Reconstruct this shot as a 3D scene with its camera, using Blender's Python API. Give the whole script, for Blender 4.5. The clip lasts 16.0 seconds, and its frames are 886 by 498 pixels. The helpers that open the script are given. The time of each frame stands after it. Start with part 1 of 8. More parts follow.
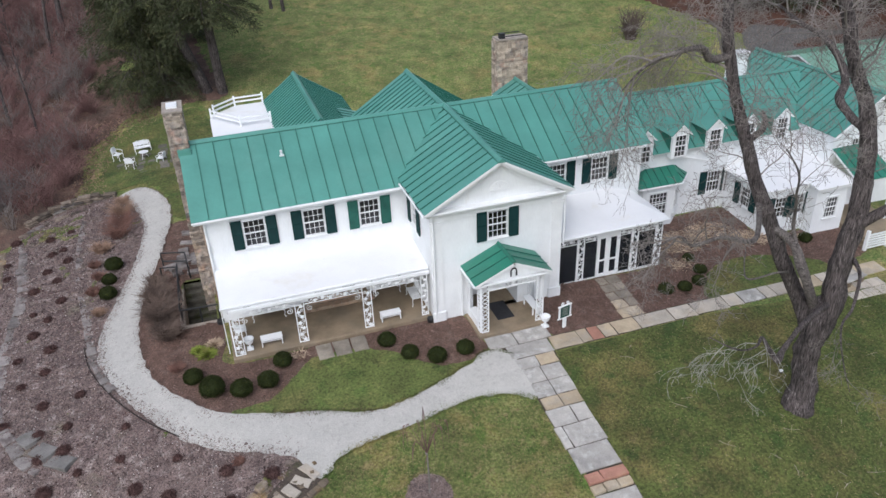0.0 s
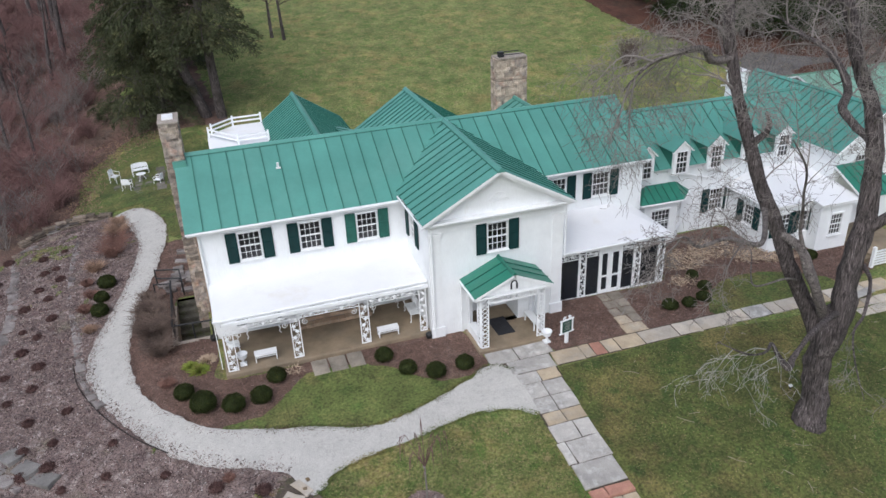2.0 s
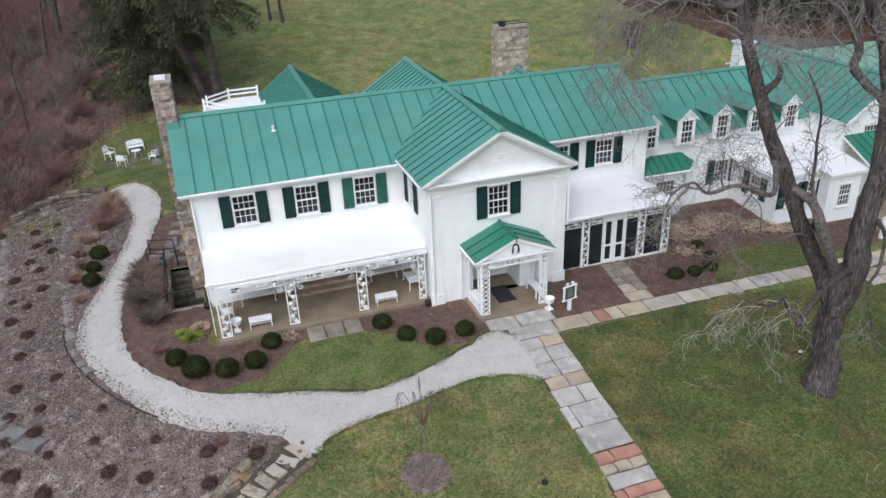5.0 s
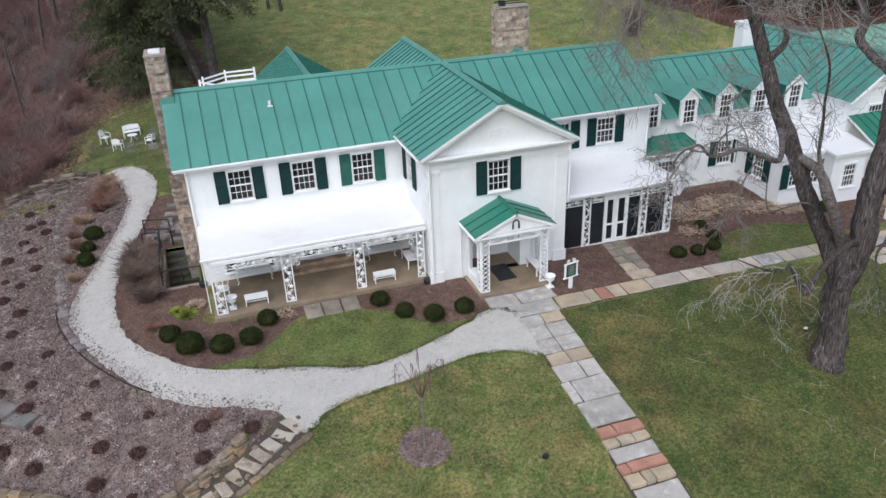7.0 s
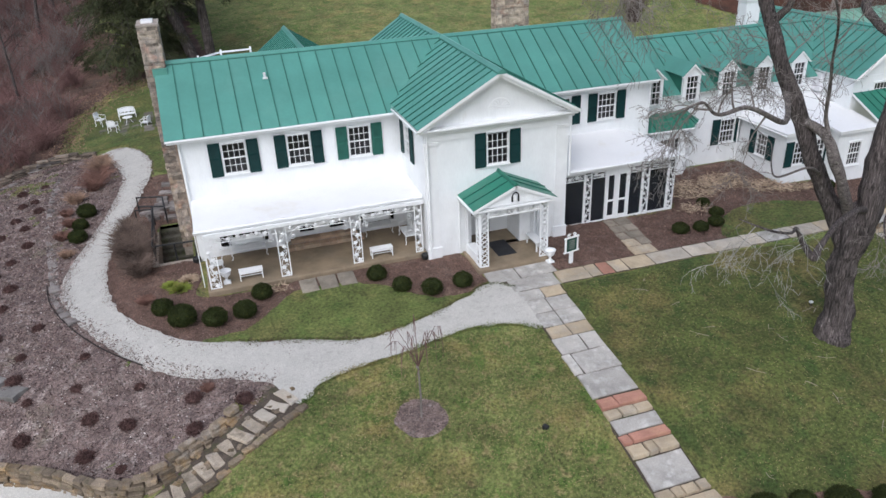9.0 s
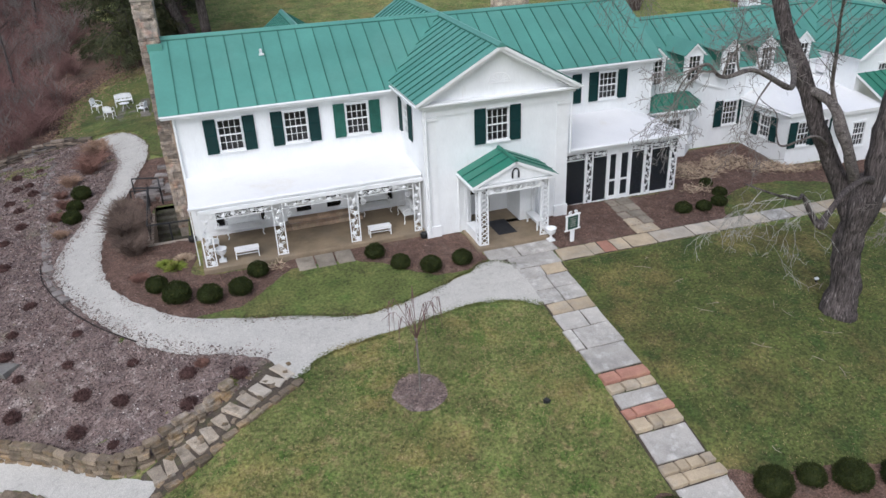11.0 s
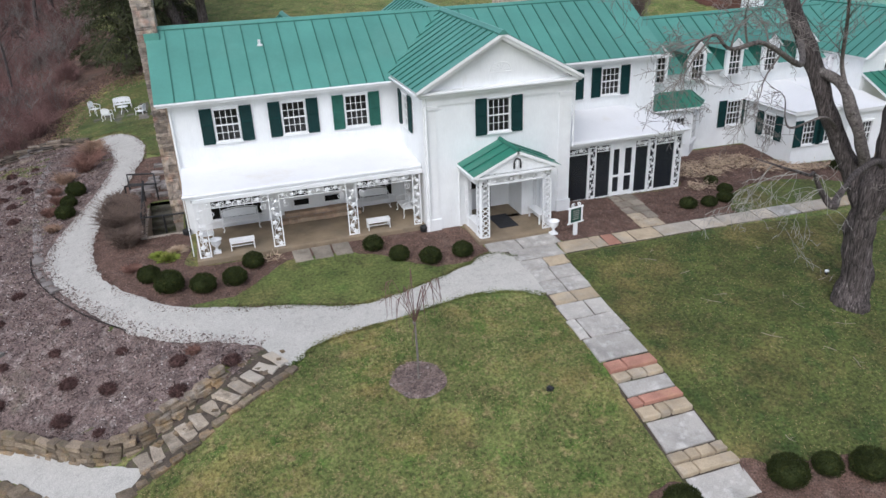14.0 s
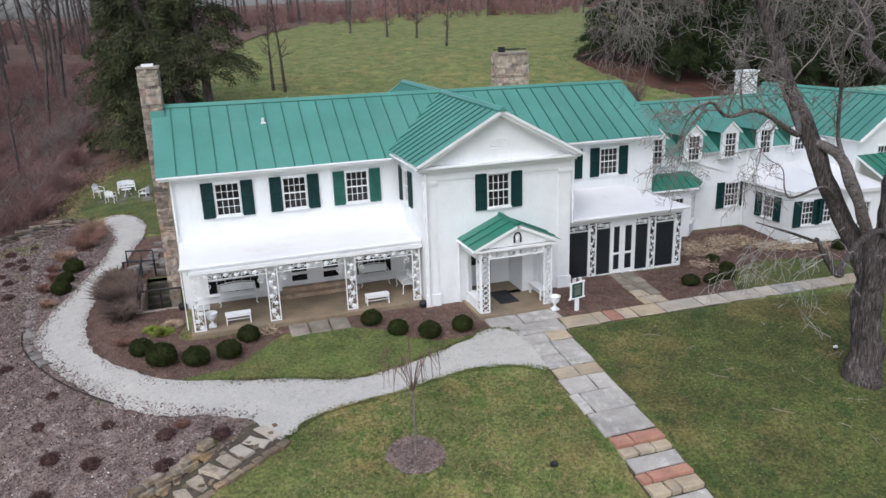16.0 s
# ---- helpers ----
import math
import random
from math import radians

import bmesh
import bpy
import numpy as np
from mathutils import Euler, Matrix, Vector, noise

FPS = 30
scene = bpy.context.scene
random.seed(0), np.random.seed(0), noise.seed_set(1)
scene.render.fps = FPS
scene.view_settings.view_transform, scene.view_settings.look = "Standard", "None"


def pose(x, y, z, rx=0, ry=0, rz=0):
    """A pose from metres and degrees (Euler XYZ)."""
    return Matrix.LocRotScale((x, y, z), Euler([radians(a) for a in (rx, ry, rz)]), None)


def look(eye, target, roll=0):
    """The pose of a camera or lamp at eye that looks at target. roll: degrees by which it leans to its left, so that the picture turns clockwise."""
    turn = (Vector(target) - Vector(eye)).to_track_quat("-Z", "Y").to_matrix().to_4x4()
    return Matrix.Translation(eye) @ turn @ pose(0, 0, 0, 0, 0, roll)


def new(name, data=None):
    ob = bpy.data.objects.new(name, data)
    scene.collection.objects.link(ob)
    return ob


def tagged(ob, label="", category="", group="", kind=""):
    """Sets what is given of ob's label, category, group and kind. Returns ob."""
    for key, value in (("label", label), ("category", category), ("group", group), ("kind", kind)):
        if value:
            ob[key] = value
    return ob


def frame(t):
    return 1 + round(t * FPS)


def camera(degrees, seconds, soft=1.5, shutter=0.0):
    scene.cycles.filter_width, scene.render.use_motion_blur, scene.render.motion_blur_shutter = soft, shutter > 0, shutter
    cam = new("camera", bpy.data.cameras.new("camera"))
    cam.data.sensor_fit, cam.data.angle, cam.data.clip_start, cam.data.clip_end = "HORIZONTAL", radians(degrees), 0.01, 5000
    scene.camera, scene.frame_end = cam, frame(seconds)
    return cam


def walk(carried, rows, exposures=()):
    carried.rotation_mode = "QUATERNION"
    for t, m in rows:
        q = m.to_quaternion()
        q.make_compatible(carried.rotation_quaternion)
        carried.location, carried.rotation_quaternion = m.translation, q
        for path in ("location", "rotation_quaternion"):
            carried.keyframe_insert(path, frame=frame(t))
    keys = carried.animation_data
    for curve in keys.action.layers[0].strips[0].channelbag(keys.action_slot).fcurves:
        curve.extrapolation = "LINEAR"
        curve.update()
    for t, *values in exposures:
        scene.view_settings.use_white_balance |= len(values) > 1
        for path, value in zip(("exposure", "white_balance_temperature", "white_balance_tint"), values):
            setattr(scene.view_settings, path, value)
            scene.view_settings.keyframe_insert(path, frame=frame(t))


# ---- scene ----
cam = camera(62.2, 16.0)
EXPOSURE = -0.04
PATH = [
    (0, (-8.287, -28.102, 20.635), (-7.764, -26.443, 19.648), -2.4),
    (0.5, (-8.271, -28.081, 20.279), (-7.738, -26.397, 19.342), -2.3),
    (1, (-8.283, -28.082, 19.914), (-7.741, -26.379, 19.017), -2.3),
    (1.5, (-8.289, -28.081, 19.526), (-7.746, -26.375, 18.634), -2.3),
    (2, (-8.253, -28.071, 19.24), (-7.712, -26.366, 18.347), -2.4),
    (2.5, (-8.263, -28.045, 18.936), (-7.722, -26.34, 18.042), -2.4),
    (3, (-8.283, -28.037, 18.601), (-7.741, -26.331, 17.709), -2.4),
    (3.5, (-8.284, -28.042, 18.231), (-7.743, -26.335, 17.342), -2.4),
    (4, (-8.257, -28.034, 17.961), (-7.717, -26.326, 17.07), -2.4),
    (6.5, (-8.254, -28.005, 16.43), (-7.714, -26.297, 15.542), -2.4),
    (7, (-8.254, -28.007, 16.17), (-7.714, -26.299, 15.282), -2.4),
    (7.5, (-8.255, -27.993, 15.846), (-7.714, -26.284, 14.958), -2.3),
    (8, (-8.241, -27.988, 15.531), (-7.701, -26.28, 14.643), -2.4),
    (8.5, (-8.237, -28.005, 15.203), (-7.696, -26.296, 14.316), -2.3),
    (9, (-8.196, -27.987, 14.896), (-7.657, -26.279, 14.008), -2.4),
    (11.5, (-8.185, -27.987, 13.528), (-7.646, -26.276, 12.643), -2.5),
    (12, (-8.207, -27.973, 13.279), (-7.669, -26.262, 12.394), -2.4),
    (12.5, (-8.188, -27.949, 13.037), (-7.651, -26.239, 12.151), -2.4),
    (13, (-8.22, -27.951, 12.734), (-7.681, -26.241, 11.849), -2.4),
    (13.5, (-8.211, -27.937, 12.48), (-7.67, -26.222, 11.606), -2.3),
    (14, (-8.18, -27.908, 12.249), (-7.632, -26.17, 11.426), -2.3),
    (14.5, (-8.174, -27.894, 12.015), (-7.616, -26.132, 11.251), -2.3),
    (15, (-8.173, -27.89, 11.748), (-7.606, -26.105, 11.046), -2.2),
    (15.5, (-8.157, -27.868, 11.55), (-7.582, -26.064, 10.907), -2.1),
    (16, (-8.158, -27.867, 11.327), (-7.575, -26.045, 10.746), -2.0),
]
walk(cam, [(t, look(eye, target, roll)) for t, eye, target, roll in PATH], [(0.0, EXPOSURE, 6000, 13), (16.0, EXPOSURE, 6000, 13)])

# ---- world and sun: an overcast winter day ----
world = bpy.data.worlds.new("overcast_sky")
scene.world = world
world.use_nodes = True
wn = world.node_tree
wn.nodes.clear()
sky = wn.nodes.new("ShaderNodeTexSky")
sky.sky_type = "NISHITA"
sky.sun_disc = False
sky.sun_elevation, sky.sun_rotation = radians(48), radians(216)
sky.air_density, sky.dust_density, sky.ozone_density = 1.0, 4.0, 1.0
grey = wn.nodes.new("ShaderNodeHueSaturation")
grey.inputs["Saturation"].default_value = 0.5
bg = wn.nodes.new("ShaderNodeBackground")
bg.inputs["Strength"].default_value = 0.178
wout = wn.nodes.new("ShaderNodeOutputWorld")
wn.links.new(sky.outputs[0], grey.inputs["Color"])
wn.links.new(grey.outputs[0], bg.inputs["Color"])
wn.links.new(bg.outputs[0], wout.inputs[0])

sun_data = bpy.data.lights.new("sun", "SUN")
sun_data.energy, sun_data.angle, sun_data.color = 0.8, radians(50), (1.0, 0.99, 0.975)
sun = new("sun", sun_data)
sun.matrix_world = pose(0, 0, 60, 42, 0, -36)

# ---- materials ----


def material(name, base, rough=0.7, metal=0.0, scale=3.0, spread=0.25, fine=60.0, fine_spread=0.15, bump=0.2, bump_dist=0.01,
             tints=(), per_piece=0.0, specular=0.4, stretch=None):
    """A node material: base colour varied at a coarse and a fine scale, tints blended in by noise, relief from the fine noise."""
    m = bpy.data.materials.new(name)
    m.use_nodes = True
    nt = m.node_tree
    nd, ln = nt.nodes, nt.links
    bsdf = nd["Principled BSDF"]
    bsdf.inputs["Roughness"].default_value = rough
    bsdf.inputs["Metallic"].default_value = metal
    bsdf.inputs["Specular IOR Level"].default_value = specular
    geo = nd.new("ShaderNodeNewGeometry")

    def noise_node(sc, detail, rough_n=0.6, offset=0.0):
        n = nd.new("ShaderNodeTexNoise")
        n.inputs["Scale"].default_value, n.inputs["Detail"].default_value, n.inputs["Roughness"].default_value = sc, detail, rough_n
        if offset:
            mp = nd.new("ShaderNodeMapping")
            mp.inputs["Location"].default_value = (offset, offset * 1.7, offset * 0.6)
            ln.new(geo.outputs["Position"], mp.inputs[0])
            ln.new(mp.outputs[0], n.inputs["Vector"])
        else:
            ln.new(geo.outputs["Position"], n.inputs["Vector"])
        return n

    def mixc(fac, a, b, mode="MIX"):
        x = nd.new("ShaderNodeMix")
        x.data_type, x.blend_type = "RGBA", mode
        for sock, v in ((x.inputs[0], fac), (x.inputs[6], a), (x.inputs[7], b)):
            if hasattr(v, "links"):
                ln.new(v, sock)
            else:
                sock.default_value = v
        return x.outputs[2]

    def spreadc(n, lo, hi, p0, p1):
        r = nd.new("ShaderNodeMapRange")
        r.inputs["From Min"].default_value, r.inputs["From Max"].default_value = p0, p1
        r.inputs["To Min"].default_value, r.inputs["To Max"].default_value = lo, hi
        ln.new(n, r.inputs["Value"])
        return r.outputs[0]

    col = (*base, 1)
    for k, (tint, amount, tsc, edge) in enumerate(tints):
        n = noise_node(tsc, 5, 0.62, 13.1 * (k + 1))
        if stretch:
            n.inputs["Vector"].links[0].from_node.inputs["Scale"].default_value = stretch
        f = spreadc(n.outputs["Fac"], 0.0, amount, edge, edge + 0.16)
        col = mixc(f, col, (*tint, 1))
    n1, n2 = noise_node(scale, 4), noise_node(fine, 3, 0.7)
    if stretch:
        mp = nd.new("ShaderNodeMapping")
        mp.inputs["Scale"].default_value = stretch
        ln.new(geo.outputs["Position"], mp.inputs[0])
        ln.new(mp.outputs[0], n2.inputs["Vector"])
    v1 = spreadc(n1.outputs["Fac"], 1 - spread, 1 + spread, 0.3, 0.7)
    v2 = spreadc(n2.outputs["Fac"], 1 - fine_spread, 1 + fine_spread, 0.3, 0.7)
    mul = nd.new("ShaderNodeMath")
    mul.operation = "MULTIPLY"
    ln.new(v1, mul.inputs[0])
    ln.new(v2, mul.inputs[1])
    val = mul.outputs[0]
    if per_piece:
        info = nd.new("ShaderNodeObjectInfo")
        m2 = nd.new("ShaderNodeMath")
        m2.operation = "MULTIPLY"
        ln.new(val, m2.inputs[0])
        ln.new(spreadc(info.outputs["Random"], 1 - per_piece, 1 + per_piece, 0, 1), m2.inputs[1])
        val = m2.outputs[0]
    hs = nd.new("ShaderNodeHueSaturation")
    if hasattr(col, "links"):
        ln.new(col, hs.inputs["Color"])
    else:
        hs.inputs["Color"].default_value = col
    ln.new(val, hs.inputs["Value"])
    ln.new(hs.outputs[0], bsdf.inputs["Base Color"])
    if bump:
        b = nd.new("ShaderNodeBump")
        b.inputs["Strength"].default_value, b.inputs["Distance"].default_value = bump, bump_dist
        ln.new(n2.outputs["Fac"], b.inputs["Height"])
        ln.new(b.outputs[0], bsdf.inputs["Normal"])
    return m


WHITE = material("white_paint", (0.8, 0.825, 0.83), 0.55, scale=0.7, spread=0.05, fine=18, fine_spread=0.03, bump=0.12, stretch=(1, 1, 0.2), tints=(((0.68, 0.71, 0.7), 0.45, 0.7, 0.53), ((0.6, 0.58, 0.53), 0.4, 3.5, 0.62)))
TRIM = material("white_trim", (0.8, 0.82, 0.82), 0.5, scale=1.5, spread=0.05, fine=40, fine_spread=0.04, bump=0.05)
MEMBRANE = material("white_roof_membrane", (0.8, 0.81, 0.81), 0.6, scale=0.6, spread=0.03, fine=14, fine_spread=0.02, bump=0.06, tints=(((0.66, 0.62, 0.5), 0.45, 0.45, 0.58), ((0.55, 0.5, 0.43), 0.5, 2.5, 0.66)))
GREEN = material("green_metal_roof", (0.088, 0.268, 0.222), 0.38, 0.0, scale=0.45, spread=0.10, fine=9, fine_spread=0.04, bump=0.04, bump_dist=0.02, tints=(((0.12, 0.3, 0.25), 0.5, 0.35, 0.5),), per_piece=0.05)
# roof green darkened by painted shade, for seams, cap edges and dormer cheeks
GREEN_SHADE = material("green_roof_seam", (0.028, 0.135, 0.1), 0.45, scale=0.8, spread=0.1, fine=12, fine_spread=0.05, bump=0.0)
GREEN_DEEP = material("deep_green_metal_roof", (0.03, 0.185, 0.125), 0.4, scale=0.6, spread=0.12, fine=9, fine_spread=0.05, bump=0.04, bump_dist=0.02, tints=(((0.05, 0.21, 0.155), 0.5, 0.5, 0.5),), per_piece=0.05)
GREEN_PALE = material("weathered_green_roof", (0.17, 0.32, 0.24), 0.5, scale=0.5, spread=0.12, fine=9, fine_spread=0.05, bump=0.05)
SHUTTER = material("dark_green_shutter", (0.005, 0.034, 0.033), 0.6, specular=0.2, scale=2, spread=0.15, fine=50, fine_spread=0.1, bump=0.05)
SHUTTER_PALE = material("faded_green_shutter", (0.026, 0.115, 0.088), 0.6, specular=0.2, scale=2, spread=0.15, fine=50, fine_spread=0.1, bump=0.05)
STONE = material("chimney_stone", (0.31, 0.265, 0.22), 0.9, scale=5, spread=0.45, fine=45, fine_spread=0.25, bump=0.5, per_piece=0.45, tints=(((0.2, 0.19, 0.18), 0.75, 2.2, 0.48), ((0.33, 0.17, 0.12), 0.7, 1.6, 0.55), ((0.36, 0.29, 0.19), 0.6, 1.3, 0.53)))
MORTAR = material("mortar", (0.34, 0.3, 0.255), 0.95, scale=5, spread=0.2, fine=60, fine_spread=0.2, bump=0.4)
DRYSTONE = material("field_stone", (0.2, 0.16, 0.115), 0.92, scale=3, spread=0.35, fine=30, fine_spread=0.35, bump=0.6, per_piece=0.4, tints=(((0.3, 0.2, 0.095), 0.75, 1.6, 0.5), ((0.11, 0.105, 0.05), 0.65, 2.3, 0.55), ((0.33, 0.31, 0.28), 0.7, 1.2, 0.58)))
FLAG_BLUE = material("bluestone", (0.405, 0.388, 0.355), 0.8, scale=1.3, spread=0.16, fine=30, fine_spread=0.16, bump=0.25, per_piece=0.14, tints=(((0.25, 0.245, 0.225), 0.6, 1.3, 0.48), ((0.56, 0.55, 0.52), 0.8, 2.6, 0.52)))
FLAG_DARK = material("dark_flagstone", (0.18, 0.172, 0.16), 0.9, scale=1.5, spread=0.25, fine=30, fine_spread=0.2, bump=0.3, per_piece=0.12, tints=(((0.12, 0.115, 0.1), 0.7, 1.5, 0.5),))
FLAG_TAN = material("tan_sandstone", (0.42, 0.345, 0.24), 0.85, scale=1.5, spread=0.2, fine=30, fine_spread=0.15, bump=0.25, per_piece=0.14, tints=(((0.36, 0.33, 0.28), 0.6, 1.0, 0.5),))
FLAG_RED = material("red_sandstone", (0.4, 0.205, 0.15), 0.85, scale=1.5, spread=0.2, fine=30, fine_spread=0.15, bump=0.25, per_piece=0.12, tints=(((0.45, 0.27, 0.17), 0.6, 1.2, 0.5),))
GRAVEL = material("pale_gravel", (0.465, 0.455, 0.418), 0.95, scale=1.6, spread=0.07, fine=26, fine_spread=0.24, bump=0.5, bump_dist=0.03, tints=(((0.33, 0.31, 0.285), 0.5, 5.0, 0.53), ((0.52, 0.5, 0.47), 0.5, 9.0, 0.54)))
MULCH = material("bark_mulch", (0.128, 0.079, 0.06), 0.95, scale=1.8, spread=0.3, fine=18, fine_spread=0.7, bump=0.8, bump_dist=0.03, tints=(((0.18, 0.13, 0.105), 0.7, 2.1, 0.52), ((0.08, 0.05, 0.042), 0.6, 0.7, 0.52)))
BEDSOIL = material("winter_bed", (0.16, 0.12, 0.108), 0.95, scale=1.6, spread=0.35, fine=15, fine_spread=0.75, bump=0.8, bump_dist=0.04, tints=(((0.33, 0.285, 0.26), 0.85, 2.6, 0.52), ((0.115, 0.125, 0.06), 0.5, 0.5, 0.58), ((0.09, 0.062, 0.06), 0.6, 0.9, 0.52)))
LAWN = material("winter_lawn", (0.15, 0.175, 0.055), 0.95, scale=0.7, spread=0.28, fine=9, fine_spread=0.6, bump=1.0, bump_dist=0.06, tints=(((0.25, 0.21, 0.075), 0.85, 0.4, 0.5), ((0.075, 0.135, 0.026), 0.85, 1.1, 0.5), ((0.29, 0.225, 0.11), 0.75, 2.6, 0.54), ((0.075, 0.09, 0.028), 0.6, 5.0, 0.55)))
LITTER = material("leaf_litter", (0.125, 0.076, 0.058), 0.95, scale=0.5, spread=0.3, fine=12, fine_spread=0.5, bump=0.8, bump_dist=0.06, tints=(((0.1, 0.075, 0.06), 0.8, 0.4, 0.48), ((0.2, 0.14, 0.1), 0.7, 1.2, 0.52)))
CONCRETE = material("porch_floor", (0.24, 0.188, 0.125), 0.75, scale=0.8, spread=0.25, fine=25, fine_spread=0.1, bump=0.15, tints=(((0.2, 0.165, 0.12), 0.7, 0.6, 0.5), ((0.15, 0.115, 0.08), 0.55, 1.4, 0.57)))
BARK = material("grey_bark", (0.095, 0.08, 0.076), 0.95, scale=1.3, spread=0.3, fine=24, fine_spread=0.8, bump=1.0, bump_dist=0.08, stretch=(1, 1, 0.1), tints=(((0.25, 0.225, 0.215), 0.75, 19.0, 0.54), ((0.022, 0.018, 0.017), 0.9, 14.0, 0.5)))
PALE_BARK = material("pale_grey_bark", (0.14, 0.123, 0.115), 0.95, scale=1.6, spread=0.35, fine=26, fine_spread=0.5, bump=0.6, bump_dist=0.03, tints=(((0.3, 0.285, 0.255), 0.7, 9.0, 0.55), ((0.04, 0.034, 0.031), 0.85, 7.0, 0.5)))
MOSS = material("moss", (0.11, 0.085, 0.02), 0.95, scale=3, spread=0.3, fine=30, fine_spread=0.4, bump=0.8)
TWIG = material("pale_twig", (0.2, 0.178, 0.162), 0.9, scale=0.6, spread=0.35, fine=20, fine_spread=0.2, bump=0.0)
TWIG_DARK = material("dark_twig", (0.1, 0.075, 0.066), 0.9, scale=0.3, spread=0.35, fine=20, fine_spread=0.2, bump=0.0)
GREYBRUSH = material("grey_shrub_twig", (0.155, 0.115, 0.093), 0.95, scale=1.2, spread=0.4, fine=12, fine_spread=0.3, bump=0.0)
BRUSH = material("brush_twig", (0.2, 0.115, 0.104), 0.95, scale=0.25, spread=0.4, fine=6, fine_spread=0.3, bump=0.0)
LAWN_EAST = material("green_lawn", (0.085, 0.105, 0.028), 0.95, scale=0.6, spread=0.28, fine=9, fine_spread=0.6, bump=1.0, bump_dist=0.06, tints=(((0.165, 0.14, 0.05), 0.85, 0.35, 0.49), ((0.05, 0.088, 0.02), 0.85, 1.0, 0.5), ((0.19, 0.15, 0.07), 0.6, 2.4, 0.56), ((0.045, 0.055, 0.018), 0.6, 5.0, 0.55)))
LAWN_ISLE = material("island_lawn", (0.115, 0.142, 0.04), 0.95, scale=0.7, spread=0.28, fine=9, fine_spread=0.55, bump=1.0, bump_dist=0.06, tints=(((0.18, 0.165, 0.06), 0.7, 0.5, 0.53), ((0.07, 0.118, 0.026), 0.8, 1.0, 0.5), ((0.06, 0.075, 0.024), 0.5, 5.0, 0.56)))
NEEDLE = material("conifer_needles", (0.06, 0.07, 0.036), 0.8, scale=0.7, spread=0.45, fine=9, fine_spread=0.35, bump=0.0, specular=0.1, tints=(((0.14, 0.14, 0.06), 0.7, 0.9, 0.54), ((0.13, 0.1, 0.055), 0.6, 1.3, 0.55)))
BOX = material("boxwood_leaves", (0.034, 0.045, 0.015), 0.7, scale=2.5, spread=0.35, fine=40, fine_spread=0.4, bump=0.0, specular=0.1, tints=(((0.1, 0.1, 0.024), 0.75, 8.0, 0.55),))
DARKFRAME = material("black_iron", (0.02, 0.021, 0.022), 0.5, scale=3, spread=0.2, fine=30, fine_spread=0.2, bump=0.1)
CURTAIN = material("grey_curtain", (0.72, 0.72, 0.74), 0.9, scale=6, spread=0.2, fine=40, fine_spread=0.1, bump=0.2)
MAT_BLACK = material("black_rubber", (0.025, 0.026, 0.03), 0.85, scale=4, spread=0.2, fine=80, fine_spread=0.3, bump=0.3)
SIGN_GREEN = material("sign_green", (0.01, 0.06, 0.042), 0.5, scale=4, spread=0.1, fine=40, fine_spread=0.05, bump=0.0)
TERRA = material("stone_step", (0.37, 0.265, 0.185), 0.9, scale=2.5, spread=0.3, fine=30, fine_spread=0.25, bump=0.4, per_piece=0.25, tints=(((0.33, 0.28, 0.2), 0.7, 1.5, 0.5),))


def glass_material():
    m = bpy.data.materials.new("window_glass")
    m.use_nodes = True
    b = m.node_tree.nodes["Principled BSDF"]
    b.inputs["Base Color"].default_value = (0.008, 0.009, 0.011, 1)
    b.inputs["Roughness"].default_value = 0.06
    b.inputs["Alpha"].default_value = 0.86
    b.inputs["Specular IOR Level"].default_value = 0.35
    return m


def screen_material():
    m = bpy.data.materials.new("insect_screen")
    m.use_nodes = True
    b = m.node_tree.nodes["Principled BSDF"]
    b.inputs["Base Color"].default_value = (0.018, 0.022, 0.028, 1)
    b.inputs["Roughness"].default_value = 0.3
    b.inputs["Alpha"].default_value = 0.82
    return m


GLASS, SCREEN = glass_material(), screen_material()

# ---- mesh helpers ----


def part(name, bm, mat, parent=None, label="", smooth=False, m=None):
    """Links a bmesh as one mesh object, under a parent if given."""
    if isinstance(bm, bpy.types.Mesh):
        me = bm
    else:
        me = bpy.data.meshes.new(name)
        bmesh.ops.recalc_face_normals(bm, faces=bm.faces)
        bm.to_mesh(me)
        bm.free()
        me.materials.append(mat)
        if smooth:
            me.shade_smooth()
    ob = new(name, me)
    if parent is not None:
        ob.parent = parent
    if m is not None:
        ob.matrix_basis = m
    if label:
        ob["label"] = label
    return ob


def raw(name, verts, faces, mat, smooth=False):
    me = bpy.data.meshes.new(name)
    me.from_pydata(verts, [], faces)
    me.materials.append(mat)
    if smooth:
        me.shade_smooth()
    return me


def thing(name, label, category, at=(0, 0, 0), rz=0.0, group="", kind=""):
    ob = new(name)
    ob.empty_display_size = 0.1
    ob.matrix_basis = pose(*at, 0, 0, rz)
    return tagged(ob, label, category, group, kind)


def box(bm, x0, y0, z0, x1, y1, z1, bevel=0.0):
    v = [bm.verts.new((x, y, z)) for z in (z0, z1) for x, y in ((x0, y0), (x1, y0), (x1, y1), (x0, y1))]
    fs = [bm.faces.new([v[i] for i in f]) for f in ((0, 3, 2, 1), (4, 5, 6, 7), (0, 1, 5, 4), (1, 2, 6, 5), (2, 3, 7, 6), (3, 0, 4, 7))]
    if bevel:
        es = list({e for f in fs for e in f.edges})
        bmesh.ops.bevel(bm, geom=es, offset=bevel, segments=1, affect="EDGES")
    return bm


def boxes(*items, bevel=0.0):
    bm = bmesh.new()
    for it in items:
        box(bm, *it, bevel=bevel)
    return bm


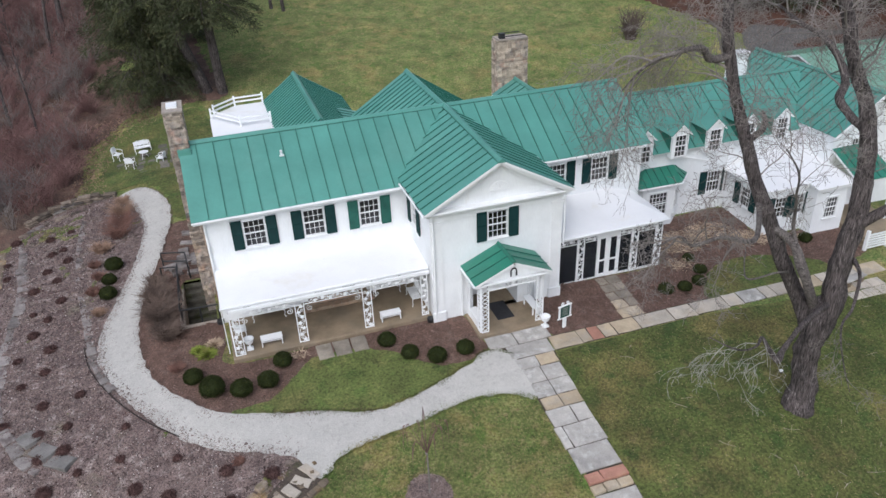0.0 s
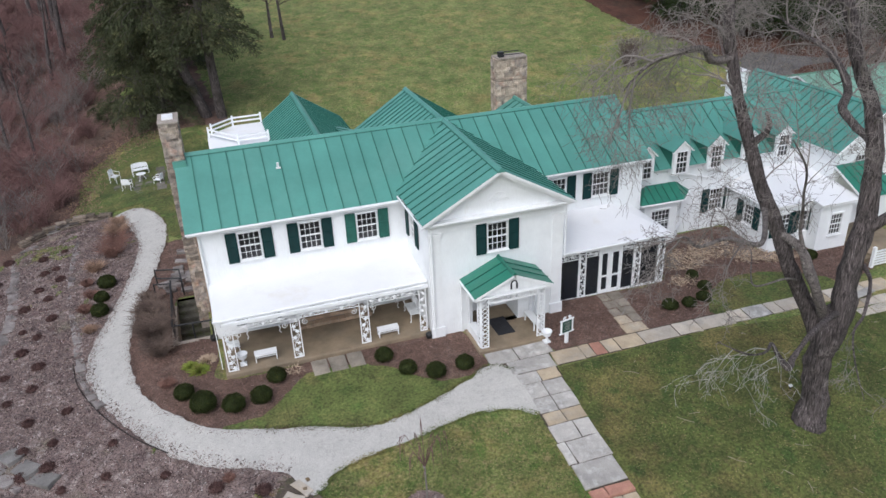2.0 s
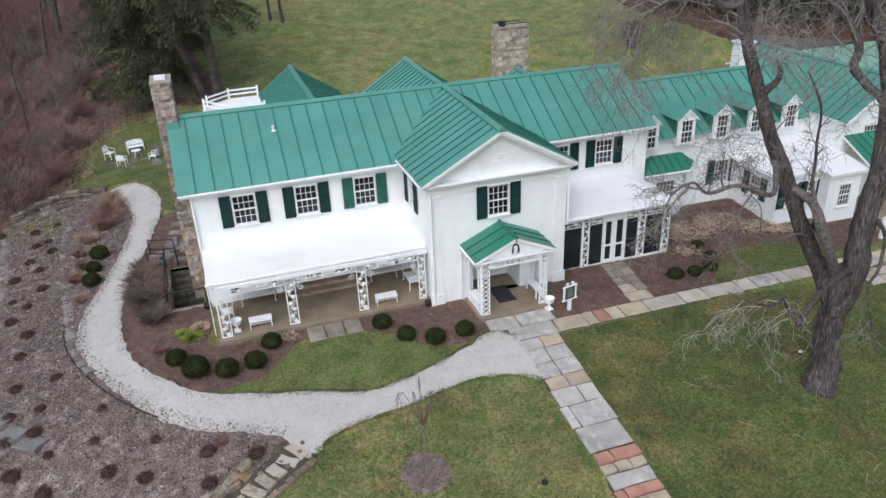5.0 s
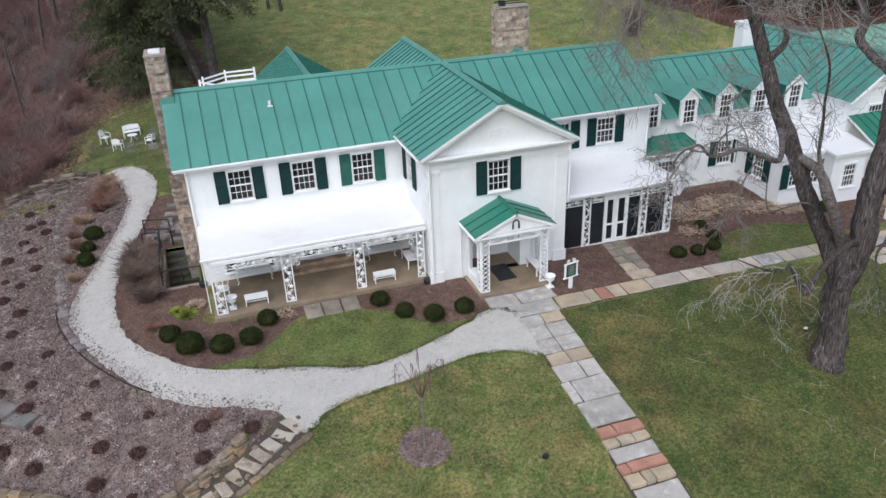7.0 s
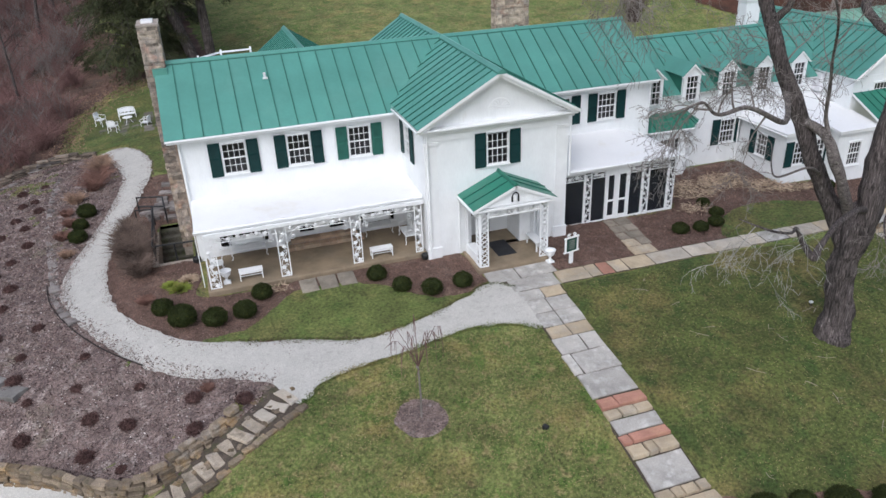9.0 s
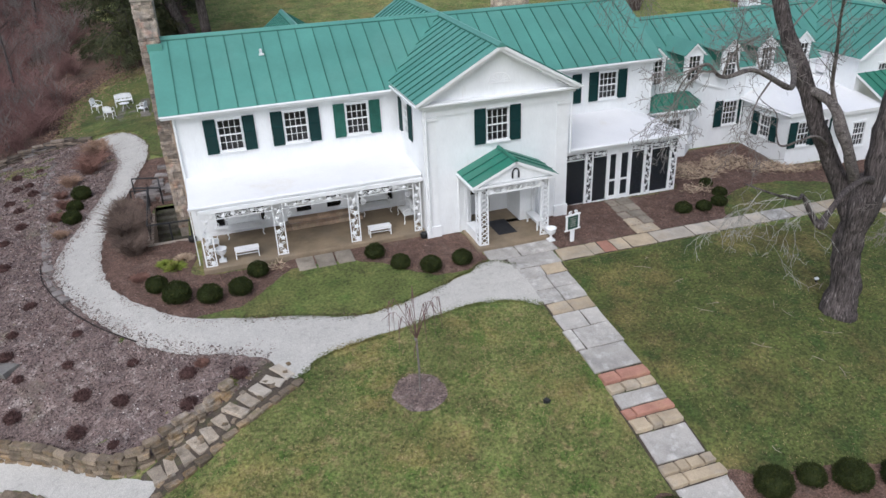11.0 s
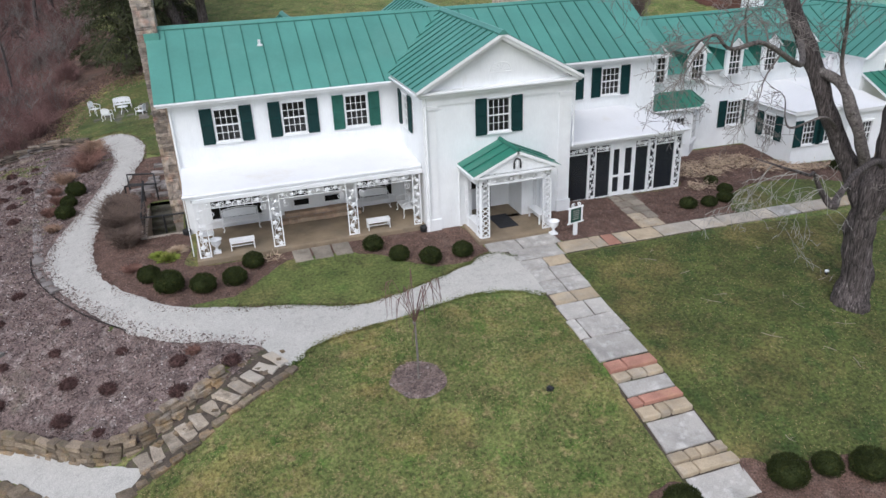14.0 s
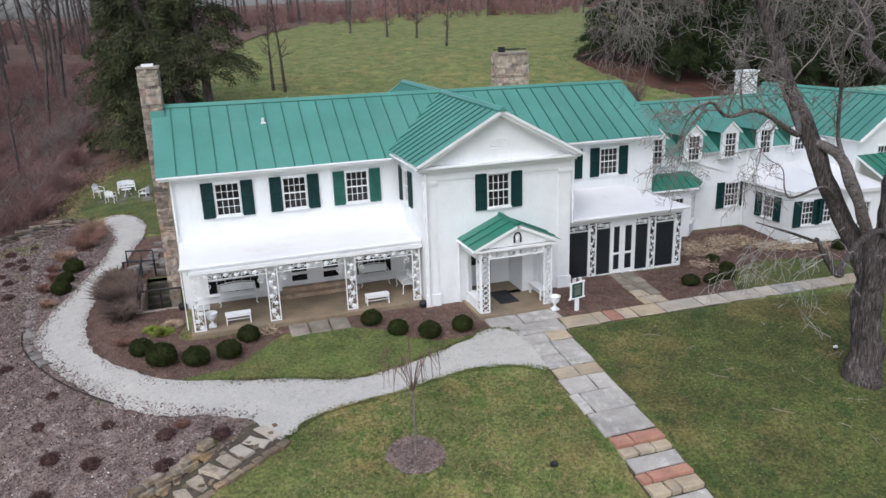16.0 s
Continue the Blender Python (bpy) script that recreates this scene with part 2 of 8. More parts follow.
def prism(bm, poly, thick):
    """A planar polygon (3D points) thickened downwards along its normal."""
    p = [Vector(q) for q in poly]
    n = (p[1] - p[0]).cross(p[2] - p[0]).normalized()
    if n.z < 0:
        p.reverse()
        n = -n
    top = [bm.verts.new(q) for q in p]
    low = [bm.verts.new(q - n * thick) for q in p]
    k = len(p)
    bm.faces.new(top)
    bm.faces.new(low[::-1])
    for i in range(k):
        bm.faces.new((top[i], low[i], low[(i + 1) % k], top[(i + 1) % k]))
    return bm


def tube(bm, pts, radii, sides=6, cap=True):
    """A tapered tube along points."""
    pts = [Vector(p) for p in pts]
    rings = []
    side = None
    for i, p in enumerate(pts):
        d = (pts[min(i + 1, len(pts) - 1)] - pts[max(i - 1, 0)])
        d = d.normalized() if d.length > 1e-6 else Vector((0, 0, 1))
        if side is None:
            side = d.orthogonal().normalized()
        side = (side - d * side.dot(d))
        side = side.normalized() if side.length > 1e-5 else d.orthogonal().normalized()
        up = d.cross(side)
        r = radii[i] if hasattr(radii, "__len__") else radii
        rings.append([bm.verts.new(p + (side * math.cos(a) + up * math.sin(a)) * r) for a in (2 * math.pi * k / sides for k in range(sides))])
    for a, b in zip(rings, rings[1:]):
        for k in range(sides):
            bm.faces.new((a[k], a[(k + 1) % sides], b[(k + 1) % sides], b[k]))
    if cap:
        bm.faces.new(rings[0][::-1])
        bm.faces.new(rings[-1])
    return bm


def smooth_step(t):
    t = min(1.0, max(0.0, t))
    return t * t * (3 - 2 * t)


# ---- the lie of the land ----
FALL = [(-60, -9), (-20, -3.2), (-14.4, -1.95), (-10.6, -0.97), (-6, -0.5), (-2.8, -0.17), (0, -0.02), (6, 0.15), (14, 0.55), (21, 0.75),
        (28, 1.1), (35, 2.6), (60, 7), (100, 11), (220, 19)]


def profile(y):
    """The fall of the land from north to south."""
    z = FALL[0][1] if y <= FALL[0][0] else FALL[-1][1]
    for (a, p), (b, q) in zip(FALL, FALL[1:]):
        if a <= y <= b:
            z = p + (q - p) * (y - a) / (b - a)
            break
    return z


def land(x, y):
    """The ground's height."""
    z = 0.25 * profile(y - 1) + 0.5 * profile(y) + 0.25 * profile(y + 1)
    edge = -12.5 + 3.5 * smooth_step((3 - y) / 10)
    steep = 0.13 + 0.17 * smooth_step((-2 - y) / 5)
    z -= steep * max(0.0, min(edge - x, 9))
    z -= 0.02 * max(0.0, min(x - 5, 40)) * smooth_step((10 - y) / 10)
    z += 0.03 * max(-20.0, min(x, 40)) * smooth_step((y - 22) / 15)
    return z

# ---- ground ----
from mathutils import geometry


def build_ground():
    xs = [-900, -500, -280, -160, -100, -70, -50, -40, -33, -29] + [-26 + 0.5 * k for k in range(121)] + [38, 44, 54, 70, 95, 140, 220, 400, 700, 1100]
    ys = [-300, -150, -80, -50, -36, -29] + [-24 + 0.5 * k for k in range(141)] + [50, 56, 64, 75, 90, 110, 140, 180, 240, 400, 800, 1500]
    verts = [(x, y, land(x, y) + (0.06 * noise.noise((x * 0.25, y * 0.25, 3)) if y > 24 or x < -17 else 0.0)) for y in ys for x in xs]
    w = len(xs)
    faces = [(j * w + i, j * w + i + 1, (j + 1) * w + i + 1, (j + 1) * w + i) for j in range(len(ys) - 1) for i in range(w - 1)
             if not (-11.5 < (xs[i] + xs[i + 1]) / 2 < -10.0 and 4.0 < (ys[j] + ys[j + 1]) / 2 < 8.0)]
    ob = new("ground", raw("ground", verts, faces, LAWN, True))
    return tagged(ob, "mown winter lawn, green with straw-coloured patches", "ground", kind="structure")


def curve_through(pts, step=0.25, closed=True):
    """A Catmull-Rom line through plan points."""
    p = [Vector((*q, 0)) for q in pts]
    n = len(p)
    out = []
    for i in range(n if closed else n - 1):
        if closed:
            a, b, c, d = p[i - 1], p[i], p[(i + 1) % n], p[(i + 2) % n]
        else:
            a, b, c, d = p[max(i - 1, 0)], p[i], p[i + 1], p[min(i + 2, n - 1)]
        k = max(1, int((c - b).length / step))
        for s in range(k):
            t = s / k
            out.append(0.5 * ((2 * b) + (c - a) * t + (2 * a - 5 * b + 4 * c - d) * t * t + (3 * b - a - 3 * c + d) * t ** 3))
    if not closed:
        out.append(p[-1])
    return [(v.x, v.y) for v in out]


def inside(x, y, poly):
    hit = False
    for (x0, y0), (x1, y1) in zip(poly, poly[1:] + poly[:1]):
        if (y0 > y) != (y1 > y) and x < (x1 - x0) * (y - y0) / (y1 - y0) + x0:
            hit = not hit
    return hit


def sheet(name, outline, lift, mat, label, category, wobble=0.08, step=0.5, smooth_line=True, rough=0.0, seed=1):
    """A thin layer draped on the land inside a plan outline."""
    line = curve_through(outline, 0.16) if smooth_line else outline
    line = [(x + wobble * noise.noise((x * 2.3, y * 2.3, seed)), y + wobble * noise.noise((x * 2.3, y * 2.3, seed + 9))) for x, y in line]
    pts = [Vector(q) for q in line]
    n = len(pts)
    x0, x1 = min(p.x for p in pts), max(p.x for p in pts)
    y0, y1 = min(p.y for p in pts), max(p.y for p in pts)
    rnd = random.Random(seed)
    y = y0
    while y < y1:
        x = x0
        while x < x1:
            q = (x + rnd.uniform(-0.1, 0.1) * step, y + rnd.uniform(-0.1, 0.1) * step)
            if inside(*q, line):
                pts.append(Vector(q))
            x += step
        y += step
    vs, _, fs, *_ = geometry.delaunay_2d_cdt(pts, [(i, (i + 1) % n) for i in range(n)], [], 1, 1e-4)
    verts = [(v.x, v.y, land(v.x, v.y) + lift + (rough * noise.noise((v.x * 1.7, v.y * 1.7, seed)) if i >= n else 0.0)) for i, v in enumerate(vs)]
    me = raw(name, verts, [tuple(f) for f in fs], mat, True)
    if me.polygons and me.polygons[0].normal.z < 0:
        me.flip_normals()
    return tagged(new(name, me), label, category, kind="structure")


build_ground()
EAST_LAWN = [(4.55, -4.0), (12.0, -3.8), (20.0, -4.3), (30.0, -5.5), (40.0, -6.0), (40.0, -30.0), (4.5, -30.0), (4.35, -16.0), (4.2, -10.6), (4.25, -6.0)]
sheet("east_lawn", EAST_LAWN, 0.035, LAWN_EAST, "greener lawn under the old tree", "lawn", wobble=0.1, step=0.5, smooth_line=False, seed=2)
EAST_PATCH = [(14.4, -1.5), (16.0, -0.3), (18.3, -0.15), (20.35, -0.9), (21.7, -2.2), (20.0, -2.9), (14.0, -2.85)]
sheet("grass_patch", EAST_PATCH, 0.045, LAWN_EAST, "small green lawn between bed and flagstone walk", "lawn", wobble=0.12, seed=6)

# darker, greener sheet that paints the hemlocks' shade onto the patio lawn
PATIO_LAWN = [(-17.6, 22.0), (-16.6, 25.5), (-16.4, 29.0), (-14.6, 31.8), (-11.2, 32.6), (-8.8, 31.5), (-8.8, 21.0), (-10.0, 15.0), (-11.8, 16.0), (-12.2, 19.0), (-13.6, 21.6), (-15.5, 21.6)]
sheet("grass_patch", PATIO_LAWN, 0.05, LAWN_EAST, "greener lawn round the patio, hemlock shade put into its darker colour", "lawn", wobble=0.4, seed=9)

PATH_LEFT = [(-15.2, 20.5), (-14.3, 18.7), (-13.6, 15.5), (-13.75, 13.1), (-14.15, 10.85), (-14.8, 8.3), (-15.55, 5.5), (-15.6, 3.4), (-15.1, 1.6), (-14.0, -0.6),
             (-12.6, -2.7), (-11.4, -3.95), (-9.9, -5.0), (-8.5, -5.7), (-7.7, -6.2)]
PATH_FRONT = [(-6.95, -7.45), (-6.1, -6.7), (-4.86, -6.28), (-3.17, -6.05), (-1.82, -5.78), (-0.2, -5.5), (1.34, -5.68), (2.55, -6.3)]
PATH_RIGHT = [(2.55, -3.5), (1.58, -2.9), (0.44, -3.5), (-1.39, -4.2), (-2.8, -4.62), (-4.31, -4.75), (-6.55, -4.0), (-8.36, -3.5), (-10.37, -2.75), (-11.92, -1.15),
              (-13.09, 0.7), (-13.6, 3.0), (-13.65, 5.95), (-13.25, 8.6), (-12.65, 10.9), (-12.35, 12.65), (-11.95, 15.4), (-12.1, 18.0), (-13.2, 20.6), (-14.3, 21.2)]
sheet("gravel_path", PATH_LEFT + PATH_FRONT + PATH_RIGHT, 0.06, GRAVEL, "pale grey gravel garden path", "path", wobble=0.13, seed=3)

FRONT_BED = [(1.65, -2.85), (0.44, -3.45), (-1.3, -4.1), (-4.3, -4.7), (-6.55, -4.2), (-8.45, -3.85), (-10.6, -3.05), (-12.2, -1.4), (-13.4, 0.6), (-13.9, 3.0),
             (-14.0, 5.95), (-13.6, 8.6), (-13.0, 10.9), (-12.7, 12.6), (-12.4, 14.6), (-9.9, 14.4), (-9.85, 9.0), (-10.0, 8.15), (-11.4, 8.12), (-11.55, 7.9), (-11.55, 4.0), (-11.4, 3.78), (-9.9, 3.75), (-9.75, 2.0), (-9.6, 0.2), (-4.6, 0.18), (0.0, 0.3), (0.02, -0.02), (1.4, -0.02), (1.6, -1.6)]
sheet("mulch_bed", FRONT_BED, 0.025, MULCH, "brown bark mulch bed along the house front", "flower bed", wobble=0.1, rough=0.03, seed=5)
ISLAND = [(-9.9, -2.95), (-8.25, -2.7), (-6.82, -1.4), (-6.2, -0.75), (-5.0, -0.62), (-3.58, -0.85), (-2.42, -1.6), (-1.19, -2.85), (0.0, -3.25), (1.2, -3.2),
          (0.44, -3.52), (-1.39, -4.25), (-2.8, -4.66), (-4.31, -4.8), (-6.55, -4.05), (-8.36, -3.55)]
sheet("grass_patch", ISLAND, 0.055, LAWN_ISLE, "small lawn between mulch bed and gravel path", "lawn", wobble=0.12, seed=7)
RIGHT_BED = [(6.6, -0.05), (6.6, 0.75), (13.1, 0.8), (13.6, 4.2), (20.2, 4.9), (20.4, 1.5), (26.0, 1.2), (25.0, -1.6), (21.8, -2.2), (20.35, -0.9), (18.3, -0.15), (16.0, -0.3),
             (14.5, -1.4), (13.9, -2.75), (11.0, -2.8), (8.0, -2.9), (5.1, -2.95), (4.9, -2.0), (4.9, 0.0)]
sheet("mulch_bed", RIGHT_BED, 0.025, MULCH, "brown bark mulch bed by the screened porch", "flower bed", wobble=0.1, rough=0.03, seed=8)
LEFT_BED = [(-15.0, 20.6), (-14.0, 18.7), (-13.3, 15.5), (-13.4, 13.1), (-13.8, 10.85), (-14.45, 8.3), (-15.2, 5.5), (-15.25, 3.4), (-14.7, 1.8), (-13.7, -0.3),
            (-12.2, -2.4), (-11.0, -3.6), (-9.7, -4.6), (-8.3, -5.4), (-7.6, -6.1), (-8.7, -7.4), (-10.2, -8.1), (-11.4, -8.7), (-12.6, -8.6), (-14.4, -7.2), (-17.0, -5.0),
            (-21.5, -3.0), (-23.5, 4.0), (-23.0, 12.0), (-21.0, 19.0), (-20.0, 20.3), (-18.0, 20.9)]
sheet("winter_bed", LEFT_BED, 0.03, BEDSOIL, "dormant terraced flower bed with dry purple-brown litter", "flower bed", wobble=0.15, rough=0.06, seed=11)
RING = [(-3.3 + 0.86 * math.cos(a), -9.35 + 0.88 * math.sin(a)) for a in (math.tau * k / 14 for k in range(14))]
sheet("mulch_ring", RING, 0.04, BEDSOIL, "round bark mulch ring under the young tree", "flower bed", wobble=0.12, step=0.2, rough=0.03, seed=12)
LOW_BED = [(4.35, -15.0), (4.4, -19.0), (9.5, -20.5), (15, -19), (12, -16.9), (9.4, -16.0), (7.8, -15.55), (6.4, -15.35), (5.2, -15.2)]
sheet("mulch_bed", LOW_BED, 0.075, MULCH, "bark mulch bed with clipped bushes below the steps", "flower bed", wobble=0.12, rough=0.03, seed=13)
LOW_BED2 = [(2.5, -15.2), (2.4, -19), (-0.5, -19), (0.2, -16.2), (1.2, -15.2)]
sheet("mulch_bed", LOW_BED2, 0.06, MULCH, "bark mulch bed with a clipped bush below the steps", "flower bed", wobble=0.12, rough=0.03, seed=14)
LOW_PATH = [(-21, -3.6), (-16.4, -5.3), (-14.4, -7.0), (-13.2, -8.4), (-11.9, -9.3), (-11.6, -9.9), (-12.5, -10.2), (-14.0, -9.3), (-16.4, -6.9), (-21, -5.6)]
sheet("gravel_path", LOW_PATH, 0.05, GRAVEL, "lower pale gravel path below the dry-stone wall", "path", wobble=0.1, seed=15)
WOODS = [(-20.3, 19.6), (-18.6, 21.5), (-17.9, 25.0), (-18.0, 29.3), (-16.1, 32.0), (-14.2, 34.0), (-11.3, 34.0), (-7.2, 33.9), (-7.0, 36.5), (-8.0, 41), (-8.6, 48), (-8.0, 60), (-4, 80), (6, 104), (24, 122), (60, 140), (160, 152), (160, 400),
         (-200, 400), (-200, -20), (-50, -12), (-26, -2), (-24.5, 8), (-23, 16)]
sheet("woodland_floor", WOODS, 0.03, LITTER, "woodland floor of brown fallen leaves", "ground", wobble=0.6, step=6.0, rough=0.02, seed=17)
PINE_FLOOR = [(39.7, 33.3), (38.3, 36), (36.2, 41), (35.2, 48), (37, 56), (50, 64), (75, 68), (95, 40), (80, 22), (51, 26.5), (44.8, 28), (41.2, 31.5)]
NEEDLES = material("fallen_needles", (0.085, 0.038, 0.024), 0.95, scale=0.5, spread=0.35, fine=12, fine_spread=0.4, bump=0.8, bump_dist=0.05, tints=(((0.045, 0.03, 0.02), 0.8, 0.4, 0.48),))
sheet("needle_floor", PINE_FLOOR, 0.04, NEEDLES, "rust-brown needle litter under the pines", "ground", wobble=0.5, step=2.0, seed=18)
ASPHALT = material("worn_asphalt", (0.1, 0.095, 0.09), 0.9, scale=0.8, spread=0.2, fine=15, fine_spread=0.3, bump=0.3)
sheet("driveway", [(40.5, 27.0), (43.2, 32.2), (50.0, 30.2), (62.0, 27.5), (80.0, 24.0), (80.0, 16.0), (48.0, 22.0)], 0.06, ASPHALT, "grey asphalt drive behind the house", "driveway", wobble=0.2, step=1.0, seed=19)
SOIL = material("joint_soil", (0.075, 0.06, 0.047), 0.95, scale=2.5, spread=0.35, fine=25, fine_spread=0.5, bump=0.6, bump_dist=0.02, tints=(((0.07, 0.085, 0.025), 0.7, 2.0, 0.52),))
WALK_BED = [(1.75, -2.1), (4.8, -2.1), (4.55, -3.2), (4.5, -4.6), (4.34, -8), (4.27, -10.5), (4.27, -12.5), (4.4, -14.5), (4.45, -19.4), (2.52, -19.4), (2.5, -14), (2.45, -12), (2.45, -9), (2.5, -5), (2.4, -3.4), (1.75, -2.9)]
sheet("walk_bedding", WALK_BED, 0.022, SOIL, "dark soil in the joints of the front walk", "soil", wobble=0.04, step=0.5, smooth_line=False, seed=31)
CROSS_BED = [(4.6, -3.9), (14, -3.72), (23.2, -3.6), (23.2, -2.7), (14, -2.75), (4.6, -2.92)]
sheet("walk_bedding", CROSS_BED, 0.04, SOIL, "dark soil in the joints of the cross walk", "soil", wobble=0.04, step=0.5, smooth_line=False, seed=32)
STEP_BED = [(-7.0, -7.3), (-7.75, -6.3), (-8.8, -7.3), (-10.2, -8.1), (-11.4, -8.8), (-12.0, -9.2), (-11.8, -10.3), (-10.6, -9.95), (-9.2, -9.2), (-7.9, -8.35)]
sheet("step_bedding", STEP_BED, 0.045, SOIL, "dark mossy soil between the garden steps", "soil", wobble=0.08, step=0.4, seed=33)

# ---- the house ----
house = thing("house", "long white two-storey country house with green standing-seam metal roofs", "house")


def wall_bm(x0, x1, z0, z1, thick, openings=()):
    """A wall in the x-z plane, outer face at y = 0, with openings (x0, z0, x1, z1) cut through."""
    bm = bmesh.new()
    cuts = sorted({x0, x1, *(v for o in openings for v in (o[0], o[2])if x0 < v < x1)})
    for a, b in zip(cuts, cuts[1:]):
        mid = (a + b) / 2
        holes = sorted((o[1], o[3]) for o in openings if o[0] <= mid <= o[2])
        z = z0
        for lo, hi in holes:
            if lo > z:
                box(bm, a, 0, z, b, thick, lo)
            z = max(z, hi)
        if z < z1:
            box(bm, a, 0, z, b, thick, z1)
    bmesh.ops.remove_doubles(bm, verts=bm.verts, dist=1e-4)
    return bm


def wall(x, y, rz, x0, x1, z0, z1, openings=(), thick=0.28, mat=None):
    return part("wall", wall_bm(x0, x1, z0, z1, thick, openings), mat or WHITE, house, m=pose(x, y, 0, 0, 0, rz))


def upright(poly, away):
    """A planar outline pushed along a vector."""
    bm = bmesh.new()
    a = [bm.verts.new(p) for p in poly]
    b = [bm.verts.new(Vector(p) + Vector(away)) for p in poly]
    k = len(a)
    bm.faces.new(a)
    bm.faces.new(b[::-1])
    for i in range(k):
        bm.faces.new((a[i], b[i], b[(i + 1) % k], a[(i + 1) % k]))
    return bm


def ring_bm(x0, z0, x1, z1, f, y0, y1):
    """A rectangular frame in the x-z plane as one closed ring."""
    bm = bmesh.new()
    loops = []
    for y in (y0, y1):
        for g in (0, f):
            loops.append([bm.verts.new(q) for q in ((x0 + g, y, z0 + g), (x1 - g, y, z0 + g), (x1 - g, y, z1 - g), (x0 + g, y, z1 - g))])
    for a, b in ((0, 1), (1, 3), (3, 2), (2, 0)):
        for k in range(4):
            bm.faces.new((loops[a][k], loops[a][(k + 1) % 4], loops[b][(k + 1) % 4], loops[b][k]))
    return bm


SASH = {}


def window(parent, m, w, h, cols=4, rows=4, leaf_mat=None, curtain=True, sill=True):
    """A sash window with glazing bars; its origin is the middle of its foot on the wall's face, looking along -y."""
    key = (w, h, cols, rows, curtain)
    if key not in SASH:
        f = 0.045
        fr = ring_bm(-w / 2, 0, w / 2, h, f, -0.05, 0.1)
        extra = [("meeting_rail", boxes((-w / 2 + f, -0.02, h / 2 - 0.025, w / 2 - f, 0.06, h / 2 + 0.025)))]
        if sill:
            extra.append(("window_sill", boxes((-w / 2 - 0.06, -0.12, -0.07, w / 2 + 0.06, 0.0, -0.002))))
            extra.append(("head_board", boxes((-w / 2 - 0.05, -0.07, h + 0.002, w / 2 + 0.05, 0.0, h + 0.07))))
        bars = bmesh.new()
        iw, ih = w - 2 * f, h - 2 * f
        for c in range(1, cols):
            x = -iw / 2 + iw * c / cols
            box(bars, x - 0.012, 0.0, f, x + 0.012, 0.03, h / 2 - 0.026)
            box(bars, x - 0.012, 0.0, h / 2 + 0.026, x + 0.012, 0.03, h - f)
        for r in range(1, rows):
            z = f + ih * r / rows
            if abs(z - h / 2) > 0.05:
                box(bars, -iw / 2, 0.003, z - 0.012, iw / 2, 0.028, z + 0.012)
        meshes = []
        for nm, bm, mt in (("window", fr, TRIM), ("sash_grid", bars, TRIM)):
            me = bpy.data.meshes.new(nm)
            bmesh.ops.recalc_face_normals(bm, faces=bm.faces)
            bm.to_mesh(me)
            bm.free()
            me.materials.append(mt)
            meshes.append(me)
        panes = [(-iw / 2, f, iw / 2, h / 2 - 0.025), (-iw / 2, h / 2 + 0.025, iw / 2, h - f)]
        for a, b, c, d in panes:
            meshes.append(raw("pane", [(a, 0.045, b), (c, 0.045, b), (c, 0.045, d), (a, 0.045, d)], [(0, 1, 2, 3)], GLASS))
        cur = bmesh.new()
        n = 24
        vs = [[cur.verts.new((-iw / 2 + iw * i / n, 0.31 + 0.02 * math.sin(i * 1.9), z)) for z in (f - 0.1, f + ih * 0.38)] for i in range(n + 1)]
        for a, b in zip(vs, vs[1:]):
            cur.faces.new((a[0], b[0], b[1], a[1]))
        me = bpy.data.meshes.new("curtain")
        cur.to_mesh(me)
        cur.free()
        me.materials.append(CURTAIN)
        meshes.append(me)
        for nm, bm in extra:
            me = bpy.data.meshes.new(nm)
            bmesh.ops.recalc_face_normals(bm, faces=bm.faces)
            bm.to_mesh(me)
            bm.free()
            me.materials.append(TRIM)
            meshes.append(me)
        SASH[key] = meshes
    ms = SASH[key]
    win = part("window", ms[0], None, parent, "white sash window with many small panes", m=m)
    part("sash_grid", ms[1], None, win)
    for me in ms[2:4]:
        part("pane", me, None, win).visible_shadow = False
    for me in ms[5:]:
        part(me.name.split(".")[0], me, None, win)
    if curtain:
        part("curtain", ms[4], None, win, "grey half-curtain behind the lowest panes")
    if leaf_mat:
        for s in (-1, 1):
            shutter(parent, m @ pose(s * (w / 2 + 0.30), -0.08, -0.06), 0.5, h + 0.12, leaf_mat)
    return win


SHUT = {}


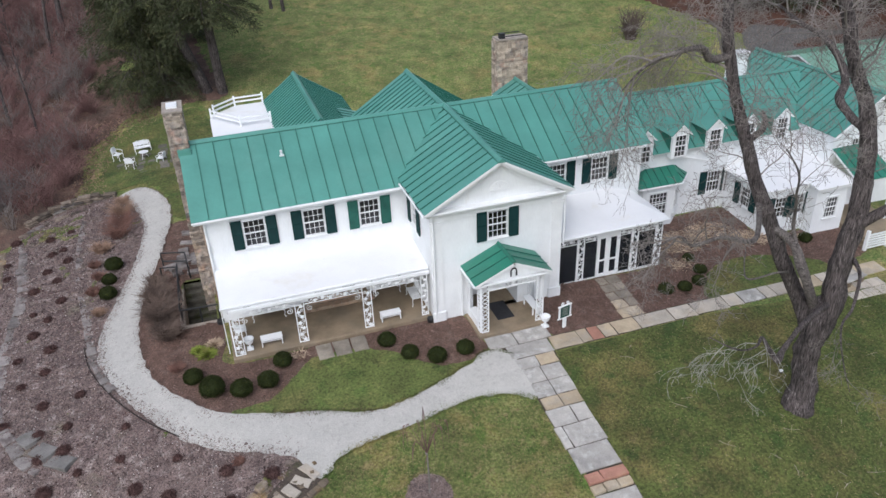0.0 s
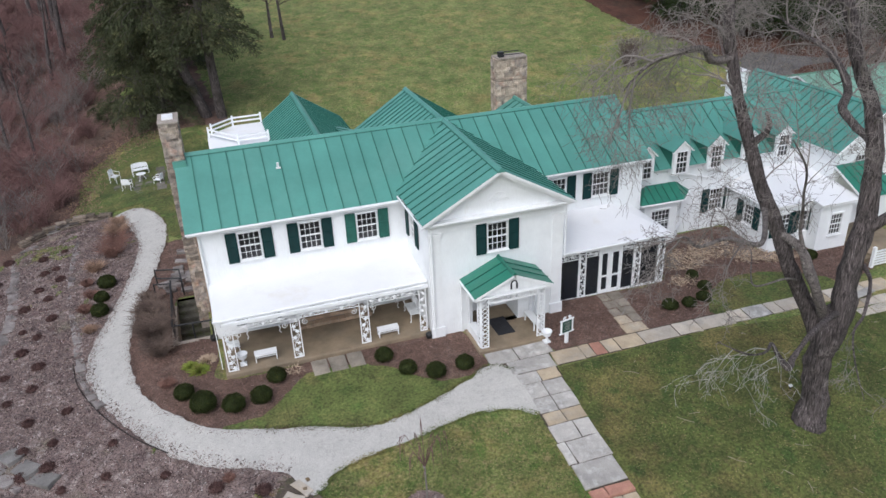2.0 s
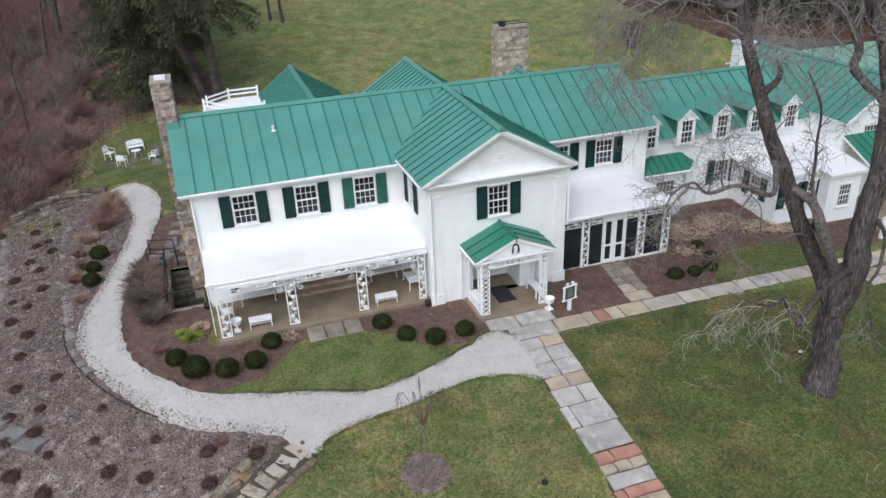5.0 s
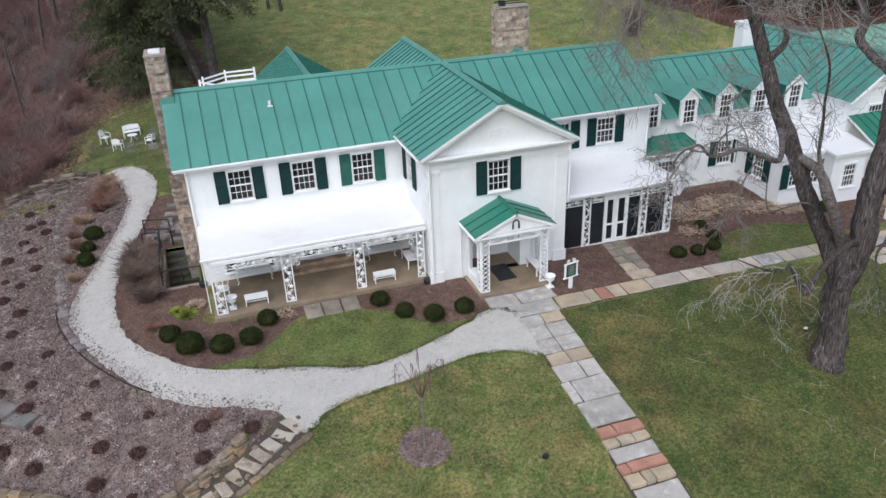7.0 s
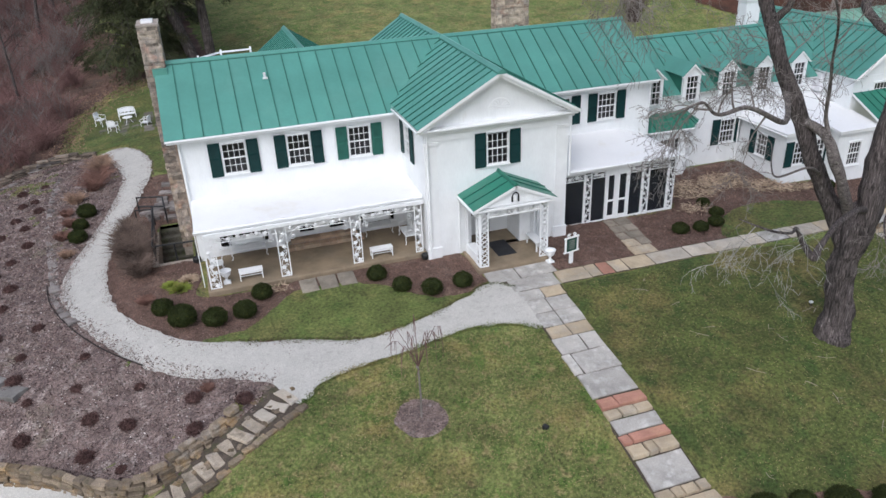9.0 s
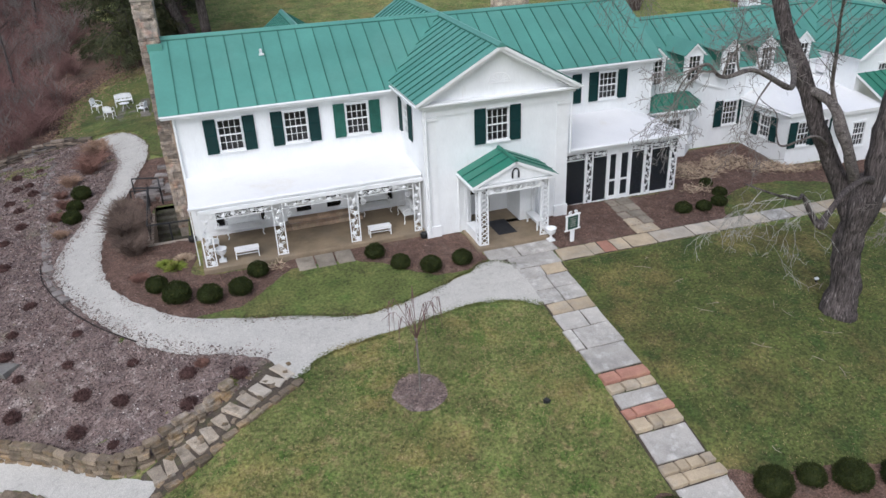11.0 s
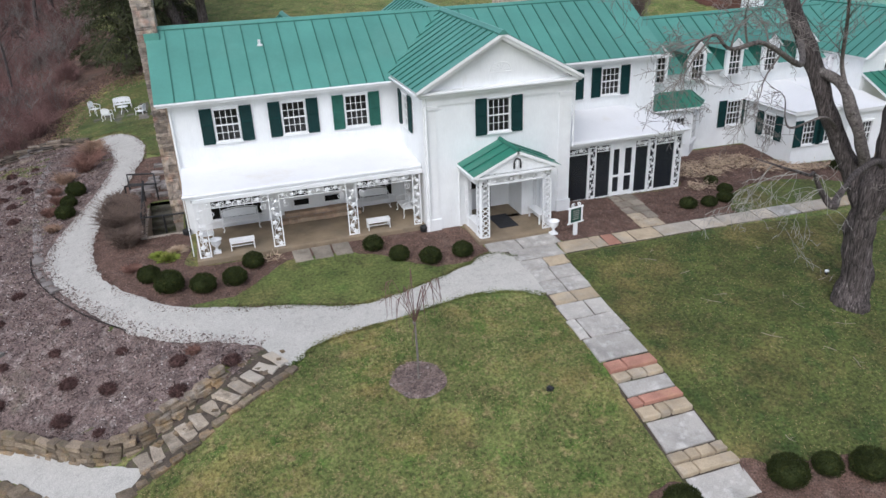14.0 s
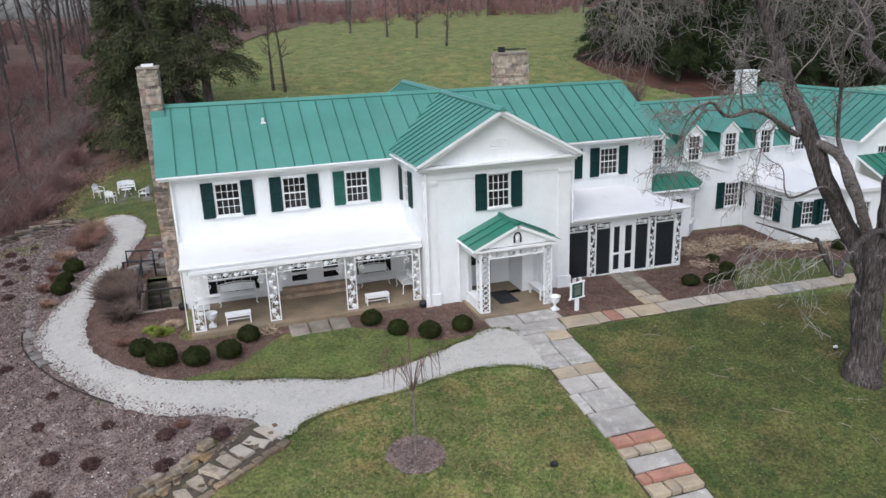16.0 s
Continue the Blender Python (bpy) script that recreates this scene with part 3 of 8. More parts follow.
def shutter(parent, m, w, h, mat):
    """A shutter: a framed leaf with two louvred panels; foot at the origin."""
    key = (round(w, 2), round(h, 2), mat.name)
    if key not in SHUT:
        mid = h * 0.52
        holes = ((-w / 2 + 0.06, 0.09, w / 2 - 0.06, mid), (-w / 2 + 0.06, mid + 0.08, w / 2 - 0.06, h - 0.08))
        leaf_bm = wall_bm(-w / 2, w / 2, 0, h, 0.04, holes)
        made = []
        me = bpy.data.meshes.new("shutter")
        bmesh.ops.recalc_face_normals(leaf_bm, faces=leaf_bm.faces)
        leaf_bm.to_mesh(me)
        leaf_bm.free()
        me.materials.append(mat)
        made.append(me)
        for a, z0, b, z1 in holes:
            n = max(4, round((z1 - z0) / 0.045))
            verts, faces = [], []
            for k in range(n):
                za, zb = z0 + (z1 - z0) * k / n, z0 + (z1 - z0) * (k + 1) / n
                verts += [(a, 0.006, za), (b, 0.006, za), (b, 0.032, zb), (a, 0.032, zb)]
                o = 4 * k
                faces.append((o, o + 1, o + 2, o + 3))
                if k:
                    faces.append((o - 1, o - 2, o + 1, o))
            made.append(raw("louvre_panel", verts, faces, mat))
        SHUT[key] = made
    ob = part("shutter", SHUT[key][0], None, parent, "dark green louvred shutter" if mat is SHUTTER else "faded green louvred shutter", m=m)
    for me in SHUT[key][1:]:
        part("louvre_panel", me, None, ob)
    return ob


def clip(poly, axis, o, lo, hi):
    """The part of a convex 3D polygon between two planes across an axis."""
    for sign, lim in ((1, lo), (-1, -hi)):
        out = []
        for i, p in enumerate(poly):
            q = poly[(i + 1) % len(poly)]
            dp, dq = sign * (p - o).dot(axis) - lim, sign * (q - o).dot(axis) - lim
            if dp >= 0:
                out.append(p)
            if dp * dq < 0:
                out.append(p + (q - p) * (dp / (dp - dq)))
        poly = out
        if len(poly) < 3:
            return []
    return poly


def metal_slope(poly, along, spacing=0.8, mat=None, rib=0.045, label=""):
    """A roof slope of standing-seam metal panels, each with its raised seam; along is the eave's direction."""
    mat = mat or GREEN
    poly = [Vector(p) for p in poly]
    nrm = (poly[1] - poly[0]).cross(poly[2] - poly[0]).normalized()
    if nrm.z < 0:
        nrm = -nrm
        poly.reverse()
    ax = Vector(along).normalized()
    o = poly[0]
    ts = [(p - o).dot(ax) for p in poly]
    lo, hi = min(ts), max(ts)
    n = max(1, round((hi - lo) / spacing))
    step = (hi - lo) / n
    strips = [clip(poly, ax, o, lo + step * i, lo + step * (i + 1)) for i in range(n)]
    bm = bmesh.new()
    for strip in strips:
        if strip:
            prism(bm, [p - nrm * 0.012 for p in strip], 0.12)
    bmesh.ops.remove_doubles(bm, verts=bm.verts, dist=0.004)
    deck = part("roof", bm, TRIM, house, label or "green standing-seam metal roof slope")
    for i, strip in enumerate(strips):
        if not strip:
            continue
        bm = bmesh.new()
        prism(bm, strip, 0.008)
        part("roof_panel", bm, mat, deck)
        b = lo + step * (i + 1)
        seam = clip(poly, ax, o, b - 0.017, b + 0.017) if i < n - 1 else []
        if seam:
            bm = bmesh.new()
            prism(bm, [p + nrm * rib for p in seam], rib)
            # the seam's own shadow is put into its dark colour
            part("seam", bm, mat if mat is GREEN_PALE else GREEN_SHADE, deck)
    return deck


def cap_line(a, b, w=0.3, mat=None, pitch=0.66):
    """A folded metal ridge cap between two points, lying on both slopes, with turned-down edges and a dark shadow line
    along each.
    """
    a, b = Vector(a), Vector(b)
    side = (b - a).cross(Vector((0, 0, 1))).normalized()
    bm = bmesh.new()
    h = w / 2
    section = [(-h, -h * pitch - 0.02), (-h, -h * pitch + 0.05), (-0.03, 0.075), (0.03, 0.075), (h, -h * pitch + 0.05), (h, -h * pitch - 0.02)]
    ends = [[bm.verts.new(q + side * u + Vector((0, 0, v))) for u, v in section] for q in (a, b)]
    for k in range(5):
        bm.faces.new((ends[0][k], ends[0][k + 1], ends[1][k + 1], ends[1][k]))
    for e in ends:
        bm.faces.new(e)
    cap = part("ridge_cap", bm, mat or GREEN, house)
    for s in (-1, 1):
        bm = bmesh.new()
        # dark tube standing in for the shadow beneath the cap's edge
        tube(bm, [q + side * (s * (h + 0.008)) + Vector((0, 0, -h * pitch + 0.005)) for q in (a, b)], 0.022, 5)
        part("hem", bm, GREEN_SHADE, cap)
    return cap


# main block, western half: porch side
upper = [(-7.48, 4.0), (-4.70, 4.0), (-1.98, 4.0)]
ground_open = [(-8.75, 0.55, -6.55, 2.4), (-5.3, 0.55, -4.35, 2.6), (-3.9, 0.55, -2.95, 2.6), (-2.3, 0.55, -0.6, 2.4)]
wall(0, 3.55, 0, -9.7, 0.0, -0.3, 5.75, [(x - 0.5, z, x + 0.5, z + 1.38) for x, z in upper] + ground_open)
for i, (x, z) in enumerate(upper):
    window(house, pose(x, 3.55, z), 1.0, 1.38, 4, 4, SHUTTER_PALE if i == 2 else SHUTTER)
for x0, z0, x1, z1 in (ground_open[0], ground_open[3]):
    window(house, pose((x0 + x1) / 2, 3.55, z0), x1 - x0, z1 - z0, 6, 3, None, curtain=False)
end_wall = wall(-9.72, 10.0, -90, 0, 6.44, -1.6, 5.75, mat=MORTAR)
part("gable_end", upright([(-9.69, 3.6, 5.75), (-9.69, 9.95, 5.75), (-9.69, 6.62, 7.95)], (0.25, 0, 0)), STONE, house, "rubble stone gable end")
wall(13.2, 9.7, 180, 0, 22.6, -0.6, 5.7)
# front gabled wing
wall(0, 0, 0, 0.0, 6.58, -0.4, 5.72, [(2.78, 3.98, 3.78, 5.4), (2.0, 0.05, 4.35, 2.35)])
wall(0, 3.545, -90, 0, 3.26, -0.4, 5.72, [(0.55, 3.98, 1.45, 5.4)])
wall(6.58, 0, 90, 0.285, 3.895, -0.4, 5.72)
window(house, pose(3.28, 0, 3.98), 1.0, 1.42, 4, 4, SHUTTER, curtain=False)
window(house, pose(0, 2.55, 3.98, 0, 0, -90), 0.9, 1.42, 4, 4, SHUTTER, curtain=False)
# main block, eastern half
upper_r = [(10.78, 3.98), (8.25, 3.98)]
wall(0, 3.9, 0, 6.58, 13.35, -0.4, 5.65, [(x - 0.5, z, x + 0.5, z + 1.32) for x, z in upper_r] + [(8.9, 0.0, 10.6, 2.1)])
for x, z in upper_r:
    window(house, pose(x, 3.9, z), 1.0, 1.32, 4, 4, SHUTTER)
wall(13.35, 3.9, 90, 0.285, 5.9, -0.4, 5.65)
part("gable_end", upright([(13.34, 3.95, 5.65), (13.34, 9.9, 5.65), (13.34, 7.45, 7.72)], (-0.25, 0, 0)), WHITE, house)

# roofs of the main block and the wing
RIDGE_W, RIDGE_M, RIDGE_E = (-10.15, 6.62, 8.40), (3.25, 7.15, 8.27), (13.58, 7.55, 8.17)
metal_slope([(-10.15, 3.1, 5.9), (3.25, 3.27, 5.85), RIDGE_M, RIDGE_W], (1, 0, 0))
metal_slope([(-10.15, 10.2, 5.9), (3.25, 10.9, 5.85), RIDGE_M, RIDGE_W], (1, 0, 0))
metal_slope([(3.25, 3.27, 5.85), (13.52, 3.4, 5.8), RIDGE_E, RIDGE_M], (1, 0, 0))
metal_slope([(3.25, 10.9, 5.85), (13.52, 11.5, 5.8), RIDGE_E, RIDGE_M], (1, 0, 0))
metal_slope([(-0.42, -0.6, 6.1), (3.25, -0.6, 8.1), (3.25, 7.3, 8.26), (-0.42, 3.62, 6.12)], (0, 1, 0), 0.6)
metal_slope([(6.92, -0.6, 6.08), (3.25, -0.6, 8.1), (3.25, 7.3, 8.26), (6.92, 3.95, 6.08)], (0, 1, 0), 0.6)
cap_line(RIDGE_W, RIDGE_M, 0.28)
cap_line(RIDGE_M, RIDGE_E, 0.28, pitch=0.6)
cap_line((3.25, -0.62, 8.1), (3.25, 7.2, 8.28), 0.34, pitch=0.54)
# gable pediment of the wing
part("pediment", upright([(0.1, -0.06, 5.98), (6.45, -0.06, 5.98), (3.25, -0.06, 7.78)], (0, 0.25, 0)), WHITE, house, "white boarded pediment")

# trim of the main block: eave boards, gutters, frieze, pilasters
def rail(name, a, b, r, mat=None, parent=None, sides=8, label=""):
    return part(name, tube(bmesh.new(), [a, b], r, sides), mat or TRIM, parent or house, label)


def beam(name, x0, y0, z0, x1, y1, z1, mat=None, parent=None, label="", bevel=0.0):
    return part(name, boxes((x0, y0, z0, x1, y1, z1), bevel=bevel), mat or TRIM, parent or house, label)


beam("fascia", -10.1, 3.12, 5.72, -0.42, 3.2, 5.88)
beam("soffit", -10.05, 3.2, 5.752, -0.3, 3.56, 5.80)
rail("gutter", (-10.15, 3.06, 5.85), (-0.45, 3.06, 5.85), 0.04)
beam("fascia", 6.95, 3.42, 5.62, 13.4, 3.5, 5.78)
beam("soffit", 6.9, 3.5, 5.652, 13.4, 3.91, 5.70)
rail("gutter", (6.95, 3.36, 5.75), (13.42, 3.36, 5.75), 0.04)
rail("gutter", (-0.46, -0.62, 6.0), (-0.46, 3.3, 6.0), 0.045)
rail("gutter", (6.96, -0.62, 6.0), (6.96, 3.7, 6.0), 0.045)
# wing: cornice, frieze, corner pilasters, raking boards, oval relief
beam("cornice", -0.36, -0.42, 5.86, 6.9, -0.02, 5.98, bevel=0.03)
beam("cornice", -0.2, -0.26, 5.74, 6.78, -0.02, 5.857)
beam("frieze", -0.03, -0.05, 5.35, 6.61, -0.004, 5.737)
for x0 in (-0.03, 6.05):
    beam("pilaster", x0, -0.045, 0.5, x0 + 0.56, -0.003, 5.2)
    beam("pilaster_base", x0 - 0.05, -0.12, -0.35, x0 + 0.61, -0.003, 0.497)
    beam("capital", x0 - 0.04, -0.1, 5.203, x0 + 0.6, -0.006, 5.345)
for s, xe in ((1, -0.36), (-1, 6.86)):
    part("raking_board", upright([(xe, -0.5, 5.99), (3.25, -0.5, 8.0), (3.25, -0.5, 7.82), (xe + s * 0.32, -0.5, 5.99)], (0, 0.1, 0)), TRIM, house)
    part("soffit", upright([(xe + s * 0.38, -0.4, 5.99), (3.25, -0.4, 7.82), (3.25, -0.4, 7.77), (xe + s * 0.46, -0.4, 5.99)], (0, 0.34, 0)), TRIM, house)
ring = [(3.36 + 0.45 * math.cos(a), -0.065, 6.5 + 0.36 * math.sin(a)) for a in (math.pi * k / 16 for k in range(17))]
relief = part("relief", tube(bmesh.new(), ring, 0.025, 6), TRIM, house, "white half-round fan relief in the pediment")
part("relief_base", boxes((2.86, -0.085, 6.44, 3.86, -0.055, 6.49), bevel=0.008), TRIM, relief)
for k in range(7):
    a = math.pi * (k + 0.5) / 7
    part("ray", tube(bmesh.new(), [(3.36, -0.07, 6.53), (3.36 + 0.38 * math.cos(a), -0.075, 6.53 + 0.28 * math.sin(a))], [0.012, 0.025], 5), TRIM, relief)
for x, y, z0, z1 in ((0.08, -0.13, 0.1, 5.7), (6.72, -0.08, 2.9, 5.9), (-9.64, 3.46, 3.05, 5.7), (13.2, 3.8, 3.2, 5.6), (13.5, 5.1, 0.0, 4.3), (20.1, 5.08, 0.0, 4.3)):
    rail("downspout", (x, y, z0), (x, y, z1), 0.045)

# left porch: roof with edge board, floor, back doors and stone steps
part("porch_roof", prism(bmesh.new(), [(-9.62, 0.57, 2.83), (-0.02, 0.57, 2.83), (-0.02, 3.545, 3.05), (-9.62, 3.545, 3.05)], 0.1), MEMBRANE, house, "flat white membrane porch roof, stained near the wing")
beam("fascia", -9.64, 0.53, 2.66, -0.03, 0.60, 2.80)
rail("gutter", (-9.66, 0.5, 2.78), (-0.05, 0.5, 2.78), 0.05)
beam("beam", -9.3, 0.36, 2.52, -0.03, 0.5, 2.66)
beam("porch_ceiling", -9.55, 0.61, 2.62, -0.03, 3.54, 2.66, WHITE)
part("porch_floor", boxes((-9.5, 0.2, -0.6, -0.02, 3.54, 0.2), bevel=0.03), CONCRETE, house, "tan concrete porch floor")
for x0, z0, x1, z1 in ground_open[1:3]:
    d = part("door", ring_bm(x0, z0, x1, z1, 0.14, 3.58, 3.64), TRIM, house, "white glazed door with two panes")
    beam("pane", x0 + 0.141, 3.605, z0 + 0.141, x1 - 0.141, 3.613, z1 - 0.141, GLASS, d)
    beam("mid_rail", x0 + 0.141, 3.585, z0 + 0.42, x1 - 0.141, 3.602, z0 + 0.55, TRIM, d)
    rail("handle", (x1 - 0.08, 3.54, z0 + 0.95), (x1 - 0.08, 3.58, z0 + 0.95), 0.03, DARKFRAME, d)
steps = part("porch_steps", boxes((-5.9, 2.75, 0.2, -2.35, 3.53, 0.34), (-5.6, 3.12, 0.345, -2.6, 3.53, 0.5)), MORTAR, house, "rough stone steps to the porch doors")
rnd = random.Random(4)
for row, (y0, z0, z1, xa, xb) in enumerate(((2.7, 0.2, 0.37, -5.95, -2.3), (3.08, 0.38, 0.54, -5.65, -2.55))):
    x = xa
    while x < xb - 0.15:
        w = min(rnd.uniform(0.3, 0.8), xb - x)
        part("stone", boxes((x + 0.01, y0 + rnd.uniform(-0.02, 0.02), z0, x + w - 0.01, y0 + 0.36, z1 + rnd.uniform(-0.01, 0.01)), bevel=0.015), TERRA, steps)
        x += w


def spiral(bm, cx, cz, r, turn, a0, y=0.0, wire=0.012, flip=1):
    pts = []
    for k in range(15):
        t = k / 14
        a = a0 + flip * turn * math.tau * t
        rr = r * (1 - 0.8 * t)
        pts.append((cx + rr * math.cos(a), y, cz + rr * math.sin(a)))
    tube(bm, pts, wire, 4)


def leaf(bm, cx, cz, r, a, y=0.0):
    """A cast vine leaf: a bent five-point plate with a rib."""
    n = 10
    c = bm.verts.new((cx, y - 0.02, cz))
    rim = []
    for k in range(n):
        b = a + math.tau * k / n
        rr = r * (1.0 if k % 2 == 0 else 0.58)
        rim.append(bm.verts.new((cx + rr * math.cos(b), y + 0.012, cz + rr * math.sin(b))))
    for k in range(n):
        bm.faces.new((c, rim[k], rim[(k + 1) % n]))
    bm.faces.new(rim[::-1])


def iron_panel(width, height, seed):
    """A cast-iron vine panel: two uprights, rungs, a winding stem, leaves and curls; foot at the origin, in the x-z plane."""
    bm = bmesh.new()
    r = random.Random(seed)
    for x in (-width / 2, width / 2):
        box(bm, x - 0.022, -0.022, 0, x + 0.022, 0.022, height)
    for z in (0.0, height - 0.05):
        box(bm, -width / 2 + 0.023, -0.018, z, width / 2 - 0.023, 0.018, z + 0.045)
    stem = [(0.32 * width * math.sin(z * 6.0 + seed), 0, z) for z in (height * k / 26 for k in range(27))]
    tube(bm, stem, 0.014, 4)
    z, s = 0.14, 1
    while z < height - 0.12:
        leaf(bm, s * width * 0.17, z, width * r.uniform(0.3, 0.37), r.uniform(0, 6), -0.01)
        spiral(bm, -s * width * 0.2, z + 0.1, width * 0.2, 1.2, r.uniform(0, 6), 0.0, 0.012, s)
        z += r.uniform(0.27, 0.34)
        s = -s
    return bm


def iron_frieze(length, height, seed):
    """A cast-iron vine frieze along +x: rails, curls and leaves."""
    bm = bmesh.new()
    r = random.Random(seed)
    box(bm, 0, -0.015, 0, length, 0.015, 0.03)
    box(bm, 0, -0.015, height - 0.03, length, 0.015, height)
    x, s = 0.16, 1
    while x < length - 0.1:
        leaf(bm, x, height * (0.5 + 0.1 * s), height * r.uniform(0.36, 0.46), r.uniform(0, 6), -0.012)
        spiral(bm, x + 0.17, height * (0.5 - 0.08 * s), height * 0.32, 1.25, r.uniform(0, 6), 0.0, 0.012, s)
        x += r.uniform(0.32, 0.4)
        s = -s
    tube(bm, [(length * k / 60, 0, height * (0.5 + 0.22 * math.sin(k * 0.9))) for k in range(61)], 0.012, 4)
    return bm


for k, x in enumerate((-9.14, -6.24, -3.11, -0.32)):
    part("iron_post", iron_panel(0.4 if k < 3 else 0.3, 2.32, k), TRIM, house, "white cast-iron vine-pattern porch post", m=pose(x, 0.43, 0.2))
part("iron_post", iron_panel(0.4, 2.32, 8), TRIM, house, m=pose(-9.36, 0.66, 0.2, 0, 0, 90))
for k, (a, b) in enumerate(((-8.92, -6.46), (-6.02, -3.33), (-2.89, -0.5))):
    part("iron_frieze", iron_frieze(b - a, 0.3, k + 20), TRIM, house, "white cast-iron vine frieze", m=pose(a, 0.43, 2.22))
    for x, c in ((a + 0.24, 1), (b - 0.24, -1)):
        bm = bmesh.new()
        spiral(bm, x, 2.0, 0.16, 1.4, math.pi / 2, 0.43, 0.014, c)
        part("iron_bracket", bm, TRIM, house)

# gabled entrance portico
metal_slope([(1.38, -2.0, 2.83), (3.3, -2.0, 3.68), (3.3, -0.01, 3.68), (1.38, -0.01, 2.83)], (0, 1, 0), 0.66, GREEN_DEEP)
metal_slope([(5.22, -2.0, 2.83), (3.3, -2.0, 3.68), (3.3, -0.01, 3.68), (5.22, -0.01, 2.83)], (0, 1, 0), 0.66, GREEN_DEEP)
cap_line((3.3, -2.0, 3.69), (3.3, -0.02, 3.69), 0.14, GREEN_DEEP, pitch=0.44)
part("pediment", upright([(1.62, -1.86, 2.8), (4.98, -1.86, 2.8), (3.3, -1.86, 3.52)], (0, 0.12, 0)), WHITE, house)
for s, xe in ((1, 1.42), (-1, 5.18)):
    part("raking_board", upright([(xe, -1.96, 2.76), (3.3, -1.96, 3.62), (3.3, -1.96, 3.53), (xe + s * 0.2, -1.96, 2.76)], (0, 0.08, 0)), TRIM, house)
beam("cornice", 1.5, -1.97, 2.68, 5.1, -1.78, 2.755)
rail("gutter", (1.36, -2.0, 2.76), (1.36, -0.1, 2.76), 0.05)
rail("downspout", (1.42, -0.09, 0.05), (1.42, -0.09, 2.75), 0.04)
rail("downspout", (5.2, -0.09, 0.0), (5.2, -0.09, 2.75), 0.04)
# carved arched ornament on the portico's pediment
bm = bmesh.new()
tube(bm, [(3.3 + 0.14 * math.cos(a), -1.9, 3.16 + 0.17 * math.sin(a)) for a in (math.pi * k / 10 for k in range(11))], 0.03, 6)
box(bm, 3.13, -1.92, 2.92, 3.19, -1.87, 3.16)
box(bm, 3.41, -1.92, 2.92, 3.47, -1.87, 3.16)
orn = part("arched_ornament", bm, DARKFRAME, house, "dark arched plaque with a white figure shape")
bm = bmesh.new()
bmesh.ops.create_uvsphere(bm, u_segments=10, v_segments=8, radius=0.5, matrix=Matrix.Translation((3.3, -1.9, 3.07)) @ Matrix.Diagonal((0.17, 0.07, 0.34, 1)))
part("figure", bm, TRIM, orn, smooth=True)


def lattice(width, height, pitch, bar=0.02, y=0.0):
    """A crossed-bar trellis panel with a frame, foot at the origin."""
    bm = boxes((-width / 2, y - 0.025, 0, -width / 2 + 0.045, y + 0.025, height), (width / 2 - 0.045, y - 0.025, 0, width / 2, y + 0.025, height),
               (-width / 2 + 0.046, y - 0.025, 0, width / 2 - 0.046, y + 0.025, 0.045), (-width / 2 + 0.046, y - 0.025, height - 0.045, width / 2 - 0.046, y + 0.025, height))
    a, b = -width / 2 + 0.03, width / 2 - 0.03
    w = b - a
    n = max(1, round((height if width < height else width) / pitch))
    for i in range(n):
        if width < height:
            z0, z1 = height * i / n, height * (i + 1) / n
            segs = [((a, z0), (b, z1)), ((b, z0), (a, z1))]
        else:
            x0, x1 = a + w * i / n, a + w * (i + 1) / n
            segs = [((x0, 0.02), (x1, height - 0.02)), ((x1, 0.02), (x0, height - 0.02))]
        for (p, q), (r, s) in segs:
            tube(bm, [(p, y, q), (r, y, s)], bar, 4)
        if width >= height and i % 2 == 0:
            c = (x0 + x1) / 2
            tube(bm, [(c + height * 0.3 * math.cos(t), y, height / 2 + height * 0.3 * math.sin(t)) for t in (math.tau * k / 12 for k in range(13))], bar * 0.9, 4, False)
    return bm


for x in (1.92, 4.68):
    part("trellis_post", lattice(0.38, 2.6, 0.22), TRIM, house, "white trellis portico post", m=pose(x, -1.82, 0.06))
    part("trellis_post", lattice(0.38, 2.6, 0.22), TRIM, house, m=pose(x + (-0.21 if x < 3 else 0.21), -1.6, 0.06, 0, 0, 90))
    part("trellis_post", lattice(0.3, 2.6, 0.22), TRIM, house, m=pose(x + (-0.21 if x < 3 else 0.21), -0.22, 0.06, 0, 0, 90))
    s = -1 if x < 3 else 1
    bench = thing("portico_bench", "narrow white built-in bench inside the portico", "bench", (x + s * 0.05, -0.85, 0.06), group="portico benches")
    part("seat", boxes((-0.2, -0.55, 0.42, 0.2, 0.6, 0.47), bevel=0.01), TRIM, bench)
    part("side_panel", boxes((0.15 * s - 0.015, -0.55, 0.0, 0.15 * s + 0.015, 0.6, 0.419)), TRIM, bench)
    for yy in (-0.5, 0.52):
        part("leg", boxes((-0.18, yy - 0.03, 0.0, -0.12, yy + 0.03, 0.419)), TRIM, bench)
    beam("beam", x - 0.16 + s * 0.2, -1.6, 2.4, x + 0.16 + s * 0.1, -0.02, 2.67)
part("trellis_frieze", lattice(2.36, 0.34, 0.27, 0.02), TRIM, house, "white trellis frieze over the entrance", m=pose(3.3, -1.84, 2.33))
part("porch_floor", boxes((1.55, -2.05, -0.4, 4.95, -0.004, 0.055), bevel=0.02), CONCRETE, house, "tan stone portico floor")
part("porch_floor", boxes((2.02, 0.0, -0.4, 4.33, 1.6, 0.05)), CONCRETE, house)
# recessed entrance: side walls, ceiling, back wall with door
beam("wall", 1.75, 0.285, 0.0, 1.99, 1.5, 2.4, WHITE)
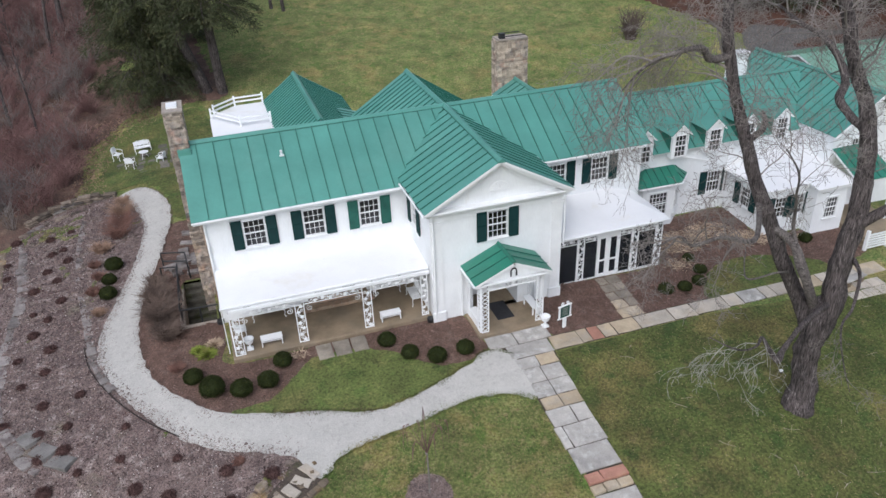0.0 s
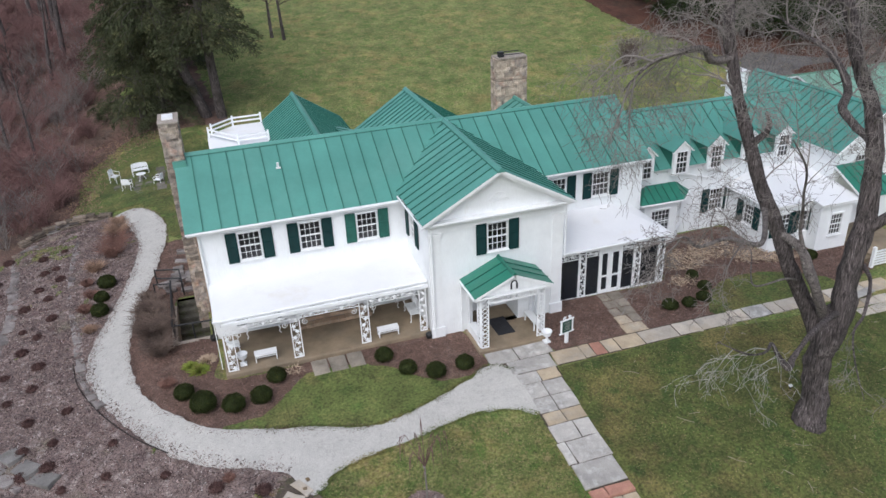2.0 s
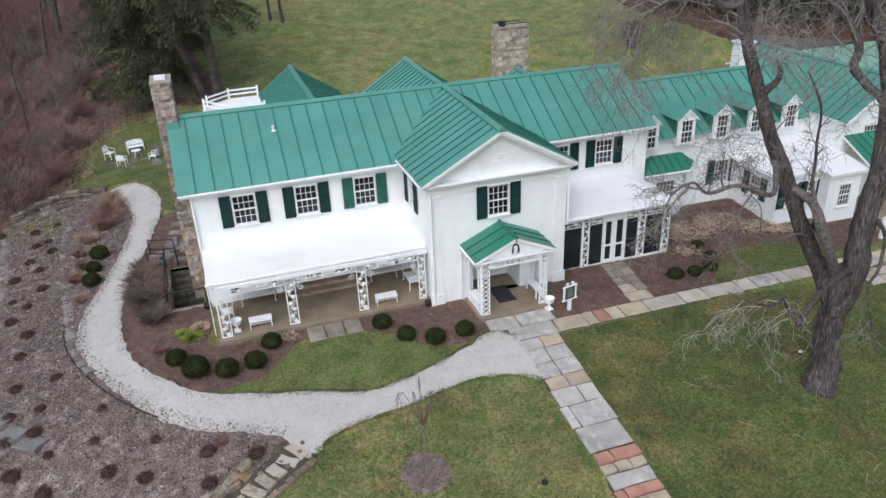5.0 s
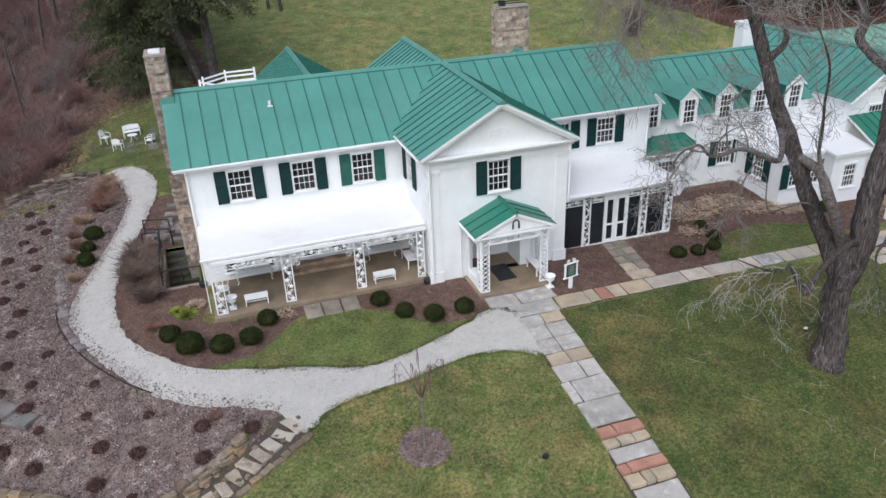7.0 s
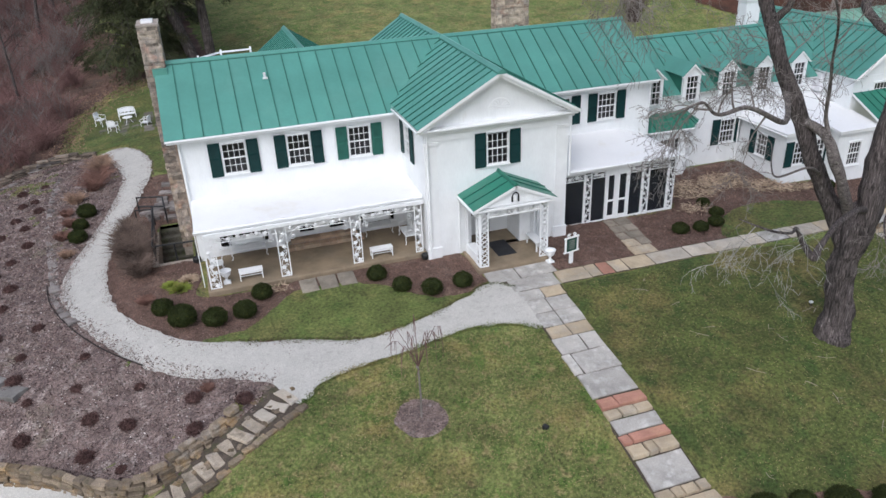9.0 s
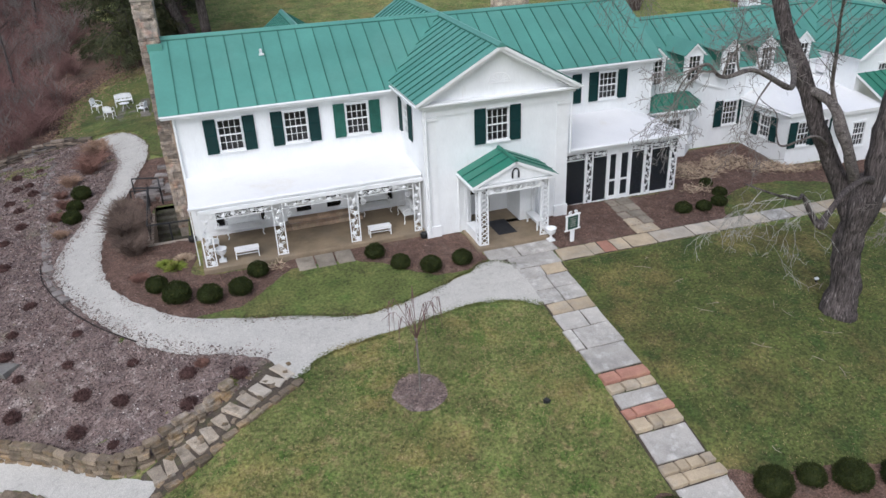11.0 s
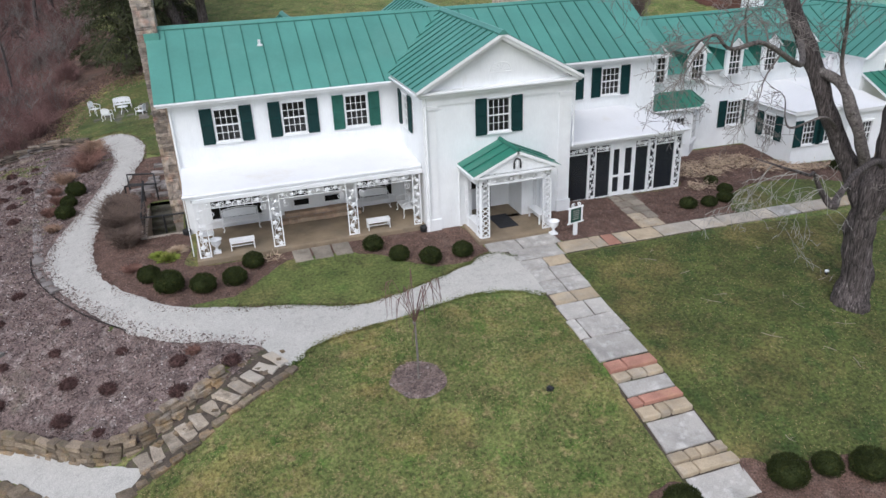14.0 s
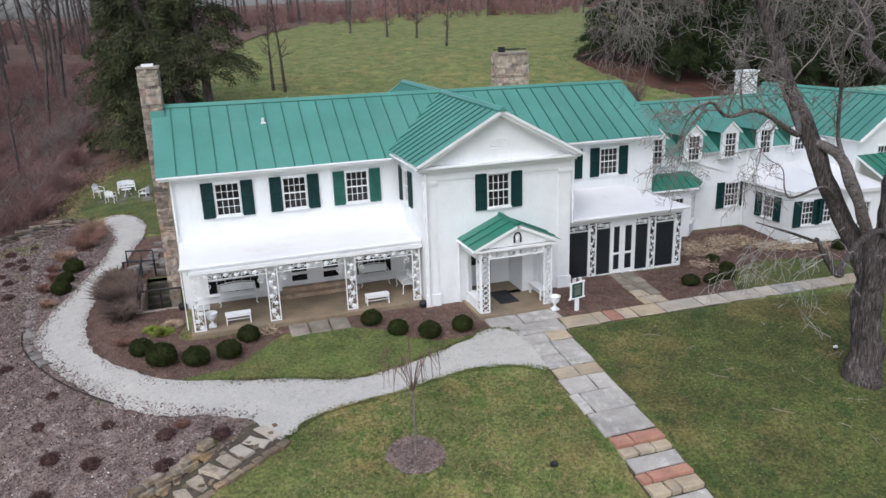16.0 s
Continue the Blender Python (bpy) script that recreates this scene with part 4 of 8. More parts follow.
beam("wall", 4.36, 0.285, 0.0, 4.6, 1.5, 2.4, WHITE)
beam("entrance_ceiling", 1.75, 0.285, 2.402, 4.6, 1.7, 2.5, WHITE)
beam("wall", 1.75, 1.5, 0.0, 4.6, 1.7, 2.398, WHITE)
door = beam("door", 2.35, 1.43, 0.06, 3.3, 1.495, 2.12, TRIM, label="white front door with a glazed upper half")
beam("pane", 2.52, 1.42, 1.05, 3.12, 1.428, 1.95, GLASS, door)
beam("door_panel", 2.52, 1.415, 0.25, 3.12, 1.428, 0.9, WHITE, door)
rail("handle", (3.22, 1.38, 1.02), (3.22, 1.43, 1.02), 0.025, DARKFRAME, door)
beam("door_frame", 3.31, 1.40, 0.06, 3.42, 1.497, 2.2, DARKFRAME)
lantern = part("wall_lantern", boxes((3.62, 1.36, 1.5, 3.74, 1.48, 1.78), (3.65, 1.48, 1.6, 3.71, 1.499, 1.68), bevel=0.01), DARKFRAME, house, "small black wall lantern")
mat_ob = part("doormat", boxes((-0.44, -0.76, 0, 0.44, 0.76, 0.012), bevel=0.004), MAT_BLACK, m=pose(3.3, -0.36, 0.056))
tagged(mat_ob, "black rubber doormat on the portico floor", "doormat")

# right screened porch
part("porch_roof", prism(bmesh.new(), [(13.0, 0.4, 2.9), (12.98, 3.89, 2.92), (11.5, 3.89, 3.38)], 0.1), MEMBRANE, house)
part("porch_roof", prism(bmesh.new(), [(6.62, 0.4, 2.9), (13.0, 0.4, 2.9), (11.5, 3.89, 3.38), (6.62, 3.89, 3.38)], 0.1), MEMBRANE, house, "flat white membrane roof of the screened porch")
beam("fascia", 6.62, 0.36, 2.72, 13.0, 0.42, 2.87)
rail("gutter", (6.65, 0.33, 2.84), (13.03, 0.33, 2.84), 0.05)
beam("beam", 6.62, 0.74, 2.5, 12.95, 0.88, 2.70)
part("porch_floor", boxes((6.62, 0.72, -0.6, 12.98, 3.88, -0.12)), CONCRETE, house)
beam("porch_ceiling", 6.62, 0.5, 2.74, 12.9, 3.88, 2.78, WHITE)
beam("sill_rail", 6.62, 0.74, -0.12, 12.98, 0.88, -0.02)
for k, x in enumerate((8.2, 11.35, 12.78)):
    part("iron_post", iron_panel(0.3, 2.55, 40 + k), TRIM, house, "white cast-iron vine-pattern porch post", m=pose(x, 0.72, -0.1))
    beam("post", x - 0.21, 0.74, -0.1, x - 0.155, 0.86, 2.5)
    beam("post", x + 0.155, 0.74, -0.1, x + 0.21, 0.86, 2.5)
    beam("screen_panel", x - 0.154, 0.80, -0.02, x + 0.154, 0.803, 2.5, SCREEN)
for k, (a, b) in enumerate(((6.66, 7.98), (8.42, 9.15), (10.45, 11.13), (11.57, 12.56))):
    beam("screen_panel", a, 0.80, -0.02, b, 0.803, 2.5, SCREEN, label="dark insect screen panel")
    part("iron_frieze", iron_frieze(b - a, 0.3, k + 60), TRIM, house, m=pose(a, 0.72, 2.2))
    if k in (0, 3):
        beam("screen_bar", a, 0.78, 2.14, b, 0.82, 2.19)
for x in (9.15, 9.75, 10.4):
    beam("post", x - 0.01, 0.74, -0.1, x + 0.06, 0.88, 2.5)
for a, b in ((9.22, 9.73), (9.82, 10.38)):
    dr = part("screen_door", boxes((a, 0.76, -0.05, a + 0.1, 0.82, 2.3), (b - 0.1, 0.76, -0.05, b, 0.82, 2.3), (a + 0.1, 0.76, -0.05, b - 0.1, 0.82, 0.12),
                                   (a + 0.1, 0.76, 2.2, b - 0.1, 0.82, 2.3), (a + 0.1, 0.76, 0.85, b - 0.1, 0.82, 0.95)), TRIM, house, "white framed screen door")
    beam("screen_panel", a + 0.1, 0.79, 0.12, b - 0.1, 0.793, 2.2, SCREEN, dr)
beam("transom", 9.15, 0.75, 2.302, 10.46, 0.86, 2.498, WHITE)
# side of the screened porch
for y in (1.75, 2.75):
    beam("post", 12.9, y, -0.1, 12.97, y + 0.07, 2.72)
beam("screen_panel", 12.93, 0.9, 0.0, 12.934, 3.88, 2.6, SCREEN)

# vent pipe on the main roof
bm = tube(bmesh.new(), [(-5.57, 5.6, 7.45), (-5.57, 5.6, 7.72)], 0.06, 10)
part("vent_pipe", bm, CURTAIN, house, "short roof vent pipe")
beam("flashing", -5.68, 5.4, 7.48, -5.46, 5.44, 7.56, TRIM)

# ---- dormer wing and the rest of the east end ----
DORMERS = (14.1, 16.4, 18.7, 21.0, 23.35)
wall(13.36, 5.2, 0, 0, 11.9, -0.9, 4.42, [(5.55, 1.15, 6.5, 2.5)] + [(x - 13.36 - 0.4, 4.03, x - 13.36 + 0.4, 4.42) for x in DORMERS])
window(house, pose(19.4, 5.2, 1.15), 0.95, 1.35, 4, 4, SHUTTER, curtain=False)
metal_slope([(13.42, 4.85, 4.38), (27.4, 4.85, 4.38), (27.4, 8.6, 6.78), (13.42, 8.6, 6.78)], (1, 0, 0))
metal_slope([(13.42, 12.35, 4.38), (27.4, 12.35, 4.38), (27.4, 8.6, 6.78), (13.42, 8.6, 6.78)], (1, 0, 0))
cap_line((13.42, 8.6, 6.79), (27.4, 8.6, 6.79), 0.26)
for i, x in enumerate(DORMERS):
    back = 4.85 + (5.42 - 4.38) / 0.64
    top = 4.85 + (6.02 - 4.38) / 0.64
    face = part("dormer", wall_bm(x - 0.53, x + 0.53, 3.96, 5.44, 0.43, [(x - 0.38, 4.03, x + 0.38, 5.36)]), WHITE, house, "white gabled wall dormer", m=pose(0, 4.76, 0))
    part("gable_end", upright([(x - 0.53, 0.0, 5.442), (x + 0.53, 0.0, 5.442), (x, 0.0, 5.9)], (0, 0.4, 0)), WHITE, face)
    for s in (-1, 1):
        # cheek coloured darker than the roof to paint in the shade under the eave
        part("cheek", upright([(x + s * 0.5, 0.16, 4.3), (x + s * 0.5, 0.16, 5.44), (x + s * 0.5, back - 4.76, 5.44)], (s * 0.05, 0, 0)), GREEN_SHADE, face, "green metal-clad cheek, eave shade put into its dark colour")
        bm = bmesh.new()
        prism(bm, [(x + s * 0.7, -0.1, 5.4), (x, -0.1, 6.03), (x, top - 4.76, 6.03), (x + s * 0.7, back - 4.66, 5.4)], 0.05)
        part("roof_panel", bm, GREEN, face)
        part("raking_board", upright([(x + s * 0.7, -0.12, 5.32), (x, -0.12, 5.97), (x, -0.12, 5.88), (x + s * 0.6, -0.12, 5.32)], (0, 0.1, 0)), TRIM, face)
    window(face, pose(x, 0, 4.03), 0.76, 1.33, 3, 4, None, curtain=False, sill=False)
# bay window with a hipped metal roof
BAY = [(13.65, 5.2), (14.0, 4.35), (16.1, 4.35), (17.0, 5.2)]
for (xa, ya), (xb, yb) in zip(BAY, BAY[1:]):
    ang = math.degrees(math.atan2(yb - ya, xb - xa))
    ln = math.hypot(xb - xa, yb - ya)
    part("wall", wall_bm(0, ln, -0.8, 2.72, 0.14, [(ln / 2 - min(0.62, ln / 2 - 0.14), 0.75, ln / 2 + min(0.62, ln / 2 - 0.14), 2.2)]), WHITE, house, m=pose(xa, ya, 0, 0, 0, ang))
    ww = 2 * min(0.62, ln / 2 - 0.14)
    window(house, pose(xa, ya, 0, 0, 0, ang) @ pose(ln / 2, 0, 0.75), ww, 1.45, 5 if ww > 1 else 3, 5, None, curtain=False)
EAVE = [(13.38, 5.19, 2.76), (13.6, 4.1, 2.76), (16.38, 4.1, 2.72), (17.45, 5.19, 2.72)]
TOP = [(14.5, 5.19, 3.42), (16.42, 5.19, 3.4)]
metal_slope([EAVE[1], EAVE[2], TOP[1], TOP[0]], (1, 0, 0), 0.5, GREEN_DEEP)
metal_slope([EAVE[0], EAVE[1], TOP[0]], (0.55, -0.84, 0), 0.5, GREEN_DEEP)
metal_slope([EAVE[2], EAVE[3], TOP[1]], (0.55, 0.84, 0), 0.5, GREEN_DEEP)
for a, b in zip(EAVE, EAVE[1:]):
    rail("cornice", (a[0], a[1], a[2] - 0.07), (b[0], b[1], b[2] - 0.07), 0.06)
# lean-to line on the wall
part("raking_board", upright([(16.9, 5.12, 3.85), (18.9, 5.12, 3.25), (18.9, 5.12, 3.15), (16.9, 5.12, 3.75)], (0, 0.07, 0)), TRIM, house)

# single-storey projection with a white flat roof
wall(20.25, 1.5, 0, 0, 2.7, -0.9, 2.55, [(0.55, 0.75, 1.35, 2.02), (1.75, 0.75, 2.5, 2.02)])
window(house, pose(21.2, 1.5, 0.75), 0.8, 1.27, 3, 4, SHUTTER, curtain=False)
window(house, pose(22.42, 1.5, 0.75), 0.75, 1.27, 3, 4, SHUTTER, curtain=False)
wall(20.25, 5.195, -90, 0, 3.41, -0.9, 2.55, [(1.55, 0.85, 2.35, 2.05)])
window(house, pose(20.25, 3.25, 0.85, 0, 0, -90), 0.8, 1.2, 3, 4, SHUTTER, curtain=False)
wall(22.95, 0.75, 0, 0.0, 2.2, -0.9, 2.5, [(0.75, 0.55, 1.6, 1.85)])
window(house, pose(24.12, 0.75, 0.55), 0.85, 1.3, 4, 4, None, curtain=False)
wall(22.95, 1.498, -90, 0, 0.462, -0.9, 2.5)
wall(25.15, 0.75, 90, 0.285, 4.4, -0.9, 2.5)
part("porch_roof", prism(bmesh.new(), [(20.0, 1.25, 2.64), (22.8, 1.25, 2.64), (23.2, 5.19, 3.34), (21.7, 5.19, 3.34)], 0.12), MEMBRANE, house, "low white hipped membrane roof of the projection")
part("porch_roof", prism(bmesh.new(), [(20.0, 1.25, 2.64), (21.7, 5.19, 3.34), (20.0, 5.19, 2.64)], 0.12), MEMBRANE, house)
part("porch_roof", prism(bmesh.new(), [(22.75, 0.5, 2.6), (25.4, 0.5, 2.6), (25.4, 5.19, 3.36), (22.75, 5.19, 3.36)], 0.12), MEMBRANE, house)
beam("cornice", 20.02, 1.27, 2.45, 22.8, 1.33, 2.53)
beam("cornice", 22.78, 0.53, 2.42, 25.4, 0.6, 2.5)
rail("gutter", (19.98, 1.25, 2.5), (19.98, 5.1, 2.55), 0.05)

# east gabled wing
wall(25.2, 2.6, 0, 0.0, 5.4, -0.9, 4.75, [(1.4, 2.9, 2.4, 4.3)])
window(house, pose(27.1, 2.6, 2.9), 1.0, 1.4, 4, 4, None, curtain=False)
wall(25.2, 13, -90, 0, 10.11, 2.6, 4.75)
wall(30.6, 2.6, 90, 0.285, 10.4, -0.9, 4.75)
part("gable_end", upright([(25.25, 2.62, 4.75), (30.55, 2.62, 4.75), (27.9, 2.62, 6.55)], (0, 0.2, 0)), WHITE, house)
metal_slope([(24.85, 2.2, 4.75), (27.9, 2.2, 6.95), (27.9, 13.2, 6.95), (24.85, 13.2, 4.75)], (0, 1, 0), 0.6)
metal_slope([(30.95, 2.2, 4.75), (27.9, 2.2, 6.95), (27.9, 13.2, 6.95), (30.95, 13.2, 4.75)], (0, 1, 0), 0.6)
cap_line((27.9, 2.2, 6.96), (27.9, 13.2, 6.96), 0.28)
for s, xe in ((1, 24.85), (-1, 30.95)):
    part("raking_board", upright([(xe, 2.16, 4.68), (27.9, 2.16, 6.9), (27.9, 2.16, 6.72), (xe + s * 0.25, 2.16, 4.68)], (0, 0.1, 0)), TRIM, house)
part("louvre_vent", boxes((24.9, 4.6, 3.55, 25.19, 5.3, 4.6), (24.95, 4.7, 2.9, 25.19, 5.2, 3.4), bevel=0.02), CURTAIN, house, "grey metal louvre box on the wall")
# small green porch hood and pale rear roof
metal_slope([(25.2, 0.2, 2.75), (27.8, 0.2, 2.75), (27.8, 2.55, 3.9), (25.2, 2.55, 3.9)], (1, 0, 0), 0.5, GREEN_DEEP)
metal_slope([(31.0, 4.6, 3.9), (46.0, 4.6, 3.9), (46.0, 12.5, 6.3), (31.0, 12.5, 6.3)], (1, 0, 0), 0.7, GREEN_PALE, label="weathered pale green metal roof slope")
metal_slope([(31.0, 20.4, 3.9), (46.0, 20.4, 3.9), (46.0, 12.5, 6.3), (31.0, 12.5, 6.3)], (1, 0, 0), 0.7, GREEN_PALE)
wall(30.9, 5.0, 0, 0, 15, -1.2, 4.0)
beam("porch_floor", 25.2, -1.2, -1.2, 28.5, 2.58, -0.1, CONCRETE)
for x in (25.5, 28.0):
    beam("post", x - 0.08, 0.3, -0.1, x + 0.08, 0.46, 2.75)
stairs_rail = thing("stair_railing", "white wooden stair railing with flat slats", "railing", (24.6, -1.7, land(24.6, -1.7)))
for k in range(6):
    part("slat", boxes((0.12, -0.02, 0.1 + 0.16 * k, 1.5, 0.02, 0.2 + 0.16 * k)), TRIM, stairs_rail)
for x in (0.0, 1.55):
    part("post", boxes((x - 0.08, -0.08, -0.3, x + 0.08, 0.08, 1.25)), TRIM, stairs_rail)
part("stair_tread", boxes((0.1, 0.1, -0.2, 1.5, 0.5, 0.1), (0.1, 0.5, -0.2, 1.5, 0.9, 0.28)), CONCRETE, stairs_rail)
# white chimney
wc = part("chimney", boxes((22.7, 8.9, 5.8, 23.7, 9.7, 8.1), bevel=0.03), WHITE, house, "white-painted chimney")
beam("chimney_cap", 22.64, 8.84, 8.1, 23.76, 9.76, 8.2, TRIM, wc)

# ---- rear of the house ----
metal_slope([(-0.5, 13.8, 6.1), (3.1, 13.8, 8.4), (3.2, 7.0, 8.29), (-0.5, 10.2, 6.1)], (0, 1, 0), 0.5)
metal_slope([(6.6, 13.8, 6.1), (3.1, 13.8, 8.4), (3.2, 7.0, 8.29), (6.6, 10.4, 6.1)], (0, 1, 0), 0.5)
cap_line((3.2, 7.1, 8.29), (3.1, 13.8, 8.4), 0.34)
wall(6.2, 13.3, 180, 0, 6.4, -0.2, 6.1)
wall(-0.2, 13.02, -90, 0, 3.0, -0.2, 6.0)
part("gable_end", upright([(-0.2, 13.1, 6.05), (6.2, 13.1, 6.05), (3.05, 13.1, 8.15)], (0, 0.15, 0)), WHITE, house)
metal_slope([(-5.1, 20.5, 5.55), (-2.8, 20.5, 7.25), (-2.8, 10.5, 7.25), (-5.1, 10.5, 5.55)], (0, 1, 0), 0.42)
metal_slope([(0.2, 20.5, 5.3), (-2.8, 20.5, 7.25), (-2.8, 10.5, 7.25), (0.2, 10.5, 5.3)], (0, 1, 0), 0.42)
cap_line((-2.8, 10.5, 7.26), (-2.8, 20.5, 7.26), 0.34)
wall(-0.1, 20.2, 180, 0, 4.8, -0.2, 5.4)
wall(-4.9, 19.9, -90, 0, 9.6, -0.2, 5.4)
part("gable_end", upright([(-4.9, 20.0, 5.4), (-0.1, 20.0, 5.4), (-2.7, 20.0, 7.0)], (0, 0.15, 0)), WHITE, house)
metal_slope([(0.2, 12.9, 5.7), (0.2, 15.6, 5.7), (-1.6, 15.6, 6.3), (-1.6, 12.9, 6.3)], (0, 1, 0), 0.5)
# roof deck with white rails
part("deck_wall", boxes((-8.3, 10.0, -0.2, -5.0, 18.3, 5.5)), WHITE, house)
deck = part("roof_deck", prism(bmesh.new(), [(-8.55, 9.9, 5.62), (-8.55, 18.15, 5.62), (-8.3, 18.95, 5.62), (-6.87, 20.25, 5.62), (-4.95, 20.3, 5.62), (-4.85, 9.9, 5.62)], 0.12), MEMBRANE, house, "white membrane roof deck with a splayed corner")
DECK_RAILS = ([(-8.24, 18.85), (-6.86, 20.13), (-5.06, 20.2)], [(-8.45, 18.15), (-6.83, 16.0), (-5.03, 16.05)])
for line in DECK_RAILS:
    for x, y in line:
        part("post", boxes((x - 0.06, y - 0.06, 5.62, x + 0.06, y + 0.06, 6.3), bevel=0.01), TRIM, deck)
    for (xa, ya), (xb, yb) in zip(line, line[1:]):
        turn = math.degrees(math.atan2(yb - ya, xb - xa))
        for z in (5.84, 6.1):
            part("handrail", boxes((0.06, -0.025, z, math.hypot(xb - xa, yb - ya) - 0.06, 0.025, z + 0.1)), TRIM, deck, m=pose(xa, ya, 0, 0, 0, turn))
# cross-gable before the tall chimney
metal_slope([(8.2, 7.6, 6.45), (9.75, 7.6, 7.3), (9.75, 12.9, 7.3), (8.2, 12.9, 6.45)], (0, 1, 0), 0.6)
metal_slope([(11.1, 7.6, 6.45), (9.75, 7.6, 7.3), (9.75, 12.9, 7.3), (11.1, 12.9, 6.45)], (0, 1, 0), 0.6)
cap_line((9.75, 7.6, 7.3), (9.75, 12.9, 7.3), 0.26)
wall(17.0, 12.3, 180, 0, 10, -0.2, 4.3)


def stone_chimney(x0, y0, x1, y1, z0, z1, zs, seed, label, mat=None):
    """A chimney of separate stones round a mortar core; stones are laid above zs only."""
    core = part("chimney", boxes((x0 + 0.03, y0 + 0.03, z0, x1 - 0.03, y1 - 0.03, z1)), MORTAR, house, label)
    r = random.Random(seed)
    z = zs
    while z < z1 - 0.05:
        h = min(r.choice((0.12, 0.16, 0.22, 0.3, 0.38)), z1 - z)
        for side in range(4):
            a, b = (x0, x1) if side % 2 == 0 else (y0, y1)
            t = a
            while t < b - 0.04:
                w = min(r.choice((0.16, 0.25, 0.34, 0.5, 0.7)), b - t)
                if b - t - w < 0.1:
                    w = b - t
                d = r.uniform(-0.012, 0.02)
                g = 0.004
                if side == 0:
                    bx = (t + g, y0 - d, z + g, t + w - g, y0 + 0.1, z + h - g)
                elif side == 2:
                    bx = (t + g, y1 - 0.1, z + g, t + w - g, y1 + d, z + h - g)
                elif side == 3:
                    bx = (x0 - d, t + g, z + g, x0 + 0.1, t + w - g, z + h - g)
                else:
                    bx = (x1 - 0.1, t + g, z + g, x1 + d, t + w - g, z + h - g)
                bm = boxes(bx, bevel=0.018)
                for v in bm.verts:
                    v.co += Vector((r.uniform(-0.018, 0.018), r.uniform(-0.018, 0.018), r.uniform(-0.018, 0.018)))
                part("stone", bm, mat or STONE, core)
                t += w
        z += h
    return core


c1 = stone_chimney(-10.48, 6.25, -9.64, 7.85, -0.8, 10.0, -0.3, 3, "tall rubble-stone end chimney")
beam("chimney_cap", -10.5, 6.2, 10.0, -9.6, 7.9, 10.08, MORTAR, c1, "concrete chimney cap")
beam("flue_liner", -10.3, 6.7, 10.08, -9.82, 7.4, 10.18, TRIM, c1, "white flue cover")
beam("flashing", -10.2, 6.05, 7.9, -9.6, 6.24, 8.25, GREEN)
CREAM = material("cream_chimney_stone", (0.42, 0.345, 0.265), 0.9, scale=4, spread=0.35, fine=45, fine_spread=0.25, bump=0.5, per_piece=0.35, tints=(((0.3, 0.27, 0.24), 0.7, 1.8, 0.5), ((0.3, 0.13, 0.085), 0.8, 1.3, 0.56)))
c2 = stone_chimney(8.58, 12.92, 10.6, 13.85, 3.0, 9.65, 5.6, 5, "broad rubble-stone rear chimney, cream with rust-red corners", CREAM)
beam("chimney_cap", 8.66, 12.85, 9.65, 10.54, 13.88, 9.74, MORTAR, c2)
for z in (9.78,):
    for a, b in (((8.72, 12.9, z + 0.1), (10.38, 12.9, z + 0.1)), ((8.72, 13.75, z + 0.1), (10.38, 13.75, z + 0.1))):
        rail("flue_bracket", a, b, 0.03, DARKFRAME, c2)
beam("flue_pot", 8.8, 12.95, 9.74, 9.1, 13.3, 10.05, DARKFRAME, c2)


SANDSTONE = material("tan_wall_stone", (0.33, 0.255, 0.19), 0.9, scale=2.5, spread=0.25, fine=40, fine_spread=0.2, bump=0.35, per_piece=0.25, tints=(((0.24, 0.215, 0.19), 0.7, 0.9, 0.5), ((0.36, 0.17, 0.12), 0.75, 0.7, 0.57)))


def face_stone(seed):
    """A rough squared facing stone of unit length and height, 5 cm proud."""
    r = random.Random(seed)
    bm = boxes((0.008, -0.05, 0.012, 0.992, 0.02, 0.988), bevel=0.012)
    for v in bm.verts:
        v.co += Vector((r.uniform(-0.015, 0.015), r.uniform(-0.012, 0.008), r.uniform(-0.02, 0.02)))
    me = bpy.data.meshes.new("stone")
    bmesh.ops.recalc_face_normals(bm, faces=bm.faces)
    bm.to_mesh(me)
    bm.free()
    me.materials.append(SANDSTONE)
    return me


FACING = [face_stone(s) for s in range(5)]
r = random.Random(17)
z = -0.6
while z < 5.7:
    h = min(r.uniform(0.35, 0.65), 5.74 - z)
    x = 0.0
    while x < 6.4:
        w = min(r.uniform(0.5, 1.15), 6.44 - x)
        if 6.44 - x - w < 0.2:
            w = 6.44 - x
        part("stone", r.choice(FACING), None, end_wall, m=Matrix.Translation((x, 0, z)) @ Matrix.Diagonal((w, r.uniform(0.6, 1.2), h, 1)))
        x += w
    z += h

